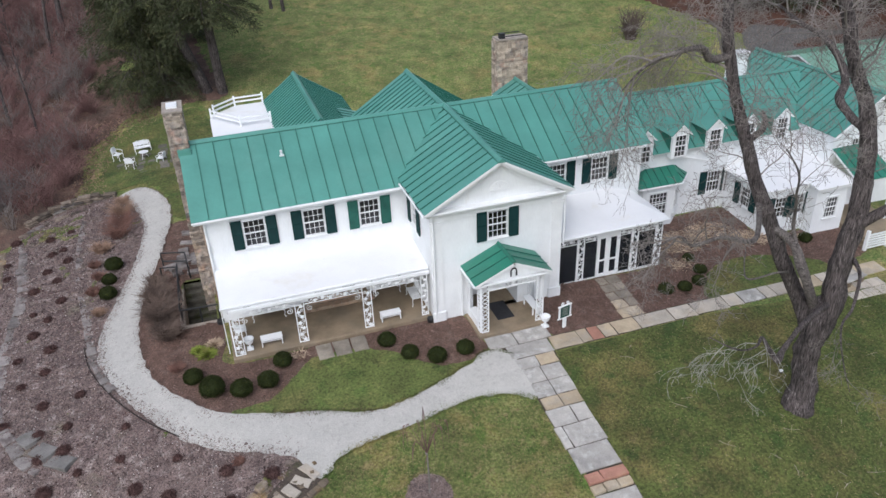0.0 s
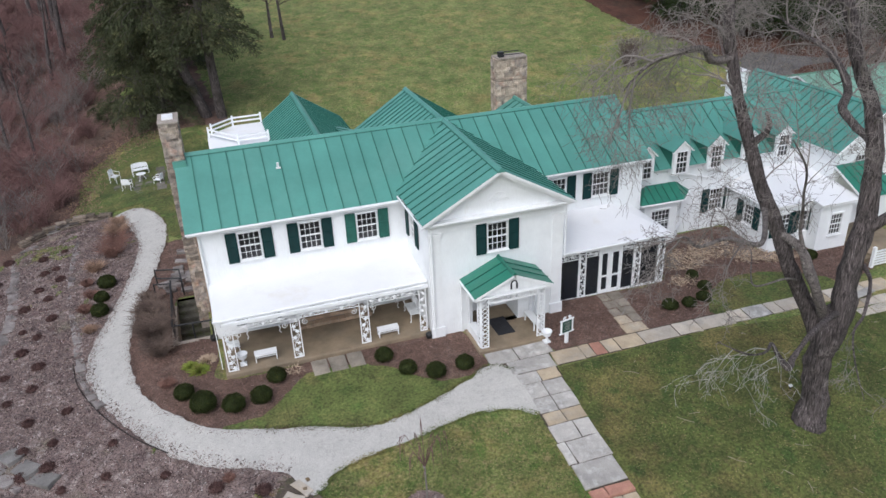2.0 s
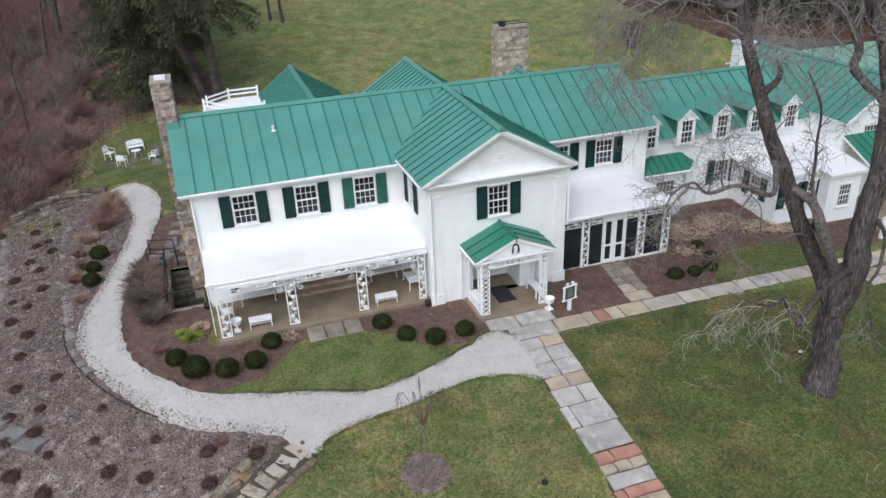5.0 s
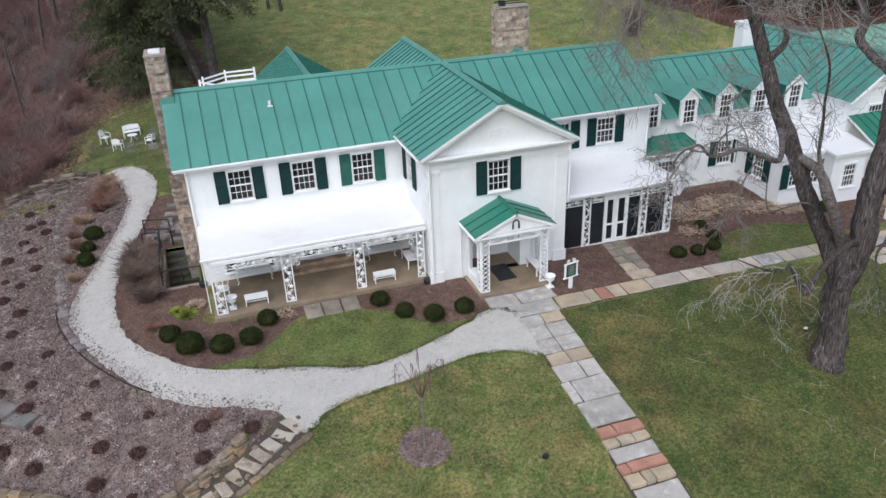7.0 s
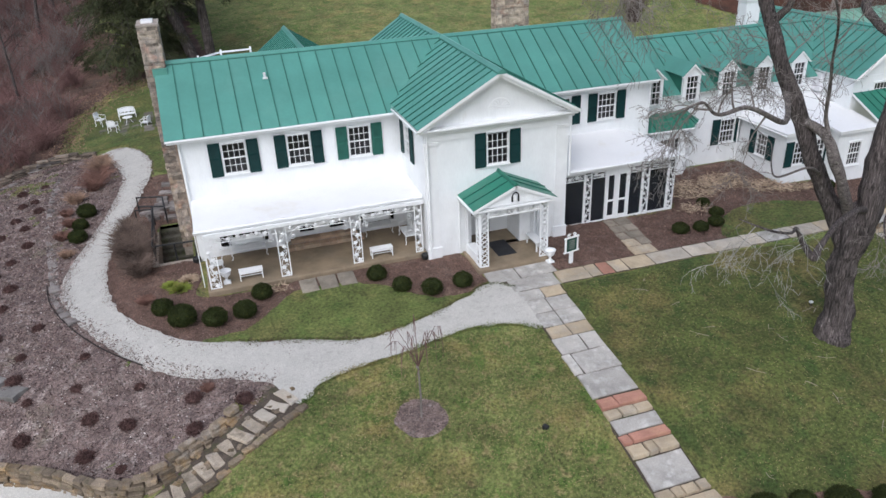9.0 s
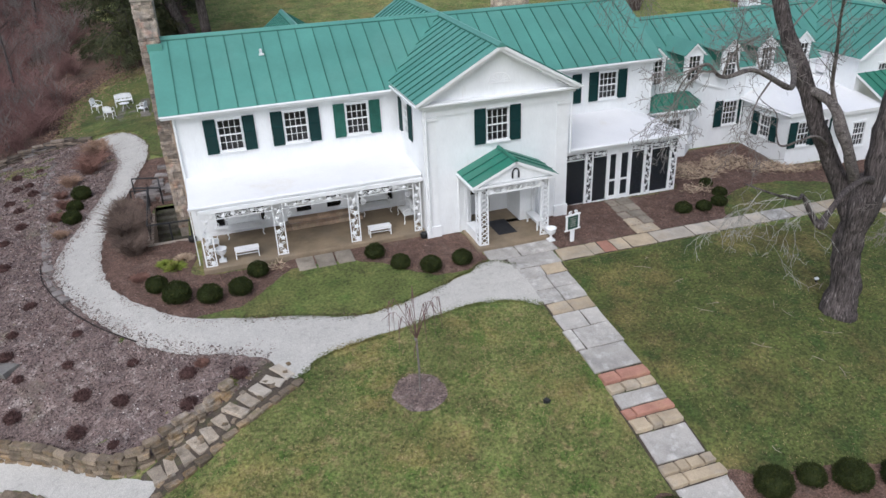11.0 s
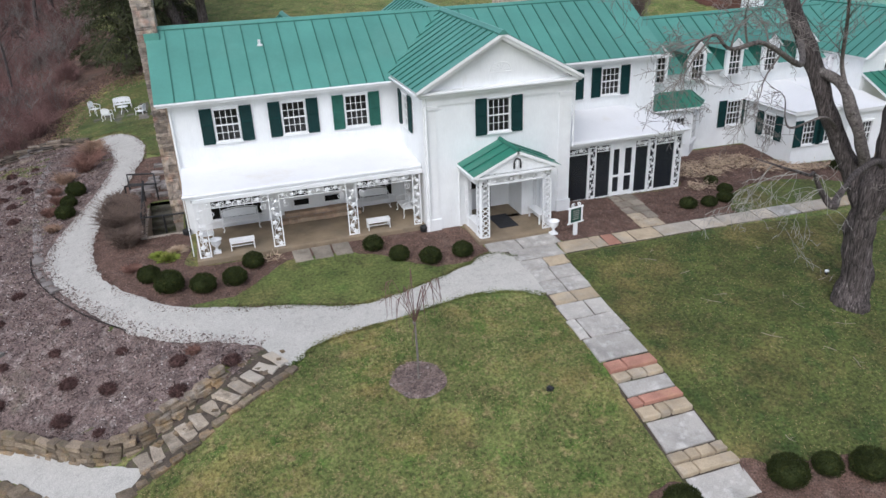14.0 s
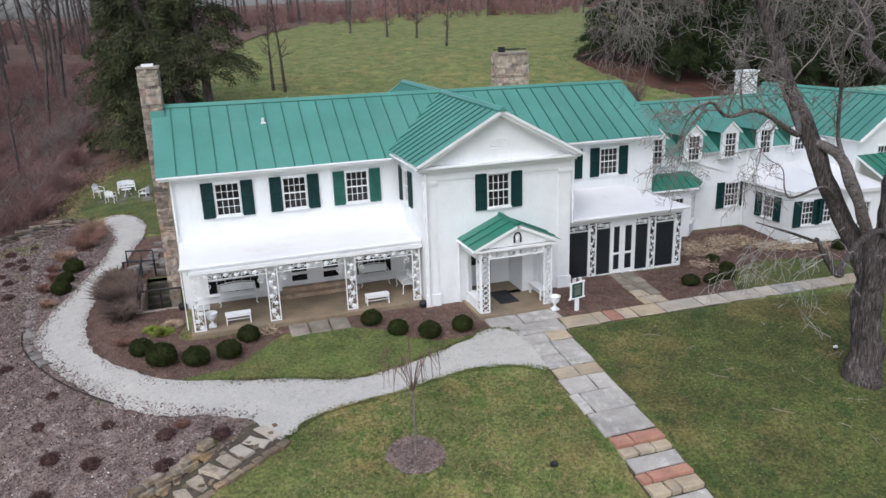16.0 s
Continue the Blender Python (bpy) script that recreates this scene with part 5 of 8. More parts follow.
# ---- paving, steps and walls ----


def slab_mesh(w, d, h, seed, rough=0.02):
    """A stone slab with uneven edges; its middle of the top is the origin."""
    r = random.Random(seed)
    bm = bmesh.new()
    rim = []
    for cx, cy in ((-1, -1), (0, -1), (1, -1), (1, 0), (1, 1), (0, 1), (-1, 1), (-1, 0)):
        rim.append((cx * w / 2 + r.uniform(-rough, rough), cy * d / 2 + r.uniform(-rough, rough)))
    b = min(0.02, h / 3)
    top = [bm.verts.new((x * (1 - 2 * b / w), y * (1 - 2 * b / d), r.uniform(-0.004, 0.004))) for x, y in rim]
    mid = [bm.verts.new((x, y, -b)) for x, y in rim]
    low = [bm.verts.new((x, y, -h)) for x, y in rim]
    bm.faces.new(top)
    for a, c in ((top, mid), (mid, low)):
        for k in range(8):
            bm.faces.new((a[k], c[k], c[(k + 1) % 8], a[(k + 1) % 8]))
    me = bpy.data.meshes.new("slab")
    bmesh.ops.recalc_face_normals(bm, faces=bm.faces)
    bm.to_mesh(me)
    bm.free()
    return me


def slab(parent, x0, x1, y0, y1, z, mat, seed, h=0.14, gap=0.045, name="flagstone", dip=None):
    cx, cy = (x0 + x1) / 2, (y0 + y1) / 2
    if dip is None:
        dip = math.degrees(math.atan2(land(cx, y1) - land(cx, y0), y1 - y0))
    roll = -math.degrees(math.atan2(land(x1, cy) - land(x0, cy), x1 - x0))
    me = slab_mesh(abs(x1 - x0) - gap, abs(y1 - y0) - gap, h, seed)
    me.materials.append(mat)
    return part(name, me, None, parent, m=pose((x0 + x1) / 2, (y0 + y1) / 2, z + 0.01, dip, roll) @ Matrix.Rotation(random.Random(seed).uniform(-0.01, 0.01), 4, "Z"))


B, T, R = FLAG_BLUE, FLAG_TAN, FLAG_RED
P = material("pale_flagstone", (0.47, 0.425, 0.355), 0.85, scale=1.5, spread=0.15, fine=30, fine_spread=0.15, bump=0.25, per_piece=0.16, tints=(((0.4, 0.33, 0.24), 0.5, 1.0, 0.52), ((0.31, 0.3, 0.28), 0.6, 1.7, 0.52)))
walkway = thing("flagstone_walk", "front walk of large bluestone and tan sandstone flags with steps", "paved walk", kind="structure")
WALK = [(-2.06, -2.98, (1.72, 3.12, 4.82), (B, B)), (-2.98, -3.88, (2.42, 4.55), (B,)), (-3.88, -4.6, (2.5, 3.5, 4.45), (B, T)), (-4.6, -5.5, (2.55, 3.42, 4.42), (B, B)),
        (-5.5, -6.4, (2.55, 3.4, 4.4), (B, B)), (-6.4, -7.1, (2.55, 3.42, 4.36), (T, T)), (-7.1, -8.05, (2.5, 3.6, 4.33), (B, B)), (-8.05, -9.2, (2.42, 2.8, 4.3), (B, B)),
        (-9.2, -10.42, (2.45, 4.25), (B,))]
n = 0
for y0, y1, xs, mats in WALK:
    for a, b, mt in zip(xs, xs[1:], mats):
        n += 1
        slab(walkway, a, b, y1, y0, land((a + b) / 2, (y0 + y1) / 2) + 0.06, mt, n)
STEPS = [(-10.47, -10.98, (2.5, 3.15, 4.24), R), (-10.98, -11.4, (2.5, 3.05, 3.62, 4.22), T), (-11.4, -12.0, (2.52, 4.24), B), (-12.0, -12.41, (2.48, 2.85, 4.27), R),
         (-12.41, -12.93, (2.52, 3.12, 3.5, 4.26), T), (-12.93, -14.07, (2.58, 4.25), B), (-14.07, -14.46, (2.5, 3.08, 3.45, 3.95, 4.36), T),
         (-14.46, -14.9, (2.52, 3.1, 4.42), T), (-14.9, -15.95, (2.58, 4.4), B), (-15.95, -17.2, (2.56, 3.4, 4.45), B), (-17.2, -19.2, (2.55, 3.9, 4.5), B)]
for y0, y1, xs, mt in STEPS:
    deep = y0 - y1
    za, zb = land(3.4, y0) + 0.06, land(3.4, y1) + 0.08
    z, dip = ((za + zb) / 2, math.degrees(math.atan2(za - zb, deep))) if deep > 0.55 else (za + 0.005, 2.0)
    for a, b in zip(xs, xs[1:]):
        n += 1
        slab(walkway, a, b, y1, y0, z, mt, n, h=0.3, dip=dip)
# cross walk along the front, and the spur to the screened porch
crosswalk = thing("flagstone_walk", "narrow flagstone walk running along the front bed", "paved walk", kind="structure")
rnd = random.Random(21)
x, k = 4.58, 0
first = (T, T, R, T, T, P, P, P, P, B, P, P, T, P, P, T)
while x < 23.2:
    w = (1.45, 0.55, 0.6)[k] if k < 3 else rnd.choice((0.45, 0.7, 0.9, 1.3, 1.7, 1.9))
    mt = first[k] if k < len(first) else rnd.choice((P, P, P, T))
    y0 = -3.88 + 0.02 * (x - 4.6) - 0.012 * max(0, x - 14)
    wd = 0.92
    if w < 0.6 and k > 3:
        slab(crosswalk, x, x + w, y0, y0 + wd * 0.5, land(x + w / 2, y0 + 0.23) + 0.06, mt, 100 + k)
        slab(crosswalk, x, x + w, y0 + wd * 0.5, y0 + wd, land(x + w / 2, y0 + 0.7) + 0.06, rnd.choice((P, T)), 300 + k)
    else:
        slab(crosswalk, x, x + w, y0, y0 + wd, land(x + w / 2, y0 + 0.4) + 0.06, mt, 100 + k)
    x += w
    k += 1
for k in range(7):
    slab(crosswalk, 20.6 + 0.9 * (k % 4), 21.5 + 0.9 * (k % 4), -5.2 + 0.65 * (k // 4), -4.56 + 0.65 * (k // 4), land(21 + 0.9 * (k % 4), -4.9 + 0.65 * (k // 4)) + 0.05, rnd.choice((P, T)), 400 + k)
SPUR = material("worn_grey_flag", (0.26, 0.23, 0.185), 0.9, scale=1.5, spread=0.25, fine=30, fine_spread=0.2, bump=0.3, per_piece=0.18, tints=(((0.17, 0.15, 0.12), 0.6, 1.5, 0.52),))
spur = thing("flagstone_walk", "short grey flagstone spur to the screened porch door", "paved walk", kind="structure")
for k in range(5):
    y1 = 0.62 - 0.68 * k
    s = -0.07 * k
    c = 9.62 + s + (0.1 if k % 2 else -0.1)
    if k < 4:
        slab(spur, 8.98 + s, c, y1 - 0.68, y1, land(9.5, y1 - 0.3) + 0.05, SPUR if k < 3 else T, 500 + k)
        slab(spur, c, 10.3 + s, y1 - 0.68, y1, land(9.5, y1 - 0.3) + 0.05, SPUR, 520 + k)
    else:
        slab(spur, 8.7, 9.95, y1 - 0.75, y1, land(9.5, y1 - 0.3) + 0.05, T, 540)
porch_slabs = thing("porch_flagstones", "three grey flagstones before the porch", "paving", kind="structure")
for k, (a, b) in enumerate(((-5.85, -5.1), (-5.05, -4.25), (-4.2, -3.45))):
    slab(porch_slabs, a, b, -0.98, 0.12, land(a, -0.5) + 0.085, SPUR, 560 + k)
PATIO = material("mossy_flagstone", (0.14, 0.13, 0.11), 0.92, scale=1.5, spread=0.3, fine=30, fine_spread=0.25, bump=0.3, per_piece=0.25, tints=(((0.1, 0.1, 0.05), 0.7, 1.4, 0.54),))
patio = thing("patio", "irregular grey flagstone patio in the back lawn", "patio", kind="structure")
rnd = random.Random(8)
for i in range(8):
    for j in range(6):
        px, py = -15.6 + 0.75 * i + rnd.uniform(-0.1, 0.1), 23.5 + 0.75 * j + rnd.uniform(-0.1, 0.1)
        if math.hypot((px + 13.2) / 2.8, (py - 25.4) / 2.2) < 1.0 + rnd.uniform(-0.1, 0.1):
            slab(patio, px, px + rnd.uniform(0.55, 0.72), py, py + rnd.uniform(0.55, 0.72), land(px, py) + 0.09, PATIO, 600 + 6 * i + j)


def rock_mesh(seed):
    """A rough block about one metre long each way, foot at zero."""
    r = random.Random(seed)
    bm = bmesh.new()
    box(bm, -0.5, -0.5, 0, 0.5, 0.5, 1.0, bevel=0.1)
    for v in bm.verts:
        v.co += Vector((r.uniform(-0.07, 0.07), r.uniform(-0.07, 0.07), r.uniform(-0.05, 0.05)))
    me = bpy.data.meshes.new("stone")
    bmesh.ops.recalc_face_normals(bm, faces=bm.faces)
    bm.to_mesh(me)
    bm.free()
    me.materials.append(DRYSTONE)
    return me


ROCKS = [rock_mesh(s) for s in range(8)]
EDGE = material("edging_slab", (0.23, 0.21, 0.195), 0.92, scale=1.6, spread=0.3, fine=25, fine_spread=0.25, bump=0.35, per_piece=0.3, tints=(((0.1, 0.08, 0.075), 0.85, 1.6, 0.48),))
PIT_IRON = material("rusted_edging", (0.035, 0.028, 0.025), 0.85, scale=3, spread=0.3, fine=30, fine_spread=0.2, bump=0.2)
ROCKS_GREY = []
for q in range(4):
    me = ROCKS[q].copy()
    me.materials.clear()
    me.materials.append(EDGE)
    ROCKS_GREY.append(me)


def stone_row(parent, line, lift, length, depth, height, seed, meshes=None, jitter=0.25, name="stone"):
    """Stones laid end to end along a plan line on the land."""
    r = random.Random(seed)
    pts = curve_through(line, 0.1, False)
    i = 0
    while i < len(pts) - 2:
        w = length * r.uniform(1 - jitter, 1 + jitter)
        j = i
        while j < len(pts) - 1 and math.dist(pts[i], pts[j]) < w:
            j += 1
        (xa, ya), (xb, yb) = pts[i], pts[j]
        cx, cy = (xa + xb) / 2, (ya + yb) / 2
        a = math.degrees(math.atan2(yb - ya, xb - xa))
        m = pose(cx, cy, land(cx, cy) + lift + r.uniform(-0.02, 0.02), r.uniform(-3, 3), r.uniform(-3, 3), a + r.uniform(-5, 5))
        part(name, r.choice(meshes or ROCKS), None, parent, m=m @ Matrix.Diagonal((max(0.1, math.dist(pts[i], pts[j]) - 0.02), depth * r.uniform(0.8, 1.2), height * r.uniform(0.85, 1.15), 1)))
        i = j


RUBBLE = material("weathered_rubble", (0.17, 0.138, 0.108), 0.95, scale=2.2, spread=0.4, fine=22, fine_spread=0.35, bump=0.5, per_piece=0.55, tints=(((0.07, 0.058, 0.05), 0.8, 1.9, 0.5), ((0.3, 0.24, 0.17), 0.7, 1.4, 0.56)))
ROCKS_BROWN = []
for q in range(4, 8):
    me = ROCKS[q].copy()
    me.materials.clear()
    me.materials.append(RUBBLE)
    ROCKS_BROWN.append(me)
back_wall = thing("dry_stone_wall", "low weathered dry-stone wall at the bed's upper end", "stone wall", kind="structure")
LINE = [(-20.9, 19.6), (-19.6, 20.5), (-18.0, 20.95), (-16.4, 21.05), (-15.4, 20.9)]
for c in range(8):
    stone_row(back_wall, [(x, y + 0.02 * c + 0.06 * (c % 2)) for x, y in (LINE[1:4] if c > 6 else LINE[:4] if c > 5 else LINE)], -0.4 + 0.115 * c, 0.62, 0.42, 0.095, 30 + c, ROCKS_BROWN * 3 + ROCKS_GREY[:2], 0.6)
stone_row(back_wall, [(-21.2, 18.6), (-20.3, 19.2), (-18.9, 19.8), (-17.2, 20.2)], -0.1, 0.6, 0.42, 0.16, 36, ROCKS_BROWN * 2 + ROCKS_GREY, 0.6)
edging = thing("stone_edging", "row of flat grey stones stepping through the terraced bed", "stone edging", kind="structure")
stone_row(edging, [(-17.25, 18.6), (-17.3, 15), (-16.95, 11), (-16.45, 7.5), (-16.1, 5.2)], -0.16, 0.62, 0.4, 0.2, 40, ROCKS_GREY)
stone_row(edging, [(-16.05, 5.0), (-15.75, 3.2), (-15.2, 1.5), (-14.75, 0.6)], -0.16, 0.6, 0.4, 0.24, 41, ROCKS_GREY)
strip = curve_through([(-16.3, 4.6), (-16.0, 3.0), (-15.4, 1.4), (-14.5, -0.3), (-13.3, -2.0), (-12.1, -3.25)], 0.2, False)
bed_edge = thing("bed_edging", "thin dark metal strip edging the bed beside the gravel", "edging", kind="structure")
part("edging_strip", tube(bmesh.new(), [(x, y, land(x, y) + 0.075) for x, y in strip], 0.028, 6), PIT_IRON, bed_edge)
lower_edging = thing("stone_edging", "row of broad grey slabs edging the lower terrace", "stone edging", kind="structure")
stone_row(lower_edging, [(-20.7, 17.5), (-20.4, 14.2), (-19.95, 11), (-20.1, 8), (-20.1, 4.5), (-19.8, 1.5), (-18.6, -1.2), (-17.6, -2.6)], -0.17, 0.95, 0.6, 0.24, 42, ROCKS_GREY)
stone_row(lower_edging, [(-21.9, 17.0), (-21.6, 14.0), (-21.5, 10.0)], -0.1, 0.6, 0.4, 0.2, 43)

for k, (x, y, w, a) in enumerate(((-17.5, -1.6, 1.05, -48), (-16.8, -2.45, 1.15, -40), (-18.2, -0.6, 0.9, -60))):
    me = slab_mesh(w, 0.72, 0.2, 740 + k, 0.05)
    me.materials.append(FLAG_DARK)
    part("slab", me, None, lower_edging, "broad grey slab", m=pose(x, y, land(x, y) + 0.12, 3, -6, a))

# stone steps and wall from the gravel path down to the lower path
TREAD = material("worn_tread", (0.34, 0.29, 0.225), 0.9, scale=2.5, spread=0.3, fine=30, fine_spread=0.3, bump=0.5, per_piece=0.25, tints=(((0.17, 0.14, 0.1), 0.8, 2.0, 0.5), ((0.37, 0.34, 0.3), 0.6, 2.6, 0.55)))
garden_steps = thing("garden_steps", "rough stone garden steps edged with boulders", "steps", kind="structure")
for k in range(11):
    t = k / 10
    cx, cy = -7.35 - 4.15 * t, -6.95 - 2.45 * t - 0.35 * math.sin(math.pi * t)
    z = land(cx, cy) + 0.1
    rr = random.Random(70 + k)
    a = math.degrees(math.atan2(-2.45 - 1.1 * math.cos(math.pi * t), -4.15)) + 90
    me = slab_mesh(rr.uniform(0.7, 0.9), rr.uniform(0.36, 0.44), 0.3, 700 + 2 * k, 0.03)
    me.materials.append(P if k < 3 else TREAD)
    part("step", me, None, garden_steps, m=pose(cx, cy, z + rr.uniform(-0.02, 0.02), rr.uniform(-4, 4), rr.uniform(-4, 4), a + rr.uniform(-12, 12)))
for k in range(26):
    t = k / 25
    rr = random.Random(170 + k)
    cx, cy = -7.35 - 4.15 * t + rr.uniform(-0.4, 0.4), -6.95 - 2.45 * t - 0.35 * math.sin(math.pi * t) + rr.uniform(-0.4, 0.4)
    part("rubble", ROCKS[k % 8], None, garden_steps, m=pose(cx, cy, land(cx, cy) - 0.02, 0, 0, rr.uniform(0, 180)) @ Matrix.Diagonal((rr.uniform(0.16, 0.3), rr.uniform(0.12, 0.2), rr.uniform(0.08, 0.13), 1)))
side_wall = thing("dry_stone_wall", "curving dry-stone wall beside the garden steps", "stone wall", kind="structure")
SIDE = [(-7.85, -6.3), (-8.8, -7.35), (-10.2, -8.15), (-11.3, -8.7), (-12.4, -8.75), (-13.6, -7.9), (-15.2, -6.5), (-17.5, -5.2), (-20.5, -3.9)]
for c in range(5):
    stone_row(side_wall, [(x - 0.06 * c, y + 0.08 * c) for x, y in SIDE[c // 2:]], -0.3 + 0.17 * c, 0.42, 0.3, 0.165, 50 + c)
lawn_edge = thing("stone_edging", "low boulders edging the lawn beside the steps", "stone edging", kind="structure")
stone_row(lawn_edge, [(-6.8, -7.5), (-7.9, -8.3), (-9.2, -9.15), (-10.6, -9.9), (-11.7, -10.2)], -0.07, 0.42, 0.26, 0.18, 60)
stone_row(lawn_edge, [(-11.7, -10.25), (-12.6, -10.4), (-14.0, -9.5), (-16.3, -7.2), (-20, -5.9)], -0.08, 0.55, 0.4, 0.22, 61)

# sunken side stairs with iron rails
PIT = material("damp_stone", (0.085, 0.08, 0.062), 0.9, scale=2.5, spread=0.4, fine=25, fine_spread=0.35, bump=0.5, tints=(((0.06, 0.07, 0.025), 0.8, 1.6, 0.5),))
well = thing("cellar_stairs", "sunken stone cellar stairs beside the end wall with iron handrails", "stairs")
part("retaining_wall", boxes((-11.75, 3.7, -2.2, -11.5, 8.2, 0.22)), MORTAR, well)
part("retaining_wall", boxes((-11.5, 3.72, -2.2, -9.72, 3.98, 0.12)), MORTAR, well)
part("landing", boxes((-11.5, 3.98, -2.2, -9.72, 4.9, -1.5)), PIT, well)
for k in range(8):
    part("tread", boxes((-11.5, 4.9 + 0.4 * k, -2.2, -9.76, 5.3 + 0.4 * k, -1.33 + 0.2 * k), bevel=0.02), PIT, well)


def iron_rail(parent, pts, name="handrail"):
    return part(name, tube(bmesh.new(), pts, 0.047, 6), DARKFRAME, parent, "black iron rail")


for line in ([(-12.45, 9.9, 0.3), (-12.45, 9.9, 1.25), (-11.2, 9.5, 1.25), (-11.1, 8.3, 1.1), (-11.1, 8.3, 0.2)], [(-12.5, 8.5, 0.2), (-12.5, 8.5, 1.1), (-11.7, 8.3, 1.1), (-11.6, 6.2, 0.75), (-11.6, 4.1, 0.35)],
             [(-12.45, 9.9, 0.75), (-11.15, 9.4, 0.75)], [(-11.7, 8.3, 0.1), (-11.7, 8.3, 1.1)], [(-11.6, 4.1, -0.2), (-11.6, 4.1, 0.95), (-9.85, 4.0, 0.95), (-9.85, 4.0, 0.1)],
             [(-11.6, 6.2, 0.0), (-11.6, 6.2, 0.75)], [(-11.62, 4.1, 0.95), (-11.62, 8.2, 1.3)], [(-10.7, 4.05, 0.1), (-10.7, 4.05, 0.95)]):
    iron_rail(well, line)
for k in range(9):
    r = random.Random(90 + k)
    part("stone", ROCKS_GREY[k % 4], None, well, m=pose(-12.1 + 0.27 * k, 9.9 + r.uniform(-0.5, 0.9), land(-12, 10) - 0.05, 0, 0, r.uniform(0, 180)) @ Matrix.Diagonal((0.7, 0.45, 0.2, 1)))

ledges = thing("stone_ledges", "flat mossy stone ledges stepping up beside the end wall", "stone ledges", kind="structure")
r = random.Random(190)
for row in range(6):
    x = -12.0 + 0.12 * row
    y = 8.7 + 0.85 * row
    while x < -10.0:
        w = r.uniform(0.5, 1.0)
        part("stone", r.choice(ROCKS_GREY), None, ledges, m=pose(x + w / 2, y + r.uniform(-0.2, 0.2), land(x, y) - 0.04, r.uniform(-4, 4), r.uniform(-4, 4), r.uniform(-14, 14)) @ Matrix.Diagonal((w, r.uniform(0.3, 0.5), r.uniform(0.14, 0.24), 1)))
        x += w + r.uniform(0.02, 0.25)

# ---- furniture and small things ----


def iron_seat(name, w, label, category, at, rz, group, back=0.5, dense=False):
    """A white cast-iron garden seat: pierced seat, scrolled back, arms and curved legs; looks along -y."""
    ob = thing(name, label, category, at, rz, group)
    bm = boxes((-w / 2, -0.25, 0.4, w / 2, -0.21, 0.43), (-w / 2, 0.19, 0.4, w / 2, 0.23, 0.43))
    k, g = max(6, int(w / 0.06)), 0.024 if dense else 0.014
    if w < 1.09:
        box(bm, -w / 2, -0.209, 0.405, w / 2, 0.189, 0.425, bevel=0.006)
    for i in range(k + 1 if w >= 1.09 else 0):
        x = -w / 2 + w * i / k
        box(bm, x - g, -0.21, 0.405, x + g, 0.19, 0.425)
    part("seat", bm, TRIM, ob)
    bm = bmesh.new()
    top = [(-w / 2 + w * i / 12, 0.24 + 0.03, 0.43 + back * (0.82 + 0.18 * math.sin(math.pi * i / 12))) for i in range(13)]
    tube(bm, [(-w / 2, 0.22, 0.42)] + top + [(w / 2, 0.22, 0.42)], 0.022, 6)
    r = random.Random(int(w * 100))
    cols = max(2, round(w / 0.26))
    for c in range(cols):
        for q in range(2):
            cx, cz = -w / 2 + w * (c + 0.5) / cols, 0.43 + back * (0.25 + 0.42 * q)
            spiral(bm, cx - 0.03, cz, 0.12, 1.3, r.uniform(0, 6), 0.245, 0.014, 1 if (c + q) % 2 else -1)
            leaf(bm, cx + 0.04, cz, 0.085, r.uniform(0, 6), 0.24)
    plate = [(-w / 2 + 0.04, 0.262, 0.5)] + [(x * 0.95, 0.262, 0.45 + (z - 0.43) * 0.86) for x, y, z in top] + [(w / 2 - 0.04, 0.262, 0.5)]
    if dense:
        ends = [[bm.verts.new((x, y + o, z)) for x, y, z in plate] for o in (0.0, 0.008)]
        bm.faces.new(ends[0])
        bm.faces.new(ends[1][::-1])
        for k in range(len(plate)):
            q = (k + 1) % len(plate)
            bm.faces.new((ends[0][k], ends[1][k], ends[1][q], ends[0][q]))
    part("backrest", bm, TRIM, ob)
    for s in (-1, 1):
        part("armrest", tube(bmesh.new(), [(s * w / 2, 0.25, 0.72), (s * w / 2, 0.0, 0.69), (s * w / 2, -0.22, 0.66), (s * w / 2, -0.27, 0.58), (s * w / 2, -0.22, 0.43)], 0.02, 6), TRIM, ob)
        for y in (-0.22, 0.21):
            d = -1 if y < 0 else 1
            part("leg", tube(bmesh.new(), [(s * w / 2, y, 0.41), (s * (w / 2 + 0.03), y + d * 0.03, 0.25), (s * (w / 2 - 0.02), y, 0.1), (s * (w / 2 + 0.04), y + d * 0.05, 0.0)], [0.025, 0.022, 0.02, 0.028], 6), TRIM, ob)
    return ob


iron_seat("iron_bench", 1.5, "white cast-iron bench with a vine-scroll back by the porch wall", "bench", (-7.55, 3.1, 0.2), 0, "porch benches", 0.48, True)
iron_seat("iron_bench", 1.25, "white cast-iron bench with a vine-scroll back by the porch wall", "bench", (-1.55, 3.15, 0.2), 0, "porch benches", 0.48, True)
iron_seat("iron_bench", 1.1, "white cast-iron settee standing against the wing wall", "bench", (-0.45, 1.9, 0.2), -90, "porch benches", 0.48, True)
iron_seat("iron_chair", 0.6, "white cast-iron chair at the porch's open end", "chair", (-9.0, 2.0, 0.2), 90, "", 0.48)


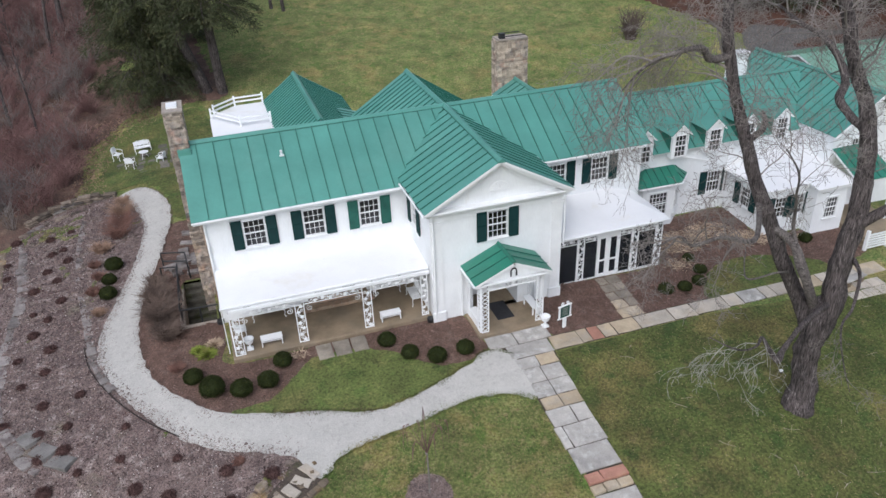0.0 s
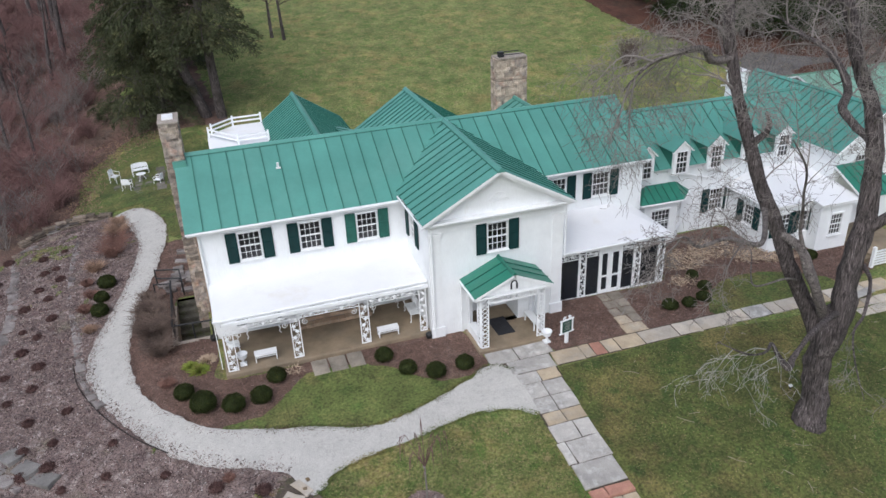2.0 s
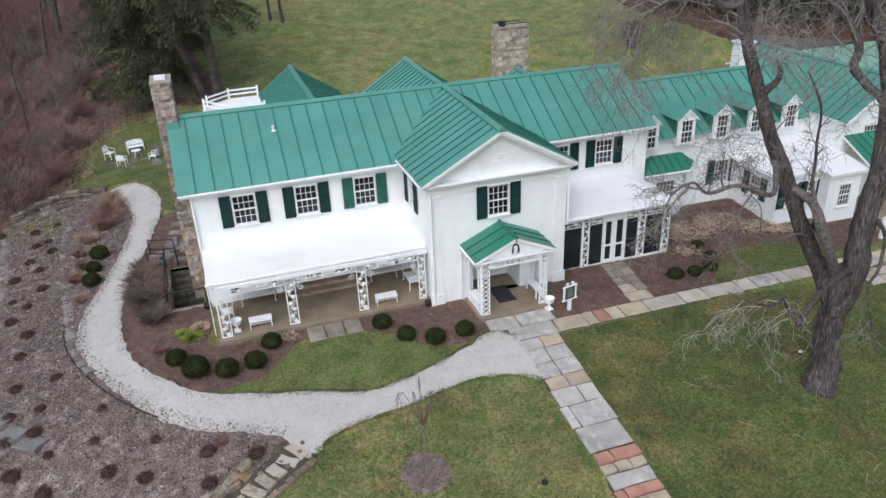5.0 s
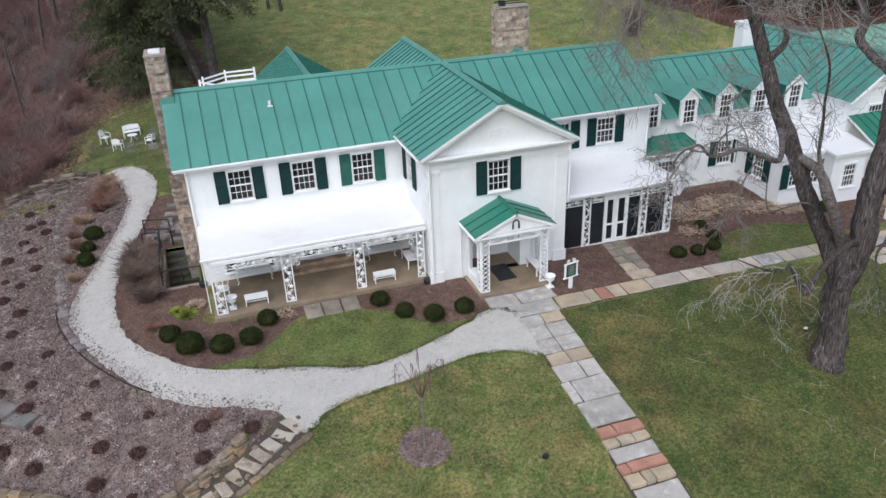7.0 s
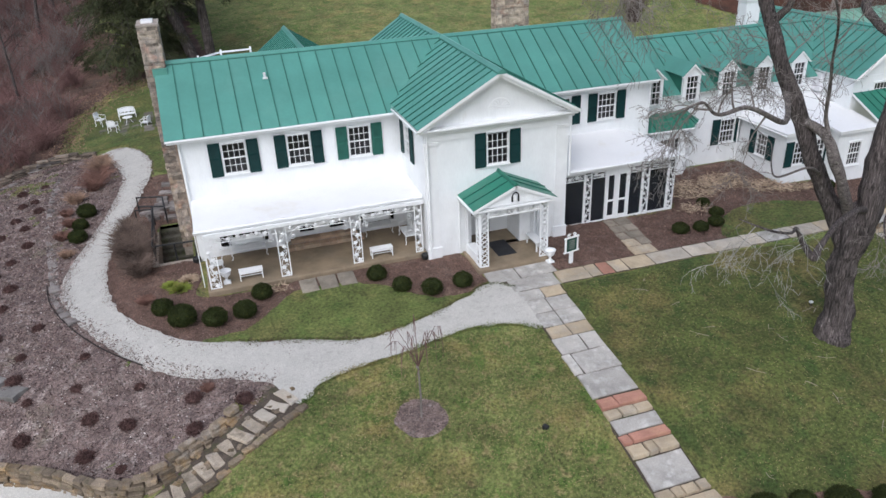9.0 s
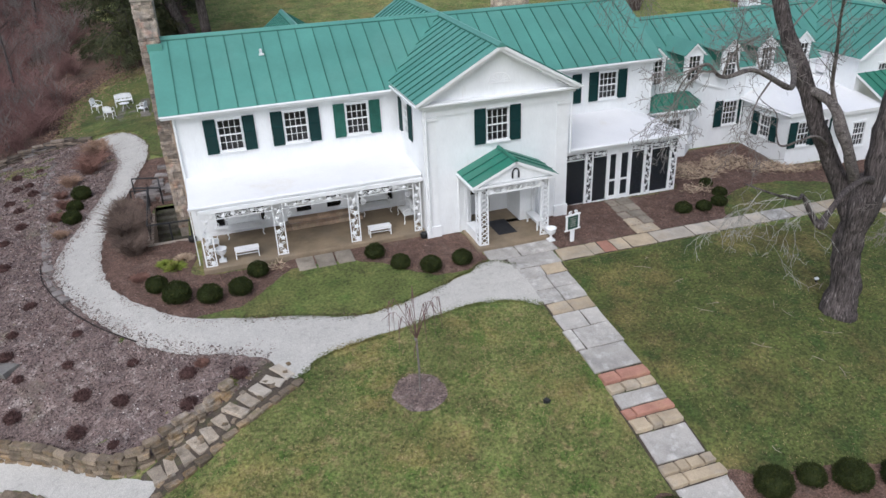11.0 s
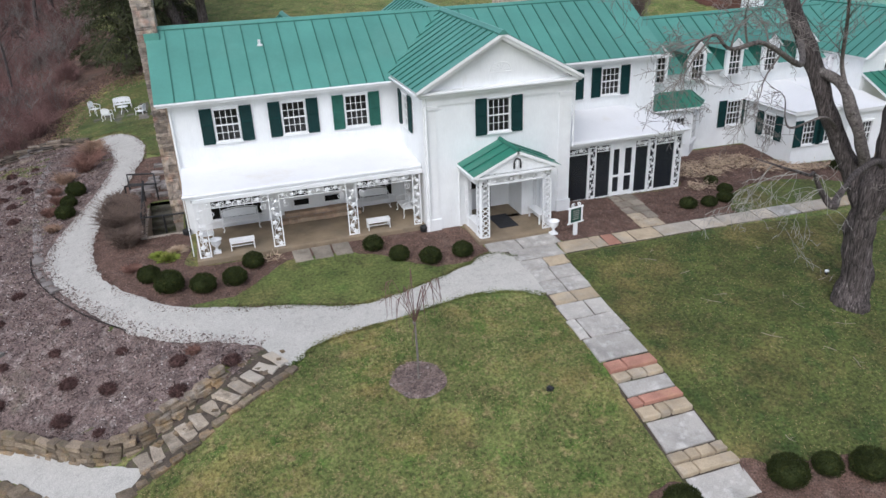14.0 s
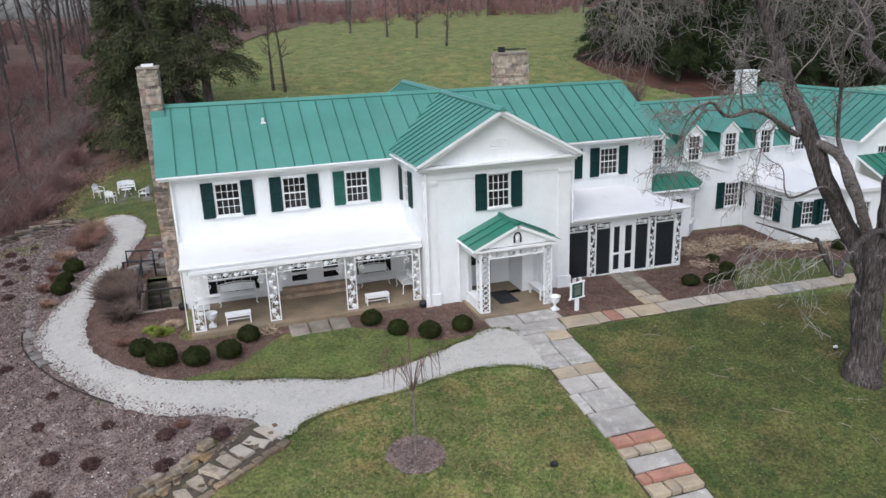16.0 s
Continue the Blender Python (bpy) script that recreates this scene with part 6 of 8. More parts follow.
def slat_bench(at, rz):
    ob = thing("slat_bench", "small white slatted backless bench at the porch edge", "bench", at, rz, "slat benches")
    for k in range(4):
        part("slat", boxes((-0.5, -0.19 + 0.1 * k, 0.4, 0.5, -0.11 + 0.1 * k, 0.43), bevel=0.006), TRIM, ob)
    for x in (-0.46, 0.46):
        for y in (-0.16, 0.17):
            part("leg", boxes((x - 0.02, y - 0.02, 0, x + 0.02, y + 0.02, 0.4)), TRIM, ob)
        part("end_rail", boxes((x - 0.015, -0.14, 0.12, x + 0.015, 0.15, 0.16)), TRIM, ob)
    for y in (-0.17, 0.18):
        part("apron", boxes((-0.44, y - 0.012, 0.31, 0.44, y + 0.012, 0.395)), TRIM, ob)
    part("stretcher", boxes((-0.44, -0.012, 0.12, 0.44, 0.012, 0.16)), TRIM, ob)
    return ob


slat_bench((-7.68, 0.85, 0.2), 0)
slat_bench((-2.0, 0.72, 0.2), 0)


def lathe(profile, sides=16):
    bm = bmesh.new()
    rings = [[bm.verts.new((r * math.cos(math.tau * k / sides), r * math.sin(math.tau * k / sides), z)) for k in range(sides)] for r, z in profile]
    for a, b in zip(rings, rings[1:]):
        for k in range(sides):
            bm.faces.new((a[k], a[(k + 1) % sides], b[(k + 1) % sides], b[k]))
    bm.faces.new(rings[0][::-1])
    bm.faces.new(rings[-1])
    return bm


def urn(at, label):
    ob = thing("urn", label, "urn", at, group="garden urns")
    part("plinth", boxes((-0.15, -0.15, 0, 0.15, 0.15, 0.08), bevel=0.01), TRIM, ob)
    part("bowl", lathe([(0.11, 0.08), (0.12, 0.1), (0.06, 0.16), (0.05, 0.24), (0.08, 0.28), (0.17, 0.36), (0.21, 0.46), (0.19, 0.52), (0.24, 0.56), (0.25, 0.6), (0.2, 0.6), (0.17, 0.5)]), TRIM, ob, smooth=True)
    return ob


urn((4.82, -2.22, land(4.82, -2.2) + 0.06), "white classical urn beside the portico")
urn((-8.7, 0.78, 0.2), "white classical urn on the porch floor")
bm = lathe([(0.13, 0), (0.17, 0.03), (0.18, 0.2), (0.16, 0.24), (0.13, 0.24), (0.12, 0.15)])
tagged(part("plant_pot", bm, DARKFRAME, smooth=True, m=pose(-0.18, 0.05, land(0, 0) + 0.03)), "black plant pot at the wing's corner", "pot")
tagged(part("plant_pot", lathe([(0.13, 0), (0.17, 0.03), (0.18, 0.2), (0.16, 0.24), (0.13, 0.24), (0.12, 0.15)]), DARKFRAME, smooth=True, m=pose(-9.85, 3.5, land(-9.8, 3.5) + 0.05)), "black plant pot by the porch end", "pot")

# sign on a post
sg = thing("house_sign", "green sign panel in a white scrolled frame on a white post", "sign", (5.68, -2.52, land(5.68, -2.5)), 12)
part("post", boxes((-0.09, -0.05, -0.2, 0.09, 0.05, 0.62), bevel=0.01), TRIM, sg)
pn = part("panel", boxes((-0.27, -0.02, 0.62, 0.27, 0.02, 1.22), bevel=0.004), SIGN_GREEN, sg)
for k in range(5):
    part("lettering_bar", boxes((-0.17 + 0.02 * (k % 2), -0.024, 1.1 - 0.09 * k, 0.17 - 0.02 * (k % 2), -0.021, 1.125 - 0.09 * k)), FLAG_BLUE, pn)
for bx in ((-0.36, -0.03, 0.56, -0.28, 0.03, 1.3), (0.28, -0.03, 0.56, 0.36, 0.03, 1.3), (-0.42, -0.035, 0.56, 0.42, 0.035, 0.615), (-0.4, -0.035, 1.23, 0.4, 0.035, 1.29)):
    part("frame", boxes(bx, bevel=0.006), TRIM, sg)
bm = bmesh.new()
spiral(bm, -0.15, 1.36, 0.1, 1.2, 0.5, 0, 0.025, 1)
spiral(bm, 0.15, 1.36, 0.1, 1.2, 2.6, 0, 0.025, -1)
part("scroll", bm, TRIM, sg)

# garden furniture on the patio
gz = land(-14, 26.1) + 0.09
iron_seat("garden_bench", 1.08, "white cast-iron garden settee on the flagstone patio", "bench", (-13.7, 27.45, gz), 10, "patio furniture", 0.4, True)
iron_seat("garden_chair", 0.56, "white cast-iron garden chair on the flagstone patio", "chair", (-15.4, 26.6, gz), 65, "patio furniture", 0.5, True)
iron_seat("garden_chair", 0.54, "white cast-iron garden chair on the flagstone patio", "chair", (-14.5, 24.8, gz - 0.08), 165, "patio furniture", 0.42, True)
iron_seat("garden_chair", 0.54, "white cast-iron garden chair on the flagstone patio", "chair", (-12.4, 24.9, gz - 0.08), -110, "patio furniture", 0.42, True)
tb = thing("garden_table", "small round white cast-iron table on the patio", "table", (-13.6, 26.2, gz), group="patio furniture")
part("tabletop", lathe([(0.3, 0.44), (0.34, 0.46), (0.34, 0.48), (0.05, 0.485)]), TRIM, tb)
for k in range(3):
    a = math.tau * k / 3
    part("leg", tube(bmesh.new(), [(0.1 * math.cos(a), 0.1 * math.sin(a), 0.45), (0.18 * math.cos(a), 0.18 * math.sin(a), 0.25), (0.32 * math.cos(a), 0.32 * math.sin(a), 0.0)], 0.02, 6), TRIM, tb)

# garden light by the old tree, lawn drain, stone seat, wall bracket, ladder on the porch end
lt = thing("garden_light", "small white spotlight on a stake near the tree", "light", (13.45, -8.32, land(13.45, -8.32)))
part("stake", boxes((-0.03, -0.03, -0.1, 0.03, 0.03, 0.18)), DARKFRAME, lt)
part("lamp_head", boxes((-0.075, -0.06, 0.16, 0.075, 0.06, 0.25), bevel=0.02), TRIM, lt)
tagged(part("lawn_marker", boxes((-0.08, -0.1, -0.05, 0.08, 0.1, 0.09), (-0.14, -0.03, -0.05, -0.09, 0.05, 0.14), bevel=0.015), DARKFRAME, m=pose(0.43, -10.97, land(0.43, -10.97), 0, 0, 30)), "small dark utility cap in the lawn", "marker")
seat = thing("stone_seat", "grey stone slab seat beside the walk", "bench", (21.6, -4.0, land(21.6, -4.0)), 10)
part("top", boxes((-0.75, -0.22, 0.36, 0.75, 0.22, 0.46), bevel=0.02), FLAG_BLUE, seat)
for x in (-0.5, 0.5):
    part("support", boxes((x - 0.12, -0.18, -0.1, x + 0.12, 0.18, 0.36), bevel=0.02), DRYSTONE, seat)
part("wall_bracket", tube(bmesh.new(), [(-9.75, 9.2, 4.6), (-10.35, 9.2, 4.6), (-10.35, 9.2, 3.8), (-10.1, 9.2, 3.7), (-9.75, 9.2, 3.7)], 0.03, 6), TRIM, house, "white metal bracket on the end wall")
ld = thing("trellis_ladder", "narrow white trellis strip at the porch roof's end", "trellis", (-9.62, 0.75, 0.2))
for y in (0.0, 0.16):
    part("upright", boxes((-0.015, y - 0.015, 0, 0.015, y + 0.015, 2.6)), TRIM, ld)
for k in range(14):
    part("rung", boxes((-0.012, 0.016, 0.12 + 0.18 * k, 0.012, 0.144, 0.145 + 0.18 * k)), TRIM, ld)

# ---- plants ----


class Buf:
    """Vertices and faces of one large mesh."""

    def __init__(self):
        self.v, self.f = [], []

    def tube(self, pts, radii, sides=4):
        base = len(self.v)
        side = None
        for i, p in enumerate(pts):
            d = (pts[min(i + 1, len(pts) - 1)] - pts[max(i - 1, 0)]).normalized()
            if side is None:
                side = d.orthogonal().normalized()
            side = side - d * side.dot(d)
            side = side.normalized() if side.length > 1e-5 else d.orthogonal().normalized()
            up = d.cross(side)
            for k in range(sides):
                a = math.tau * k / sides
                self.v.append(p + (side * math.cos(a) + up * math.sin(a)) * radii[i])
        for i in range(len(pts) - 1):
            for k in range(sides):
                a, b = base + i * sides, base + (i + 1) * sides
                self.f.append((a + k, a + (k + 1) % sides, b + (k + 1) % sides, b + k))

    def blade(self, p, d, length, width, rnd):
        """A pointed leaf or needle spray at p along d."""
        d = d.normalized()
        s = d.cross(Vector((rnd.uniform(-1, 1), rnd.uniform(-1, 1), rnd.uniform(-1, 1))))
        s = s.normalized() * width / 2 if s.length > 1e-4 else d.orthogonal() * width / 2
        b = len(self.v)
        m = p + d * length * 0.5
        self.v += [p, m + s, p + d * length, m - s]
        self.f.append((b, b + 1, b + 2, b + 3))

    def mesh(self, name, mat, smooth=False):
        return raw(name, [tuple(v) for v in self.v], self.f, mat, smooth)


def ball(rnd):
    while True:
        v = Vector((rnd.uniform(-1, 1), rnd.uniform(-1, 1), rnd.uniform(-1, 1)))
        if 0.05 < v.length < 1:
            return v.normalized()


# clipped boxwood balls
def boxwood_mesh(seed):
    rnd = random.Random(seed)
    b = Buf()
    for k in range(5200):
        d = ball(rnd)
        if d.z < -0.55:
            continue
        lump = 1 + 0.13 * noise.noise(d * 2.3 + Vector((seed, 0, 0))) + 0.05 * noise.noise(d * 6 + Vector((seed, 3, 0)))
        p = Vector((d.x, d.y, d.z * 0.86)) * 0.92 * lump * rnd.uniform(0.86, 1.0)
        b.blade(p + Vector((0, 0, 0.62)), d + ball(rnd) * 0.6 + Vector((0, 0, 0.9)), rnd.uniform(0.08, 0.17), rnd.uniform(0.028, 0.05), rnd)
    return b.mesh("crown", BOX)


def boxwood_core(seed):
    bm = bmesh.new()
    bmesh.ops.create_icosphere(bm, subdivisions=3, radius=0.8)
    for v in bm.verts:
        v.co *= 1 + 0.12 * noise.noise(v.co * 2.3 + Vector((seed, 0, 0)))
        v.co.z = v.co.z * 0.86 + 0.6
        v.co.z = max(v.co.z, -0.05)
    me = bpy.data.meshes.new("inner_growth")
    bm.to_mesh(me)
    bm.free()
    me.materials.append(BOX)
    return me


BOXES = [(boxwood_mesh(s), boxwood_core(s)) for s in (1, 2, 3)]
BUSHES = [(-2.63, -0.85, 0.46), (-1.85, -2.05, 0.44), (-0.75, -2.7, 0.48), (0.62, -2.6, 0.46), (-7.42, -0.6, 0.46), (-8.2, -1.75, 0.5), (-9.35, -1.9, 0.52), (-10.55, -1.45, 0.6), (-11.3, -0.4, 0.47),
          (-15.1, 11.3, 0.52), (-15.3, 9.9, 0.42), (-15.3, 8.5, 0.48), (11.9, -1.6, 0.44), (12.95, -1.7, 0.4), (13.95, -1.5, 0.41), (14.65, -0.6, 0.39), (14.75, 0.6, 0.36),
          (5.3, -15.75, 0.6), (6.62, -15.8, 0.45), (7.75, -16.2, 0.6), (9.2, -16.6, 0.62), (1.95, -15.75, 0.58), (0.75, -15.95, 0.5), (22.2, 0.2, 0.4)]
for k, (x, y, r) in enumerate(BUSHES):
    ob = thing("boxwood_bush", "clipped dark green boxwood ball in the bark mulch", "bush", (x, y, land(x, y)), 77 * k, "boxwood balls")
    crown, core = BOXES[k % 3]
    r *= 0.89
    m = Matrix.Diagonal((r / 0.92, r / 0.92, r / (1.12 if 11 < x < 16 and y > -3 else 0.96), 1))
    tagged(part("crown", crown, None, ob, m=m), kind="stuff")
    part("inner_growth", core, None, ob, m=m)

TUFT = material("dormant_tuft", (0.095, 0.052, 0.046), 0.95, scale=3, spread=0.35, fine=30, fine_spread=0.3, bump=0.0)
RUSTY = material("rusty_shrub", (0.2, 0.11, 0.085), 0.95, scale=1.5, spread=0.4, fine=25, fine_spread=0.3, bump=0.0)
STRAWRED = material("straw_red_shrub", (0.3, 0.2, 0.14), 0.95, scale=1.5, spread=0.4, fine=25, fine_spread=0.3, bump=0.0)
STRAW = material("dry_straw", (0.46, 0.36, 0.26), 0.95, scale=1.5, spread=0.35, fine=25, fine_spread=0.3, bump=0.0)
LIME = material("yellow_green_foliage", (0.2, 0.25, 0.04), 0.8, scale=2, spread=0.4, fine=25, fine_spread=0.3, bump=0.0, tints=(((0.25, 0.2, 0.06), 0.6, 1.5, 0.52),))
IVY = material("ivy_leaves", (0.075, 0.085, 0.02), 0.7, scale=0.8, spread=0.5, fine=15, fine_spread=0.4, bump=0.0)


def tuft_mesh(seed, n=340, h=0.22, spread=1.0, mat=None, w=0.022):
    rnd = random.Random(seed)
    b = Buf()
    for k in range(n):
        a, t = rnd.uniform(0, math.tau), rnd.random() ** 0.6
        if mat is None:
            d = ball(rnd)
            d.z = abs(d.z)
            p = Vector((d.x * 0.24, d.y * 0.24, d.z * 0.17)) * rnd.uniform(0.55, 1.0)
            b.blade(p, d + ball(rnd) * 0.7, h * rnd.uniform(0.35, 0.7), w, rnd)
            continue
        p = Vector((math.cos(a), math.sin(a), 0)) * 0.16 * t
        d = Vector((math.cos(a) * spread * t, math.sin(a) * spread * t, rnd.uniform(0.5, 1.2) * (1.3 - t * 0.7)))
        b.blade(p, d, h * rnd.uniform(0.6, 1.2), w, rnd)
    if mat is None:
        base = len(b.v)
        for i in range(4):
            for k in range(10):
                a, e = math.tau * k / 10, math.pi / 2 * i / 4
                b.v.append(Vector((0.22 * math.cos(a) * math.cos(e), 0.22 * math.sin(a) * math.cos(e), 0.16 * math.sin(e))))
        b.v.append(Vector((0, 0, 0.16)))
        for i in range(3):
            for k in range(10):
                q = (k + 1) % 10
                b.f.append((base + 10 * i + k, base + 10 * i + q, base + 10 * i + 10 + q, base + 10 * i + 10 + k))
        for k in range(10):
            b.f.append((base + 30 + k, base + 30 + (k + 1) % 10, base + 40))
    return b.mesh("stem_clump", mat or TUFT)


TUFTS = [tuft_mesh(s, 620, 0.2, 1.0, None, 0.02) for s in (4, 5, 6)]
rnd = random.Random(77)
spots = []
for row, x0 in enumerate((-18.0, -19.1, -21.4, -22.6)):
    y = -0.5 + row * 0.8
    while y < 18.5:
        spots.append((x0 + rnd.uniform(-0.35, 0.35), y + rnd.uniform(-0.4, 0.4)))
        y += rnd.uniform(1.7, 2.5)
for x0, ya, yb in ((-16.2, -4.5, 1.5), (-14.4, -6.0, -1.6), (-12.6, -7.2, -3.6), (-10.8, -7.0, -5.2), (-9.2, -6.6, -6.0), (-17.9, -3.5, -0.5)):
    y = ya
    while y < yb:
        spots.append((x0 + rnd.uniform(-0.5, 0.5), y))
        y += rnd.uniform(1.2, 1.8)
for k, (x, y) in enumerate(spots):
    ob = thing("dormant_plant", "low dark purple-brown dormant perennial in the bed", "plant", (x, y, land(x, y) + 0.02), 50 * k, "dormant perennials")
    s = rnd.uniform(0.75, 1.25)
    tagged(part("stem_clump", TUFTS[k % 3], None, ob, m=Matrix.Diagonal((s, s, s, 1))), kind="stuff")


def twig_shrub(b, at, r, h, n, rnd, wire=0.007, lean=0.8):
    """Bare arching stems from one foot."""
    for k in range(n):
        a = rnd.uniform(0, math.tau)
        out = Vector((math.cos(a), math.sin(a), 0))
        p = Vector(at) + out * rnd.uniform(0, r * 0.35)
        reach, top = r * rnd.uniform(0.3, 1.0) * lean, h * rnd.uniform(0.55, 1.1)
        pts = [p]
        for t in (0.35, 0.7, 1.0):
            pts.append(p + out * reach * t * t + Vector((rnd.uniform(-0.12, 0.12) * h, rnd.uniform(-0.12, 0.12) * h, top * (t - 0.12 * t * t))))
        b.tube(pts, [wire * 1.5, wire * 1.2, wire, wire * 0.5], 3)
        for q in range(2):
            i = rnd.choice((1, 2))
            s = pts[i]
            b.tube([s, s + Vector((rnd.uniform(-1, 1), rnd.uniform(-1, 1), rnd.uniform(0.1, 1))) * h * 0.25], [wire * 0.9, wire * 0.4], 3)


def shrub(label, at, r, h, n, mat, seed, group="", wire=0.007):
    ob = thing("bare_shrub", label, "shrub", (at[0], at[1], land(*at)), 0, group)
    b = Buf()
    twig_shrub(b, (0, 0, 0), r, h, n, random.Random(seed), wire)
    tagged(part("stem_clump", b.mesh("stem_clump", mat), None, ob), kind="stuff")


for k, (x, y, r, h, n) in enumerate(((-12.7, 6.5, 1.05, 1.05, 280), (-12.5, 4.75, 1.2, 1.2, 400), (-12.3, 3.3, 0.95, 0.9, 240), (-12.8, 8.1, 0.8, 0.8, 80))):
    shrub("dense leafless grey-brown shrub beside the gravel path", (x, y), r, h, int(n * 2.4), GREYBRUSH, 200 + k, "path shrubs", 0.011)
for k, (x, y, r, h) in enumerate(((-14.9, 18.0, 1.2, 0.9), (-14.9, 16.5, 1.4, 1.0), (-15.0, 15.0, 1.4, 0.95), (-15.9, 13.6, 1.0, 0.7), (-15.9, 10.6, 0.6, 0.55), (-16.1, 9.2, 0.6, 0.5), (-15.7, 7.1, 0.6, 0.45), (-16.2, 12.0, 0.6, 0.5),
                                  (-12.0, 0.7, 0.5, 0.35), (-14.9, 19.6, 0.7, 0.5), (-9.9, -5.5, 0.4, 0.3))):
    shrub("low rust-brown dormant shrub by the path", (x, y), r * rnd.uniform(0.7, 1.0), h * rnd.uniform(0.7, 1.0), 190 if k < 4 else 240, RUSTY if k % 3 else STRAWRED, 230 + k, "rusty shrubs", 0.0095)
for k, (x, y, s) in enumerate(((-10.65, 1.3, 1.0), (-11.0, 1.75, 0.8), (-10.25, 2.0, 0.9))):
    ob = thing("perennial", "yellow-green low perennial by the porch end" if k < 2 else "straw-brown grass clump by the porch end", "plant", (x, y, land(x, y)))
    tagged(part("leaves", tuft_mesh(260 + k, 420, 0.3, 1.5, LIME if k < 2 else STRAW, 0.045), None, ob, m=Matrix.Diagonal((s * 1.3, s * 1.3, s * 0.8, 1))), kind="stuff")
# cut dry stalks lying on the east bed
b = Buf()
rnd = random.Random(300)
for cx, cy, rx, ry, n in ((15.2, 2.3, 1.6, 1.0, 700), (17.6, 2.7, 1.5, 0.9, 600), (19.2, 1.5, 1.2, 0.7, 420), (14.0, 0.3, 0.8, 0.5, 150), (20.9, 0.7, 1.4, 0.35, 260), (-6.7, -0.3, 0.4, 0.25, 60)):
    for k in range(n):
        a, t = rnd.uniform(0, math.tau), math.sqrt(rnd.random())
        x, y = cx + rx * t * math.cos(a), cy + ry * t * math.sin(a)
        b.blade(Vector((x, y, land(x, y) + rnd.uniform(0.03, 0.16))), Vector((rnd.uniform(-1, 1), rnd.uniform(-1, 1), rnd.uniform(-0.1, 0.35))), rnd.uniform(0.2, 0.5), rnd.uniform(0.025, 0.05), rnd)
tagged(new("dry_stalks", b.mesh("dry_stalks", STRAW)), "pale dry cut stalks lying on the mulch", "plant litter", kind="stuff")

# ---- trees ----


def grow(bufs, p, d, length, radius, level, rnd, droop=0.0, kids=(5, 6, 4), wander=0.22, up=0.0):
    """A branch and its side shoots; bufs[0] takes thick wood, bufs[1] twigs."""
    n = max(3, int(5 + length * 0.9)) if level < 2 else 4
    pts, rad = [Vector(p)], [radius]
    d = Vector(d).normalized()
    for i in range(n):
        t = (i + 1) / n
        d = (d + ball(rnd) * wander + Vector((0, 0, up - droop * t))).normalized()
        pts.append(pts[-1] + d * length / n)
        rad.append(max(0.0065, radius * (1 - 0.84 * t)))
    bufs[0 if radius > 0.045 else 1].tube(pts, rad, 8 if radius > 0.2 else 5 if radius > 0.045 else 3)
    if level >= len(kids):
        return
    for k in range(kids[level]):
        t = rnd.uniform(0.25, 1.0)
        i = min(n - 1, int(t * n))
        s = pts[i].lerp(pts[i + 1], t * n - i if t < 1 else 1.0)
        axis = (pts[i + 1] - pts[i]).normalized()
        side = ball(rnd)
        side = (side - axis * side.dot(axis)).normalized()
        nd = axis * rnd.uniform(0.3, 0.9) + side * rnd.uniform(0.6, 1.0)
        grow(bufs, s, nd, length * rnd.uniform(0.38, 0.7), rad[i] * rnd.uniform(0.38, 0.58), level + 1, rnd, droop * 1.1, kids, wander * 1.35, up * 0.6)


# the old tree on the front lawn, in its own plan: across, away, up
FOOT = Vector((12.95, -10.0, 0))
ACROSS, AWAY = Vector((0.654, -0.757, 0)), Vector((0.757, 0.654, 0))


def spot(lat, dep, z):
    return FOOT + ACROSS * lat + AWAY * dep + Vector((0, 0, z))


def stem(points, radii, per=7):
    """A smooth line and its radii through plan points."""
    v = [spot(*q) for q in points]
    out, rad = [], []
    for i in range(len(v) - 1):
        a, b, c, e = v[max(i - 1, 0)], v[i], v[i + 1], v[min(i + 2, len(v) - 1)]
        for s in range(per):
            t = s / per
            out.append(0.5 * ((2 * b) + (c - a) * t + (2 * a - 5 * b + 4 * c - e) * t * t + (3 * b - a - 3 * c + e) * t ** 3))
            rad.append(radii[i] + (radii[i + 1] - radii[i]) * t)
    return out + [v[-1]], rad + [radii[-1]]


old_tree = thing("old_tree", "old leafless forked shade tree with furrowed grey bark", "tree")


def bark_tube(name, points, radii, sides, rough, label="", pale=False):
    pts, rad = stem(points, radii)
    for i in range(2, len(pts) - 1):
        pts[i] = pts[i] + 0.3 * rad[i] * Vector((noise.noise(pts[i] * 0.9), noise.noise(pts[i] * 0.9 + Vector((7, 0, 0))), 0.5 * noise.noise(pts[i] * 0.9 + Vector((0, 7, 0)))))
        rad[i] *= 1 + 0.16 * noise.noise(pts[i] * 1.7 + Vector((3, 3, 3)))
    bm = bmesh.new()
    tube(bm, pts, rad, sides)
    for v in bm.verts:
        c = v.co.copy()
        k = min(pts, key=lambda q: (q - c).length_squared)
        out = (c - k)
        if out.length > 1e-4:
            a = math.atan2(out.y, out.x)
            v.co += out.normalized() * rough * out.length * (0.8 * noise.noise((math.cos(a) * 1.1, math.sin(a) * 1.1, c.z * 0.35)) + 0.7 * noise.noise((math.cos(a) * 5, math.sin(a) * 5, c.z * 0.9)) + 0.35 * noise.noise(c * 2.5))
    return part(name, bm, PALE_BARK if pale else BARK, old_tree, label, smooth=True)


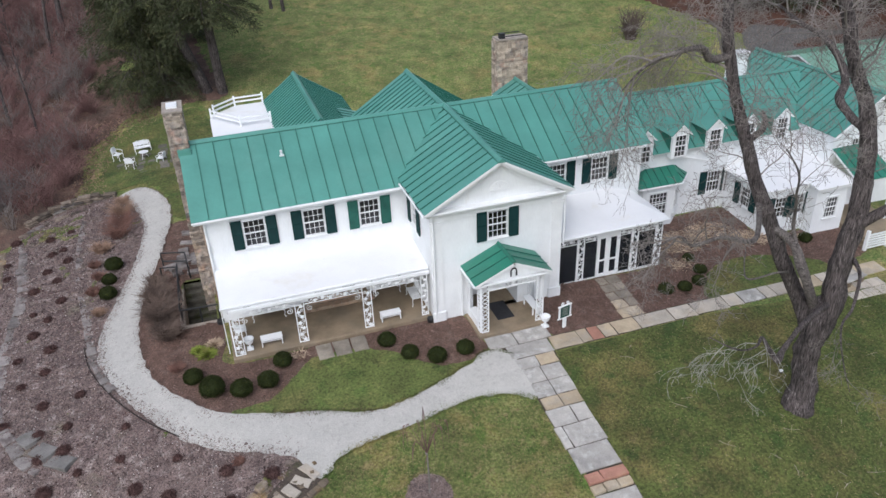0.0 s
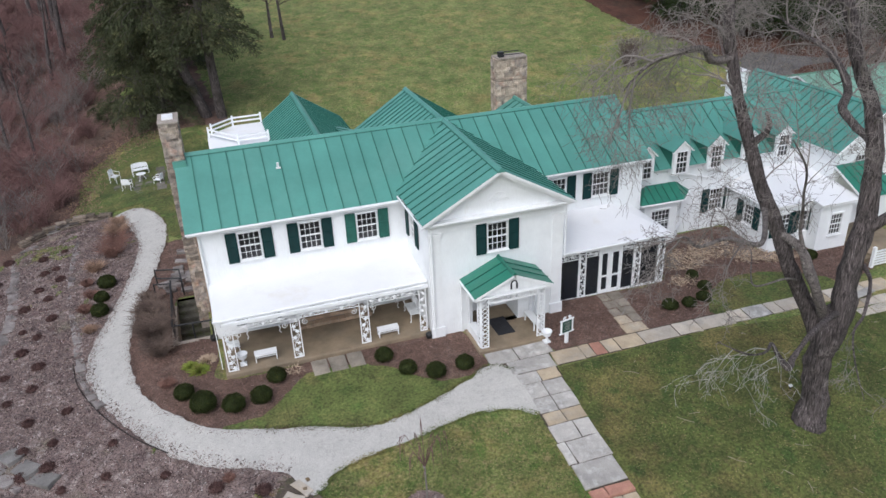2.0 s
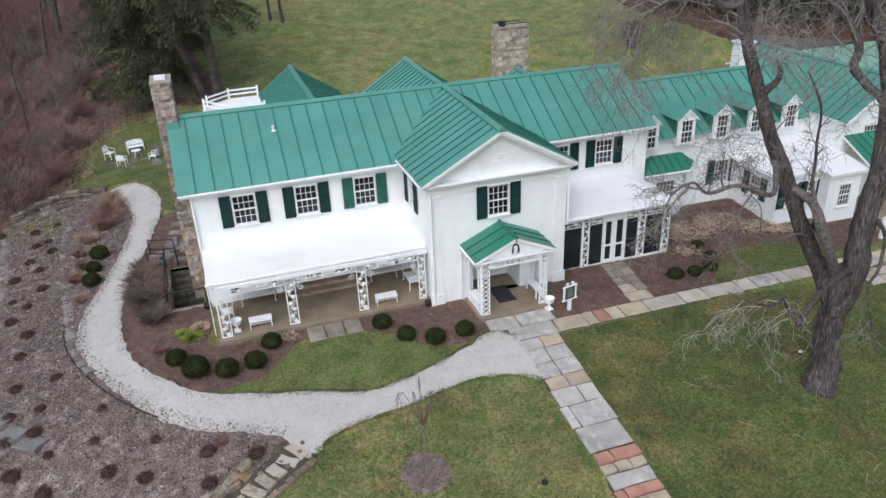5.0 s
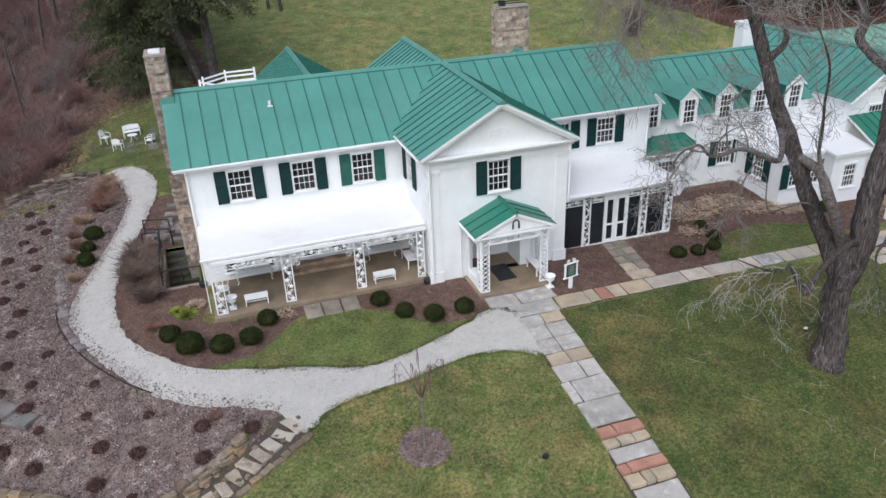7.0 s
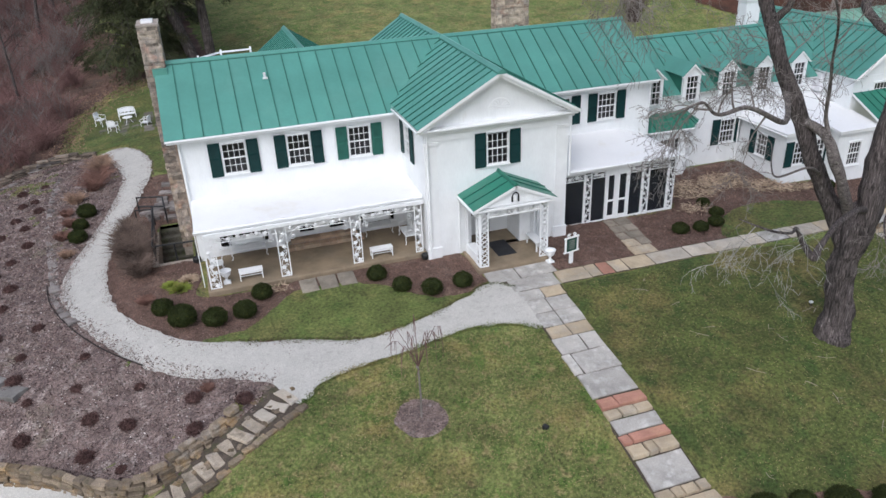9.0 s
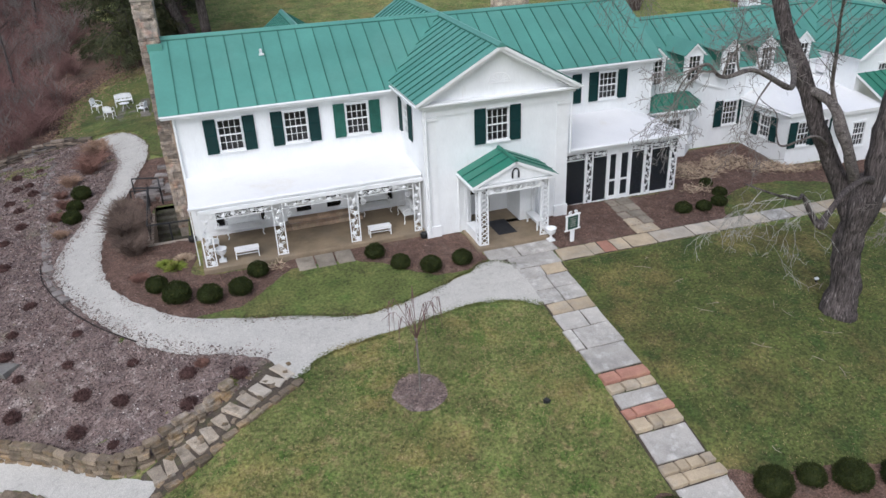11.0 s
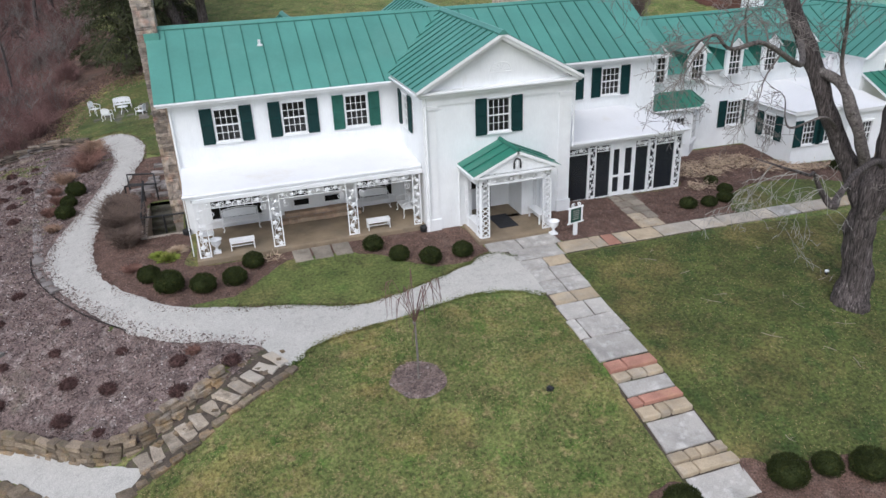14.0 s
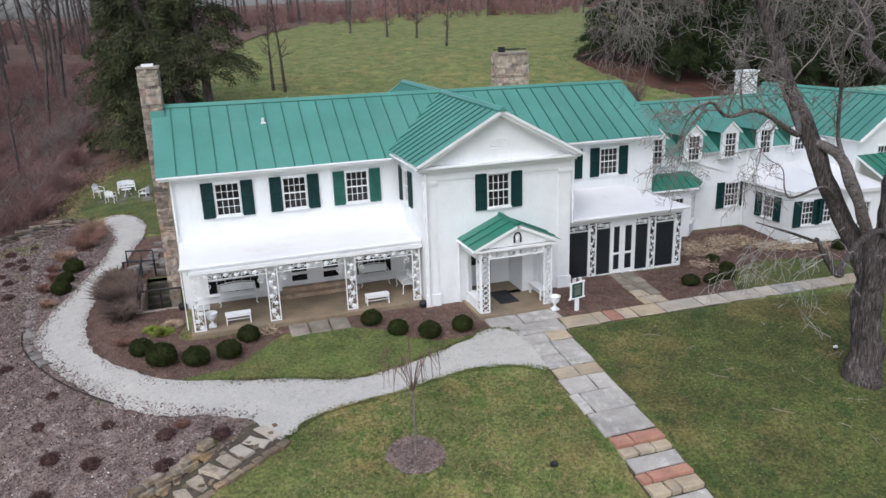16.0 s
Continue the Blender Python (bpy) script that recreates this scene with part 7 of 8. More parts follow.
gz = land(FOOT.x, FOOT.y)
bark_tube("trunk", [(0.0, -0.1, gz - 0.3), (0.0, -0.1, gz + 0.3), (-0.02, -0.1, gz + 1.1), (-0.04, -0.15, 1.2), (-0.05, -0.2, 2.5), (0.0, -0.25, 3.5), (0.1, -0.2, 4.4)], [0.72, 0.56, 0.48, 0.46, 0.48, 0.56, 0.38], 64, 0.3, "thick furrowed trunk")
BOUGHS = {
    "west": ([(-0.25, -0.1, 2.7), (-0.92, -0.05, 3.9), (-1.72, -0.5, 5.8), (-2.48, -0.83, 7.57), (-3.21, -0.81, 9.0), (-3.68, -0.79, 10.23), (-4.19, -0.7, 11.4), (-4.61, -0.66, 12.7), (-4.96, -0.64, 14.0), (-5.14, -0.58, 15.3), (-5.4, -0.5, 17.5)],
             [0.46, 0.42, 0.39, 0.36, 0.335, 0.32, 0.28, 0.24, 0.2, 0.15, 0.05], 40, "rough rising limb"),
    "east": ([(0.1, -0.3, 2.9), (0.2, -0.29, 4.5), (0.25, -0.07, 6.5), (0.28, 0.13, 8.36), (0.1, 0.36, 10.16), (-0.25, 0.54, 11.8), (-1.0, 0.65, 13.25), (-1.45, 0.68, 14.7), (-1.95, 0.66, 16.0), (-2.3, 0.6, 18.0)],
             [0.48, 0.47, 0.44, 0.4, 0.34, 0.3, 0.25, 0.2, 0.15, 0.06], 40, "rough rising limb"),
    "cross": ([(-0.35, -0.1, 3.9), (-0.7, -0.85, 5.2), (-1.15, -1.1, 6.4), (-1.6, -1.0, 6.98), (-2.4, -0.85, 7.35)], [0.27, 0.23, 0.2, 0.16, 0.13], 20, "smooth pale limb grown across the fork"),
    "riser": ([(-1.3, -1.08, 6.7), (-1.6, -1.1, 7.5), (-1.6, -2.0, 8.66), (-1.59, -3.56, 9.96), (-1.55, -5.3, 11.4), (-1.9, -6.9, 12.7)], [0.09, 0.065, 0.055, 0.045, 0.035, 0.015], 10, ""),
    "rear": ([(0.25, 0.15, 7.9), (0.35, 3.2, 8.2), (0.15, 6.6, 8.55), (-0.67, 7.49, 9.1), (-1.39, 7.7, 9.79), (-1.34, 8.31, 10.45), (-1.89, 9.01, 11.34), (-2.82, 9.49, 12.08), (-3.84, 9.75, 12.52), (-4.9, 10.1, 13.2)],
             [0.26, 0.25, 0.23, 0.22, 0.2, 0.18, 0.15, 0.12, 0.09, 0.04], 16, ""),
    "off": ([(0.4, 0, 7.6), (1.4, 0.1, 8.6), (2.6, 0.2, 9.8), (3.8, 0.3, 11.4), (4.6, 0.3, 13.4)], [0.22, 0.17, 0.13, 0.09, 0.05], 16, ""),
    "high": ([(-4.84, -0.65, 13.4), (-5.37, -1.22, 13.4), (-5.6, -1.8, 13.9), (-6.4, -2.66, 13.8), (-7.0, -3.3, 13.5), (-7.6, -3.9, 12.7)], [0.17, 0.14, 0.11, 0.08, 0.06, 0.02], 10, ""),
    "reach": ([(-2.95, -0.85, 8.25), (-2.6, -3.2, 7.85), (-3.41, -5.29, 8.75), (-4.1, -6.12, 8.68), (-4.5, -6.5, 9.1), (-5.0, -6.8, 8.8)], [0.11, 0.085, 0.07, 0.055, 0.04, 0.015], 10, ""),
    "bent": ([(-1.45, -0.6, 5.4), (-1.79, -2.0, 6.05), (-2.62, -2.29, 5.69), (-2.92, -1.76, 5.85), (-3.16, -0.77, 6.34), (-3.8, 0.15, 6.45)], [0.1, 0.07, 0.055, 0.042, 0.03, 0.012], 9, ""),
    "low": ([(0.1, -0.5, 4.3), (-0.15, -1.9, 4.75), (-0.6, -3.3, 4.7), (-0.92, -4.1, 4.25), (-1.0, -4.5, 4.05), (-1.33, -4.55, 4.42), (-1.59, -4.95, 5.1), (-1.65, -5.93, 5.35), (-2.09, -7.0, 5.78), (-3.0, -7.05, 6.0)],
            [0.15, 0.1, 0.09, 0.1, 0.14, 0.085, 0.055, 0.045, 0.03, 0.012], 12, "gnarled low limb"),
    "hook": ([(-3.75, -0.78, 10.45), (-3.5, -0.76, 10.7), (-3.3, -0.75, 10.95), (-3.26, -0.75, 11.3), (-3.42, -0.75, 11.65)], [0.16, 0.13, 0.12, 0.1, 0.04], 12, "short curled broken stub"),
    "side": ([(0.6, 0, 6.2), (0.9, -0.8, 6.0), (0.9, -1.8, 5.2), (0.7, -2.6, 4.9), (0.9, -3.6, 4.4), (1.4, -4.6, 3.6)], [0.1, 0.065, 0.055, 0.04, 0.025, 0.012], 8, "")}
for key, (points, radii, sides, label) in BOUGHS.items():
    slim = {"west": 0.75, "bent": 0.6, "cross": 0.8}.get(key, 0.84)
    bark_tube("limb", points, [slim * q if q > 0.2 or slim < 0.7 else q for q in radii], sides, 0.24, label, key in ("cross", "riser", "reach", "bent", "high"))
bm = bmesh.new()
bmesh.ops.create_icosphere(bm, subdivisions=3, radius=0.42, matrix=Matrix.Translation(spot(0.1, -0.05, 3.75)) @ Matrix.Diagonal((0.9, 0.9, 0.6, 1)))
for v in bm.verts:
    v.co += v.normal * (0.16 * noise.noise(v.co * 3) + 0.1 * noise.noise(v.co * 9))
part("moss", bm, MOSS, old_tree, "ochre moss in the fork", smooth=True)
wood, twigs, lichen = Buf(), Buf(), Buf()
rnd = random.Random(12)
# limb, stretch of it, number, length, girth, pull (across, away, up), droop
SHOOTS = [("west", 0.35, 0.6, 5, 2.4, 0.035, (-0.3, 0, 0.3), 0.1), ("west", 0.6, 0.97, 12, 3.6, 0.055, (-0.45, 0, 0.3), 0.14), ("east", 0.35, 0.6, 4, 2.4, 0.04, (0.3, 0, 0.2), 0.1),
          ("east", 0.6, 0.97, 12, 3.6, 0.055, (0.1, 0, 0.5), 0.12), ("riser", 0.2, 1.0, 10, 2.0, 0.024, (0, 0, 0.7), 0.03), ("rear", 0.45, 1.0, 14, 3.4, 0.05, (-0.2, 0.2, 0.4), 0.12),
          ("off", 0.3, 1.0, 8, 3.2, 0.05, (0.4, 0, 0.3), 0.1), ("high", 0.25, 1.0, 10, 3.0, 0.045, (-0.6, -0.2, -0.25), 0.26), ("reach", 0.3, 0.95, 8, 1.9, 0.036, (-0.2, 0.45, 0.1), 0.14),
          ("bent", 0.5, 1.0, 4, 1.2, 0.016, (-0.4, 0, 0.3), 0.05), ("low", 0.55, 1.0, 5, 1.9, 0.02, (-0.5, -0.2, -0.55), 0.26), ("side", 0.5, 1.0, 4, 1.3, 0.014, (0, -0.3, -0.5), 0.15)]
for name, lo, hi, count, ln, girth, pull, droop in SHOOTS:
    line, _ = stem(*BOUGHS[name][:2])
    for k in range(count):
        t = lo + (hi - lo) * (k + rnd.random()) / count
        i = min(len(line) - 2, int(t * (len(line) - 1)))
        axis = (line[i + 1] - line[i]).normalized()
        side = ball(rnd)
        side = (side - axis * side.dot(axis)).normalized()
        heading = axis * rnd.uniform(0.2, 0.8) + side * 0.8 + ACROSS * pull[0] + AWAY * pull[1] + Vector((0, 0, pull[2]))
        thin = girth < 0.03
        grow((wood, twigs) if name != "low" else (lichen, lichen), line[i], heading, ln * rnd.uniform(0.65, 1.15), girth * rnd.uniform(0.8, 1.1), 0, rnd, droop, (4, 3, 2) if thin else (7, 5, 3), 0.22 if thin else 0.27)
LICHEN = material("lichened_twig", (0.33, 0.32, 0.29), 0.95, scale=2.0, spread=0.35, fine=20, fine_spread=0.3, bump=0.0)
part("low_branchwork", lichen.mesh("low_branchwork", LICHEN), None, old_tree, "pale lichen-grey drooping twigs")["kind"] = "stuff"
part("branchwork", wood.mesh("branchwork", TWIG, True), None, old_tree, "pale grey branches")["kind"] = "stuff"
part("twig_crown", twigs.mesh("twig_crown", TWIG), None, old_tree, "fine bare twigs")["kind"] = "stuff"

# young weeping tree in the mulch ring
yt = thing("young_tree", "young leafless weeping tree with a thin straight stem", "tree", (-3.3, -9.35, land(-3.3, -9.35)))
part("trunk", tube(bmesh.new(), [(0, 0, -0.1), (0.02, 0, 0.9), (0, 0.02, 1.95), (-0.03, 0, 2.1)], [0.04, 0.035, 0.032, 0.055], 8), TWIG, yt)
b = Buf()
rnd = random.Random(5)
for k in range(10):
    a = math.tau * k / 10 + rnd.uniform(-0.3, 0.3)
    o = Vector((math.cos(a), math.sin(a), 0))
    r = rnd.uniform(0.35, 1.0)
    top = rnd.uniform(0.8, 1.5)
    p0 = Vector((0, 0, 2.05))
    pts = [p0, p0 + o * r * 0.35 + Vector((0, 0, top * 0.55)), p0 + o * r * 0.75 + Vector((0, 0, top)), p0 + o * r * 0.98 + Vector((0, 0, top * 0.96)), p0 + o * r * 1.05 + Vector((0, 0, top * 0.45 - rnd.uniform(0, 0.5)))]
    b.tube(pts, [0.017, 0.012, 0.009, 0.009, 0.006], 4)
    for q in range(3):
        s = pts[2].lerp(pts[3], rnd.random())
        b.tube([s, s + o * rnd.uniform(-0.1, 0.25) + Vector((rnd.uniform(-0.1, 0.1), rnd.uniform(-0.1, 0.1), -rnd.uniform(0.3, 0.8)))], [0.011, 0.006], 3)
b.tube([Vector((0, 0, 2.0)), Vector((-0.12, -0.1, 1.7)), Vector((-0.14, -0.12, 1.35))], [0.014, 0.012, 0.008], 4)
part("branchwork", b.mesh("branchwork", BRUSH), None, yt)["kind"] = "stuff"


def conifer_meshes(h, spread, seed, first=0.15, dens=1.0, mat=None):
    """A tapered trunk with drooping boughs of small needle sprays."""
    rnd = random.Random(seed)
    trunk, leaves = Buf(), Buf()
    trunk.tube([Vector((0, 0, -0.5)), Vector((0.1, 0, h * 0.3)), Vector((0, 0.1, h * 0.7)), Vector((0, 0, h))], [h * 0.021, h * 0.016, h * 0.009, 0.03], 8)
    z = h * first
    while z < h * 0.99:
        t = z / h
        reach = spread * ((1 - t) ** 0.75) * (0.75 + 0.25 * min(1, (t - first) * 6 + 0.5))
        for k in range(rnd.choice((3, 4, 5))):
            a = rnd.uniform(0, math.tau)
            ln = max(0.6, reach * rnd.uniform(0.55, 1.15))
            o = Vector((math.cos(a), math.sin(a), 0))
            p0 = Vector((0, 0, z + rnd.uniform(-0.3, 0.3)))
            pts = [p0, p0 + o * ln * 0.4 + Vector((0, 0, 0.12 * ln)), p0 + o * ln * 0.75 + Vector((0, 0, 0.03 * ln)), p0 + o * ln + Vector((0, 0, -0.16 * ln))]
            trunk.tube(pts, [0.02 + 0.012 * ln, 0.012 + 0.007 * ln, 0.02, 0.01], 3)
            side = Vector((-o.y, o.x, 0))
            for q in range(int(ln * 85 * dens)):
                u = 0.15 + 0.87 * rnd.random() ** 0.8
                i = min(2, int(u * 3))
                c = pts[i].lerp(pts[i + 1], min(1, u * 3 - i))
                wv = side * rnd.gauss(0, 0.18) * ln * (1.15 - 0.7 * u) + Vector((0, 0, rnd.gauss(-0.12, 0.16)))
                d = o * rnd.uniform(0.2, 1.0) + side * (1 if wv.dot(side) > 0 else -1) * rnd.uniform(0, 0.8) + Vector((0, 0, rnd.uniform(-0.9, 0.05)))
                leaves.blade(c + wv, d, rnd.uniform(0.2, 0.48), rnd.uniform(0.035, 0.08), rnd)
        z += rnd.uniform(0.28, 0.5) * (h / 18)
    return trunk.mesh("trunk", BARK, True), leaves.mesh("crown", mat or NEEDLE)


def conifer(kinds, at, s, rz, label, group, lean=0.0):
    tr, cr = kinds
    ob = thing("conifer", label, "tree", (at[0], at[1], land(*at)), 0, group)
    m = pose(0, 0, 0, 0, lean, rz) @ Matrix.Diagonal((s, s, s, 1))
    part("trunk", tr, None, ob, m=m)
    part("crown", cr, None, ob, m=m)["kind"] = "stuff"


HEMLOCKS = [conifer_meshes(22, 6.0, 3, 0.27, 1.0), conifer_meshes(20, 5.6, 4, 0.27, 1.0), conifer_meshes(17, 5.2, 6, 0.03, 0.9)]
for k, (x, y, s, q, lean) in enumerate(((-8.4, 35.4, 1.0, 0, -17), (-7.2, 34.8, 1.05, 1, -5), (-13.4, 37.2, 0.95, 2, -2), (-11.6, 35.4, 0.62, 2, 0), (-11.0, 41.5, 1.05, 0, 0), (-12.0, 47.5, 1.15, 2, 2))):
    conifer(HEMLOCKS[q], (x, y), s, 61 * k, "tall dark hemlock at the edge of the woods", "hemlocks", lean)
PINE_NEEDLE = material("pine_needles", (0.03, 0.045, 0.018), 0.9, specular=0.1, scale=0.6, spread=0.4, fine=9, fine_spread=0.35, bump=0.0, tints=(((0.06, 0.07, 0.026), 0.6, 0.8, 0.52),))
PINES = [conifer_meshes(17, 5.2, 7, 0.1, 1.1, PINE_NEEDLE), conifer_meshes(15, 4.8, 8, 0.1, 1.1, PINE_NEEDLE)]
for k, (x, y, s) in enumerate(((41.0, 41.0, 0.8), (38.2, 51.0, 0.9), (45.3, 35.8, 0.8), (50.5, 33.8, 0.8), (57.0, 32.5, 0.85), (64.0, 31.5, 0.9), (43.2, 47.0, 0.95), (46.8, 41.0, 0.95), (52.0, 38.6, 1.0), (57.5, 37.0, 1.0), (63.5, 36.0, 1.05), (48.5, 49.0, 1.1), (54.5, 46.0, 1.1), (61.0, 44.0, 1.1), (68.5, 42.0, 1.15), (45.0, 54.0, 1.1), (73, 36, 1.1), (58.0, 53.0, 1.2), (66, 51, 1.2))):
    conifer(PINES[k % 2], (x, y), s, 47 * k, "dark green pine behind the house", "pines")


def bare_tree(bufs, at, h, rnd, thick=None):
    """A leafless woodland tree."""
    p = Vector((at[0], at[1], land(*at) - 0.3))
    r = thick or h * rnd.uniform(0.009, 0.016)
    pts = [p]
    d = Vector((rnd.uniform(-0.08, 0.08), rnd.uniform(-0.08, 0.08), 1))
    for i in range(5):
        d = (d + Vector((rnd.uniform(-0.06, 0.06), rnd.uniform(-0.06, 0.06), 0.1))).normalized()
        pts.append(pts[-1] + d * h / 5)
    bufs[0].tube(pts, [r, r * 0.85, r * 0.65, r * 0.45, r * 0.28, r * 0.1], 5)
    for k in range(rnd.randint(12, 18)):
        t = rnd.uniform(0.3, 0.97)
        i = min(4, int(t * 5))
        s = pts[i].lerp(pts[i + 1], t * 5 - i)
        a = rnd.uniform(0, math.tau)
        nd = Vector((math.cos(a), math.sin(a), rnd.uniform(0.3, 1.2))).normalized()
        ln = h * rnd.uniform(0.14, 0.3) * (1.25 - t)
        e = s + nd * ln
        m = s.lerp(e, 0.5) + ball(rnd) * ln * 0.1
        bufs[1].tube([s, m, e], [r * 0.32, r * 0.2, 0.012], 3)
        for q in range(5):
            u = s.lerp(e, rnd.uniform(0.35, 1.0))
            w = (nd + ball(rnd) * 0.9 + Vector((0, 0, 0.25))).normalized()
            bufs[1].tube([u, u + w * ln * rnd.uniform(0.25, 0.5)], [0.022, 0.006], 3)


# bare woodland behind the lawn and along the west side
wood, twigs = Buf(), Buf()
rnd = random.Random(41)
made = 0
while made < 250:
    t = rnd.random()
    if t < 0.45:
        x, y = rnd.uniform(-75, -12), rnd.uniform(30, 150)
        if (x > -24 and y < 40) or (x > -19 and y < 62):
            continue
    else:
        x = rnd.uniform(-50, 110)
        y = 98 + 0.55 * max(x, 0) - 0.006 * max(x, 0) ** 2 + rnd.uniform(0, 45)
        if -30 > x:
            y -= 30
    bare_tree((wood, twigs), (x, y), rnd.uniform(13, 22), rnd)
    made += 1
for x, y, h in ((23.4, 80, 6.5), (24.5, 69.6, 7.0), (20.0, 84, 6), (0.5, 50.5, 9.5), (-0.6, 51.5, 8.0), (16, 92, 9), (-21.5, 33.0, 11), (-26, 30, 12), (-24, 37, 12), (-28, 24, 10)):
    bare_tree((wood, twigs), (x, y), h, rnd, 0.2 if h < 9.6 else None)
tagged(new("bare_woodland", wood.mesh("bare_woodland", BARK, True)), "leafless grey-brown woodland trunks beyond the lawn", "woods", kind="stuff")
tagged(new("woodland_twigs", twigs.mesh("woodland_twigs", TWIG_DARK)), "mesh of bare twigs of the woodland trees", "woods", kind="stuff")
# brush along the west side
brush = Buf()
made = 0
while made < 900:
    x, y = rnd.uniform(-48, -17.5), rnd.uniform(16, 78)
    edge = -18.3 - 4.0 * smooth_step((25 - y) / 8) if y < 29 else -18.3 + 6.0 * smooth_step((y - 29) / 8)
    if x > edge or (y < 20 and x > -23):
        continue
    near = y < 48 and x > -36
    twig_shrub(brush, (x, y, land(x, y)), rnd.uniform(1.0, 1.9), rnd.uniform(1.2, 3.0), 46 if near else 22, rnd, 0.011 if near else 0.02, 1.0)
    made += 1
pale = Buf()
made = 0
while made < 170:
    x, y = rnd.uniform(-42, -17.5), rnd.uniform(18, 60)
    edge = -18.3 - 4.0 * smooth_step((25 - y) / 8) if y < 29 else -18.3 + 6.0 * smooth_step((y - 29) / 8)
    if x > edge or (y < 20 and x > -23):
        continue
    twig_shrub(pale, (x, y, land(x, y)), rnd.uniform(0.8, 1.6), rnd.uniform(1.5, 3.6), 16, rnd, 0.015, 1.0)
    made += 1
tagged(new("brush_thicket", pale.mesh("brush_thicket", TWIG)), "pale grey leafless saplings among the brush", "brush", kind="stuff")
tagged(new("brush_thicket", brush.mesh("brush_thicket", BRUSH)), "tangled leafless purple-brown brush at the wood's edge", "brush", kind="stuff")
far = Buf()
for k in range(420):
    x = rnd.uniform(-55, 120)
    y = 96 + 0.55 * max(x, 0) - 0.006 * max(x, 0) ** 2 + rnd.uniform(0, 50)
    twig_shrub(far, (x, y, land(x, y)), rnd.uniform(1.5, 3), rnd.uniform(2, 5), 18, rnd, 0.03, 1.0)
tagged(new("far_undergrowth", far.mesh("far_undergrowth", BRUSH)), "brown leafless undergrowth in the far woods", "brush", kind="stuff")
# multi-stemmed shrub on the back lawn
shrub("tall leafless many-stemmed shrub on the back lawn", (30.4, 33.0), 1.5, 3.3, 150, TWIG_DARK, 900, "", 0.014)

# ivy-clad tree on the west edge
iv = thing("ivy_tree", "tree trunk thickly clad in yellow-green ivy", "tree", (-24.6, 20.5, land(-24.6, 20.5)))
part("trunk", tube(bmesh.new(), [(0, 0, -0.3), (0.1, 0.1, 3), (-0.1, 0.2, 6.5), (0.1, 0.1, 10)], [0.32, 0.26, 0.2, 0.1], 8), BARK, iv)
b = Buf()
for k in range(2600):
    z = rnd.uniform(0.2, 9.5)
    d = ball(rnd)
    d.z *= 0.4
    b.blade(Vector((0, 0.1, z)) + d * (0.55 + 0.5 * noise.noise((z * 0.7, d.x, d.y)) + 0.1 * z * 0.5), d + Vector((0, 0, -0.5)), rnd.uniform(0.15, 0.3), 0.16, rnd)
part("ivy", b.mesh("ivy", IVY), None, iv)["kind"] = "stuff"

# twigs dropped on the lawn
TWIG_FALLEN = material("fallen_twig", (0.34, 0.29, 0.23), 0.9, scale=2, spread=0.35, fine=20, fine_spread=0.2, bump=0.0)
b = Buf()
rnd = random.Random(88)
for k in range(46):
    x, y = rnd.uniform(6, 21), rnd.uniform(-16, -4.6)
    p = Vector((x, y, land(x, y) + 0.1))
    d = Vector((rnd.uniform(-1, 1), rnd.uniform(-1, 1), 0)).normalized()
    ln = rnd.uniform(0.2, 0.75)
    b.tube([p, p + d * ln * 0.5 + ball(rnd) * 0.05, p + d * ln], [0.013, 0.011, 0.006], 3)
    b.tube([p + d * ln * 0.5, p + d * ln * 0.6 + Vector((-d.y, d.x, 0.1)) * ln * 0.35], [0.008, 0.004], 3)
tagged(new("fallen_twigs", b.mesh("fallen_twigs", TWIG_FALLEN)), "pale fallen twigs scattered on the lawn", "twigs", kind="stuff")

# ---- grass blades and litter that give the ground its relief ----


def scatter(name, outline, n, seed, mat, label, category, size, width, tilt, lift, avoid=()):
    """Small blades strewn over the land inside a plan outline."""
    rnd = random.Random(seed)
    b = Buf()
    x0, x1 = min(p[0] for p in outline), max(p[0] for p in outline)
    y0, y1 = min(p[1] for p in outline), max(p[1] for p in outline)
    made = 0
    while made < n:
        x, y = rnd.uniform(x0, x1), rnd.uniform(y0, y1)
        made += 1
        if not inside(x, y, outline) or any(inside(x, y, q) for q in avoid):
            continue
        a = rnd.uniform(0, math.tau)
        b.blade(Vector((x, y, land(x, y) + lift)), Vector((math.cos(a), math.sin(a), rnd.uniform(*tilt))), rnd.uniform(*size), rnd.uniform(*width), rnd)
    return tagged(new(name, b.mesh(name, mat)), label, category, kind="stuff")


FRONT_LAWN = [(-7.0, -7.6), (-6.1, -6.9), (-3.2, -6.25), (0, -5.7), (2.4, -6.4), (2.4, -22), (-13, -22), (-12.0, -10.6), (-9.2, -9.4)]
scatter("grass_tufts", FRONT_LAWN, 110000, 1, LAWN, "short winter grass of the front lawn", "grass", (0.05, 0.11), (0.012, 0.028), (0.4, 1.4), 0.0, (RING,))
scatter("grass_tufts", [(4.3, -4.1), (24, -4.6), (28, -23), (4.45, -23)], 140000, 2, LAWN_EAST, "short green grass of the east lawn", "grass", (0.05, 0.11), (0.012, 0.028), (0.4, 1.4), 0.02, (LOW_BED,))
scatter("grass_tufts", ISLAND, 9000, 3, LAWN_ISLE, "short grass of the small lawn", "grass", (0.05, 0.1), (0.012, 0.025), (0.4, 1.4), 0.05)
CHIP = material("litter_chip", (0.225, 0.17, 0.152), 0.95, scale=4, spread=0.6, fine=30, fine_spread=0.5, bump=0.0, tints=(((0.36, 0.31, 0.29), 0.8, 5.0, 0.56),))
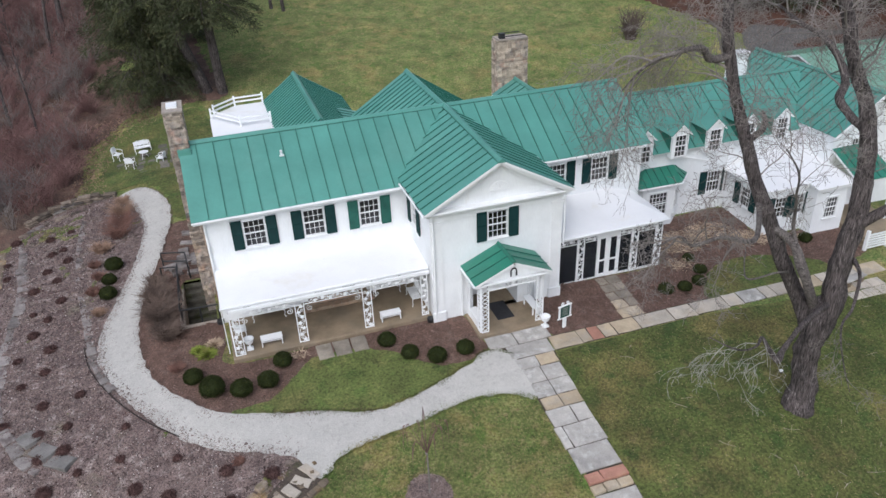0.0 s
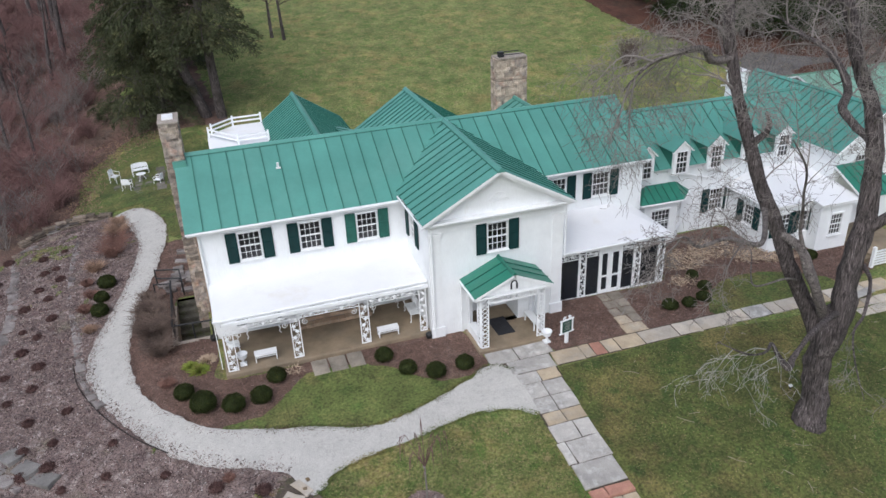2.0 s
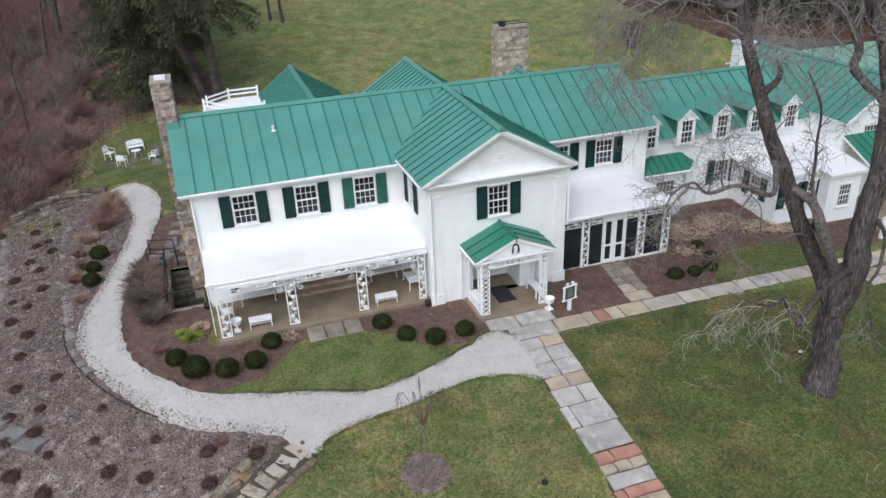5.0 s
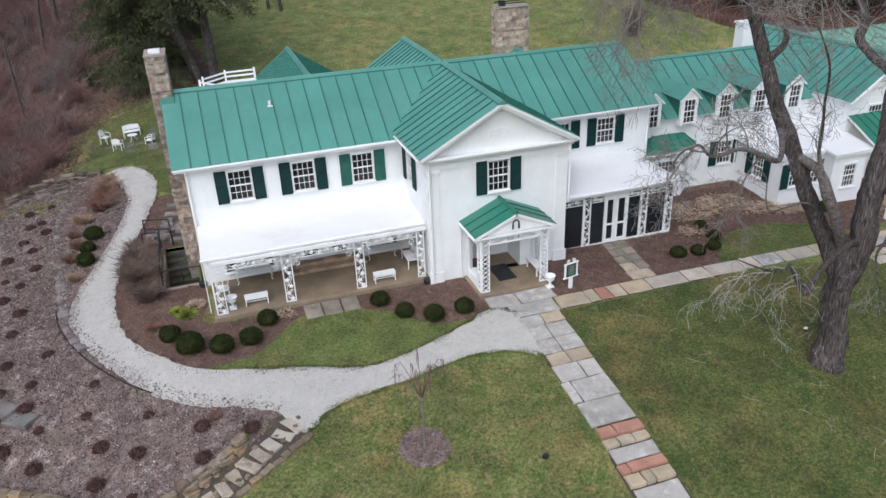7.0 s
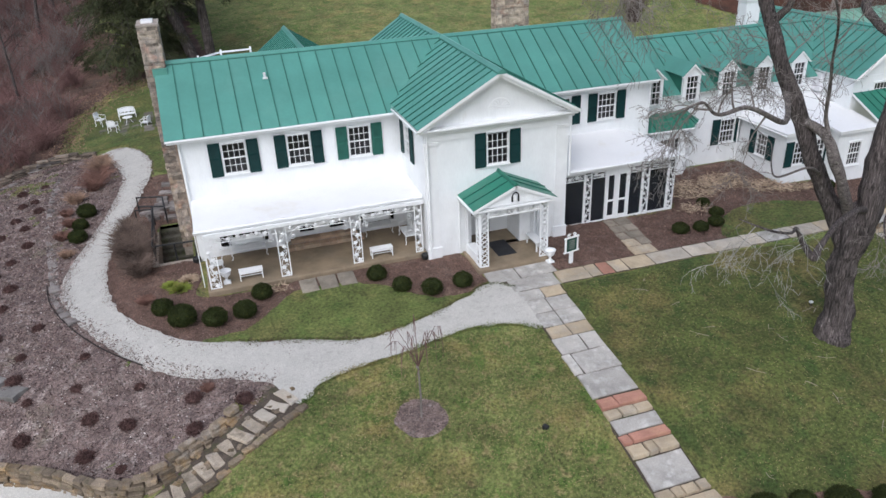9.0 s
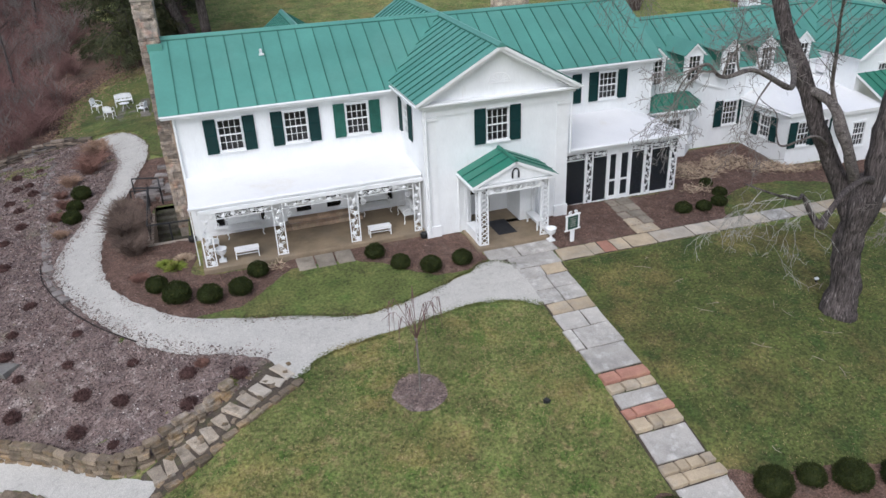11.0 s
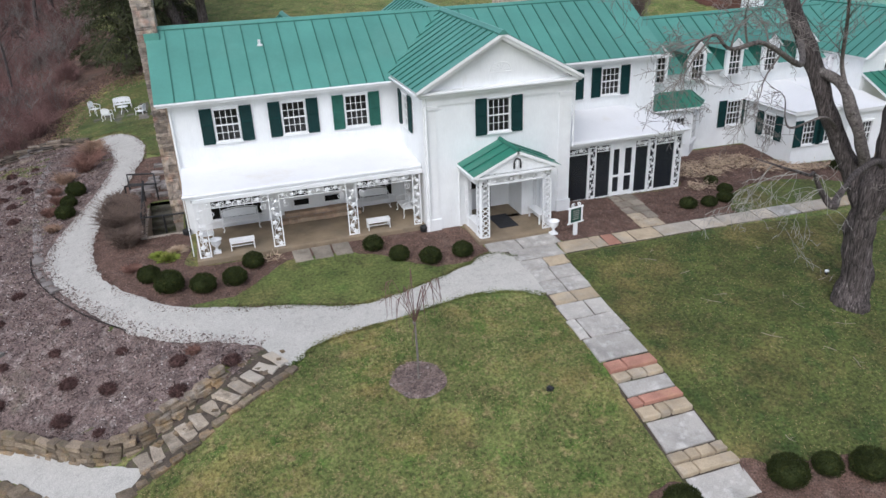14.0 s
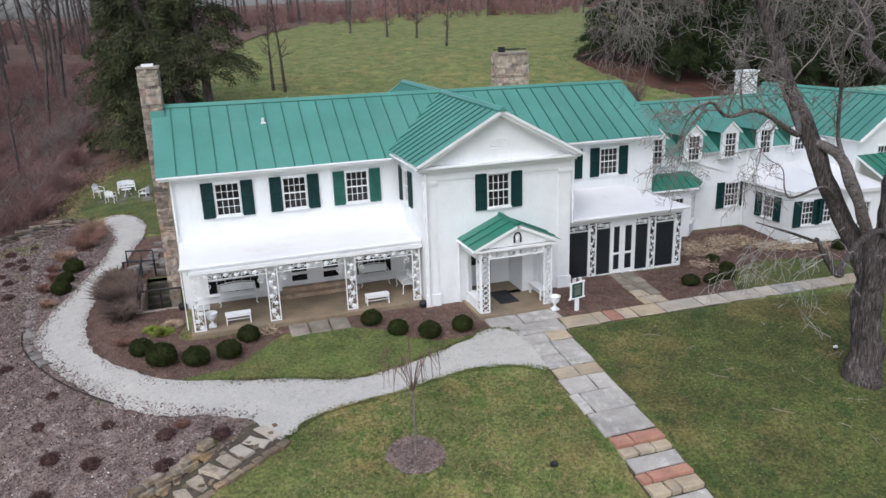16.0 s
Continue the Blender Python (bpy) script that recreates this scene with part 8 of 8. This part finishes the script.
CHIP_DARK = material("bark_chip", (0.14, 0.09, 0.072), 0.95, scale=4, spread=0.6, fine=30, fine_spread=0.5, bump=0.0, tints=(((0.3, 0.22, 0.19), 0.85, 6.0, 0.53),))
scatter("bed_litter", LEFT_BED, 46000, 4, CHIP, "dry leaf litter and stems over the winter bed", "litter", (0.06, 0.2), (0.02, 0.06), (0.0, 0.9), 0.03)
scatter("bark_chips", FRONT_BED, 42000, 5, CHIP_DARK, "loose bark chips on the mulch bed", "litter", (0.05, 0.13), (0.02, 0.045), (-0.1, 0.5), 0.03, (ISLAND,))
scatter("bark_chips", RIGHT_BED, 42000, 6, CHIP_DARK, "loose bark chips on the mulch bed", "litter", (0.05, 0.13), (0.02, 0.045), (-0.1, 0.5), 0.03, (EAST_PATCH,))
STONELET = material("gravel_stone", (0.45, 0.435, 0.41), 0.95, scale=8, spread=0.5, fine=40, fine_spread=0.3, bump=0.0)
scatter("loose_gravel", PATH_LEFT + PATH_FRONT + PATH_RIGHT, 9000, 7, STONELET, "loose pale gravel on the path", "gravel", (0.02, 0.045), (0.02, 0.04), (-0.2, 0.4), 0.055)


def edge_litter(name, line, n, seed, mat, label, size, width, inward, lift):
    """Litter strewn over a path's edge, thinning towards its middle."""
    rnd = random.Random(seed)
    pts = curve_through(line, 0.1, False)
    b = Buf()
    for k in range(n):
        i = rnd.randrange(len(pts) - 1)
        (xa, ya), (xb, yb) = pts[i], pts[i + 1]
        ln = math.dist(pts[i], pts[i + 1]) or 1.0
        off = abs(rnd.gauss(0, inward)) * (1 + 1.4 * noise.noise((xa * 0.9, ya * 0.9, 5))) - 0.12
        x, y = xa + (yb - ya) / ln * -off, ya + (xb - xa) / ln * off
        a = rnd.uniform(0, math.tau)
        b.blade(Vector((x, y, land(x, y) + lift)), Vector((math.cos(a), math.sin(a), rnd.uniform(0.0, 0.5))), rnd.uniform(*size), rnd.uniform(*width), rnd)
    return tagged(new(name, b.mesh(name, mat)), label, "litter", kind="stuff")


edge_litter("edge_litter", PATH_LEFT, 4200, 21, CHIP, "dry litter strewn over the edge of the gravel", (0.04, 0.12), (0.015, 0.04), 0.3, 0.065)
edge_litter("edge_litter", PATH_RIGHT[5:], 3000, 22, CHIP_DARK, "bark chips strewn over the edge of the gravel", (0.03, 0.1), (0.015, 0.035), 0.2, 0.065)
edge_litter("edge_grass", PATH_FRONT, 3000, 23, LAWN, "grass growing over the edge of the gravel", (0.05, 0.11), (0.012, 0.026), 0.12, 0.06)
edge_litter("edge_grass", PATH_RIGHT[:8], 3000, 24, LAWN_EAST, "grass growing over the edge of the gravel", (0.05, 0.11), (0.012, 0.026), 0.12, 0.06)
DEADGRASS = material("dead_grass", (0.36, 0.29, 0.15), 0.95, scale=0.6, spread=0.4, fine=25, fine_spread=0.3, bump=0.0)
scatter("dead_grass", FRONT_LAWN, 32000, 8, DEADGRASS, "dead straw blades in the front lawn", "grass", (0.05, 0.12), (0.01, 0.02), (0.1, 0.9), 0.02, (RING,))
scatter("dead_grass", [(4.7, -4.1), (24, -4.6), (28, -23), (4.9, -23)], 15000, 9, DEADGRASS, "dead straw blades in the east lawn", "grass", (0.05, 0.12), (0.01, 0.02), (0.1, 0.9), 0.04, (LOW_BED,))
scatter("bark_chips", LOW_BED, 9000, 10, CHIP_DARK, "loose bark chips on the mulch bed", "litter", (0.05, 0.13), (0.02, 0.045), (-0.1, 0.5), 0.08)
scatter("fallen_leaves", [(-20, 21.5), (-17.4, 22), (-17.0, 29), (-15, 32), (-11, 33), (-11, 36), (-24, 36), (-24, 21)], 16000, 11, LITTER, "brown fallen leaves at the wood's edge", "litter", (0.08, 0.16), (0.05, 0.1), (-0.1, 0.6), 0.04)
scatter("ring_chips", RING, 2200, 12, CHIP, "grey-brown chips on the mulch ring", "litter", (0.04, 0.1), (0.015, 0.035), (-0.1, 0.5), 0.045)
PEBBLE = material("pale_pebble", (0.5, 0.46, 0.43), 0.95, scale=6, spread=0.4, fine=40, fine_spread=0.3, bump=0.0)
scatter("pale_pebbles", LEFT_BED, 4200, 13, PEBBLE, "pale pebbles and snail-white chips in the winter bed", "litter", (0.04, 0.09), (0.03, 0.06), (0.0, 0.6), 0.05)
DEBRIS = material("dark_debris", (0.06, 0.036, 0.034), 0.95, scale=3, spread=0.5, fine=30, fine_spread=0.3, bump=0.0, tints=(((0.13, 0.06, 0.05), 0.8, 0.5, 0.5),))
scatter("dark_debris", LEFT_BED, 22000, 14, DEBRIS, "dark rotted leaves and stems over the winter bed", "litter", (0.06, 0.17), (0.02, 0.05), (0.0, 0.8), 0.04)
scatter("fallen_leaves", [(-20.2, 19.8), (-18.3, 21.2), (-15.8, 21.6), (-16.4, 24.5), (-15.6, 29.5), (-11.5, 32.5), (-9.5, 34.5), (-19, 34), (-19.5, 24)], 9000, 15, STRAWRED, "straw-brown leaves and grass on the lawn's edge", "litter", (0.08, 0.2), (0.03, 0.08), (-0.1, 0.7), 0.03)
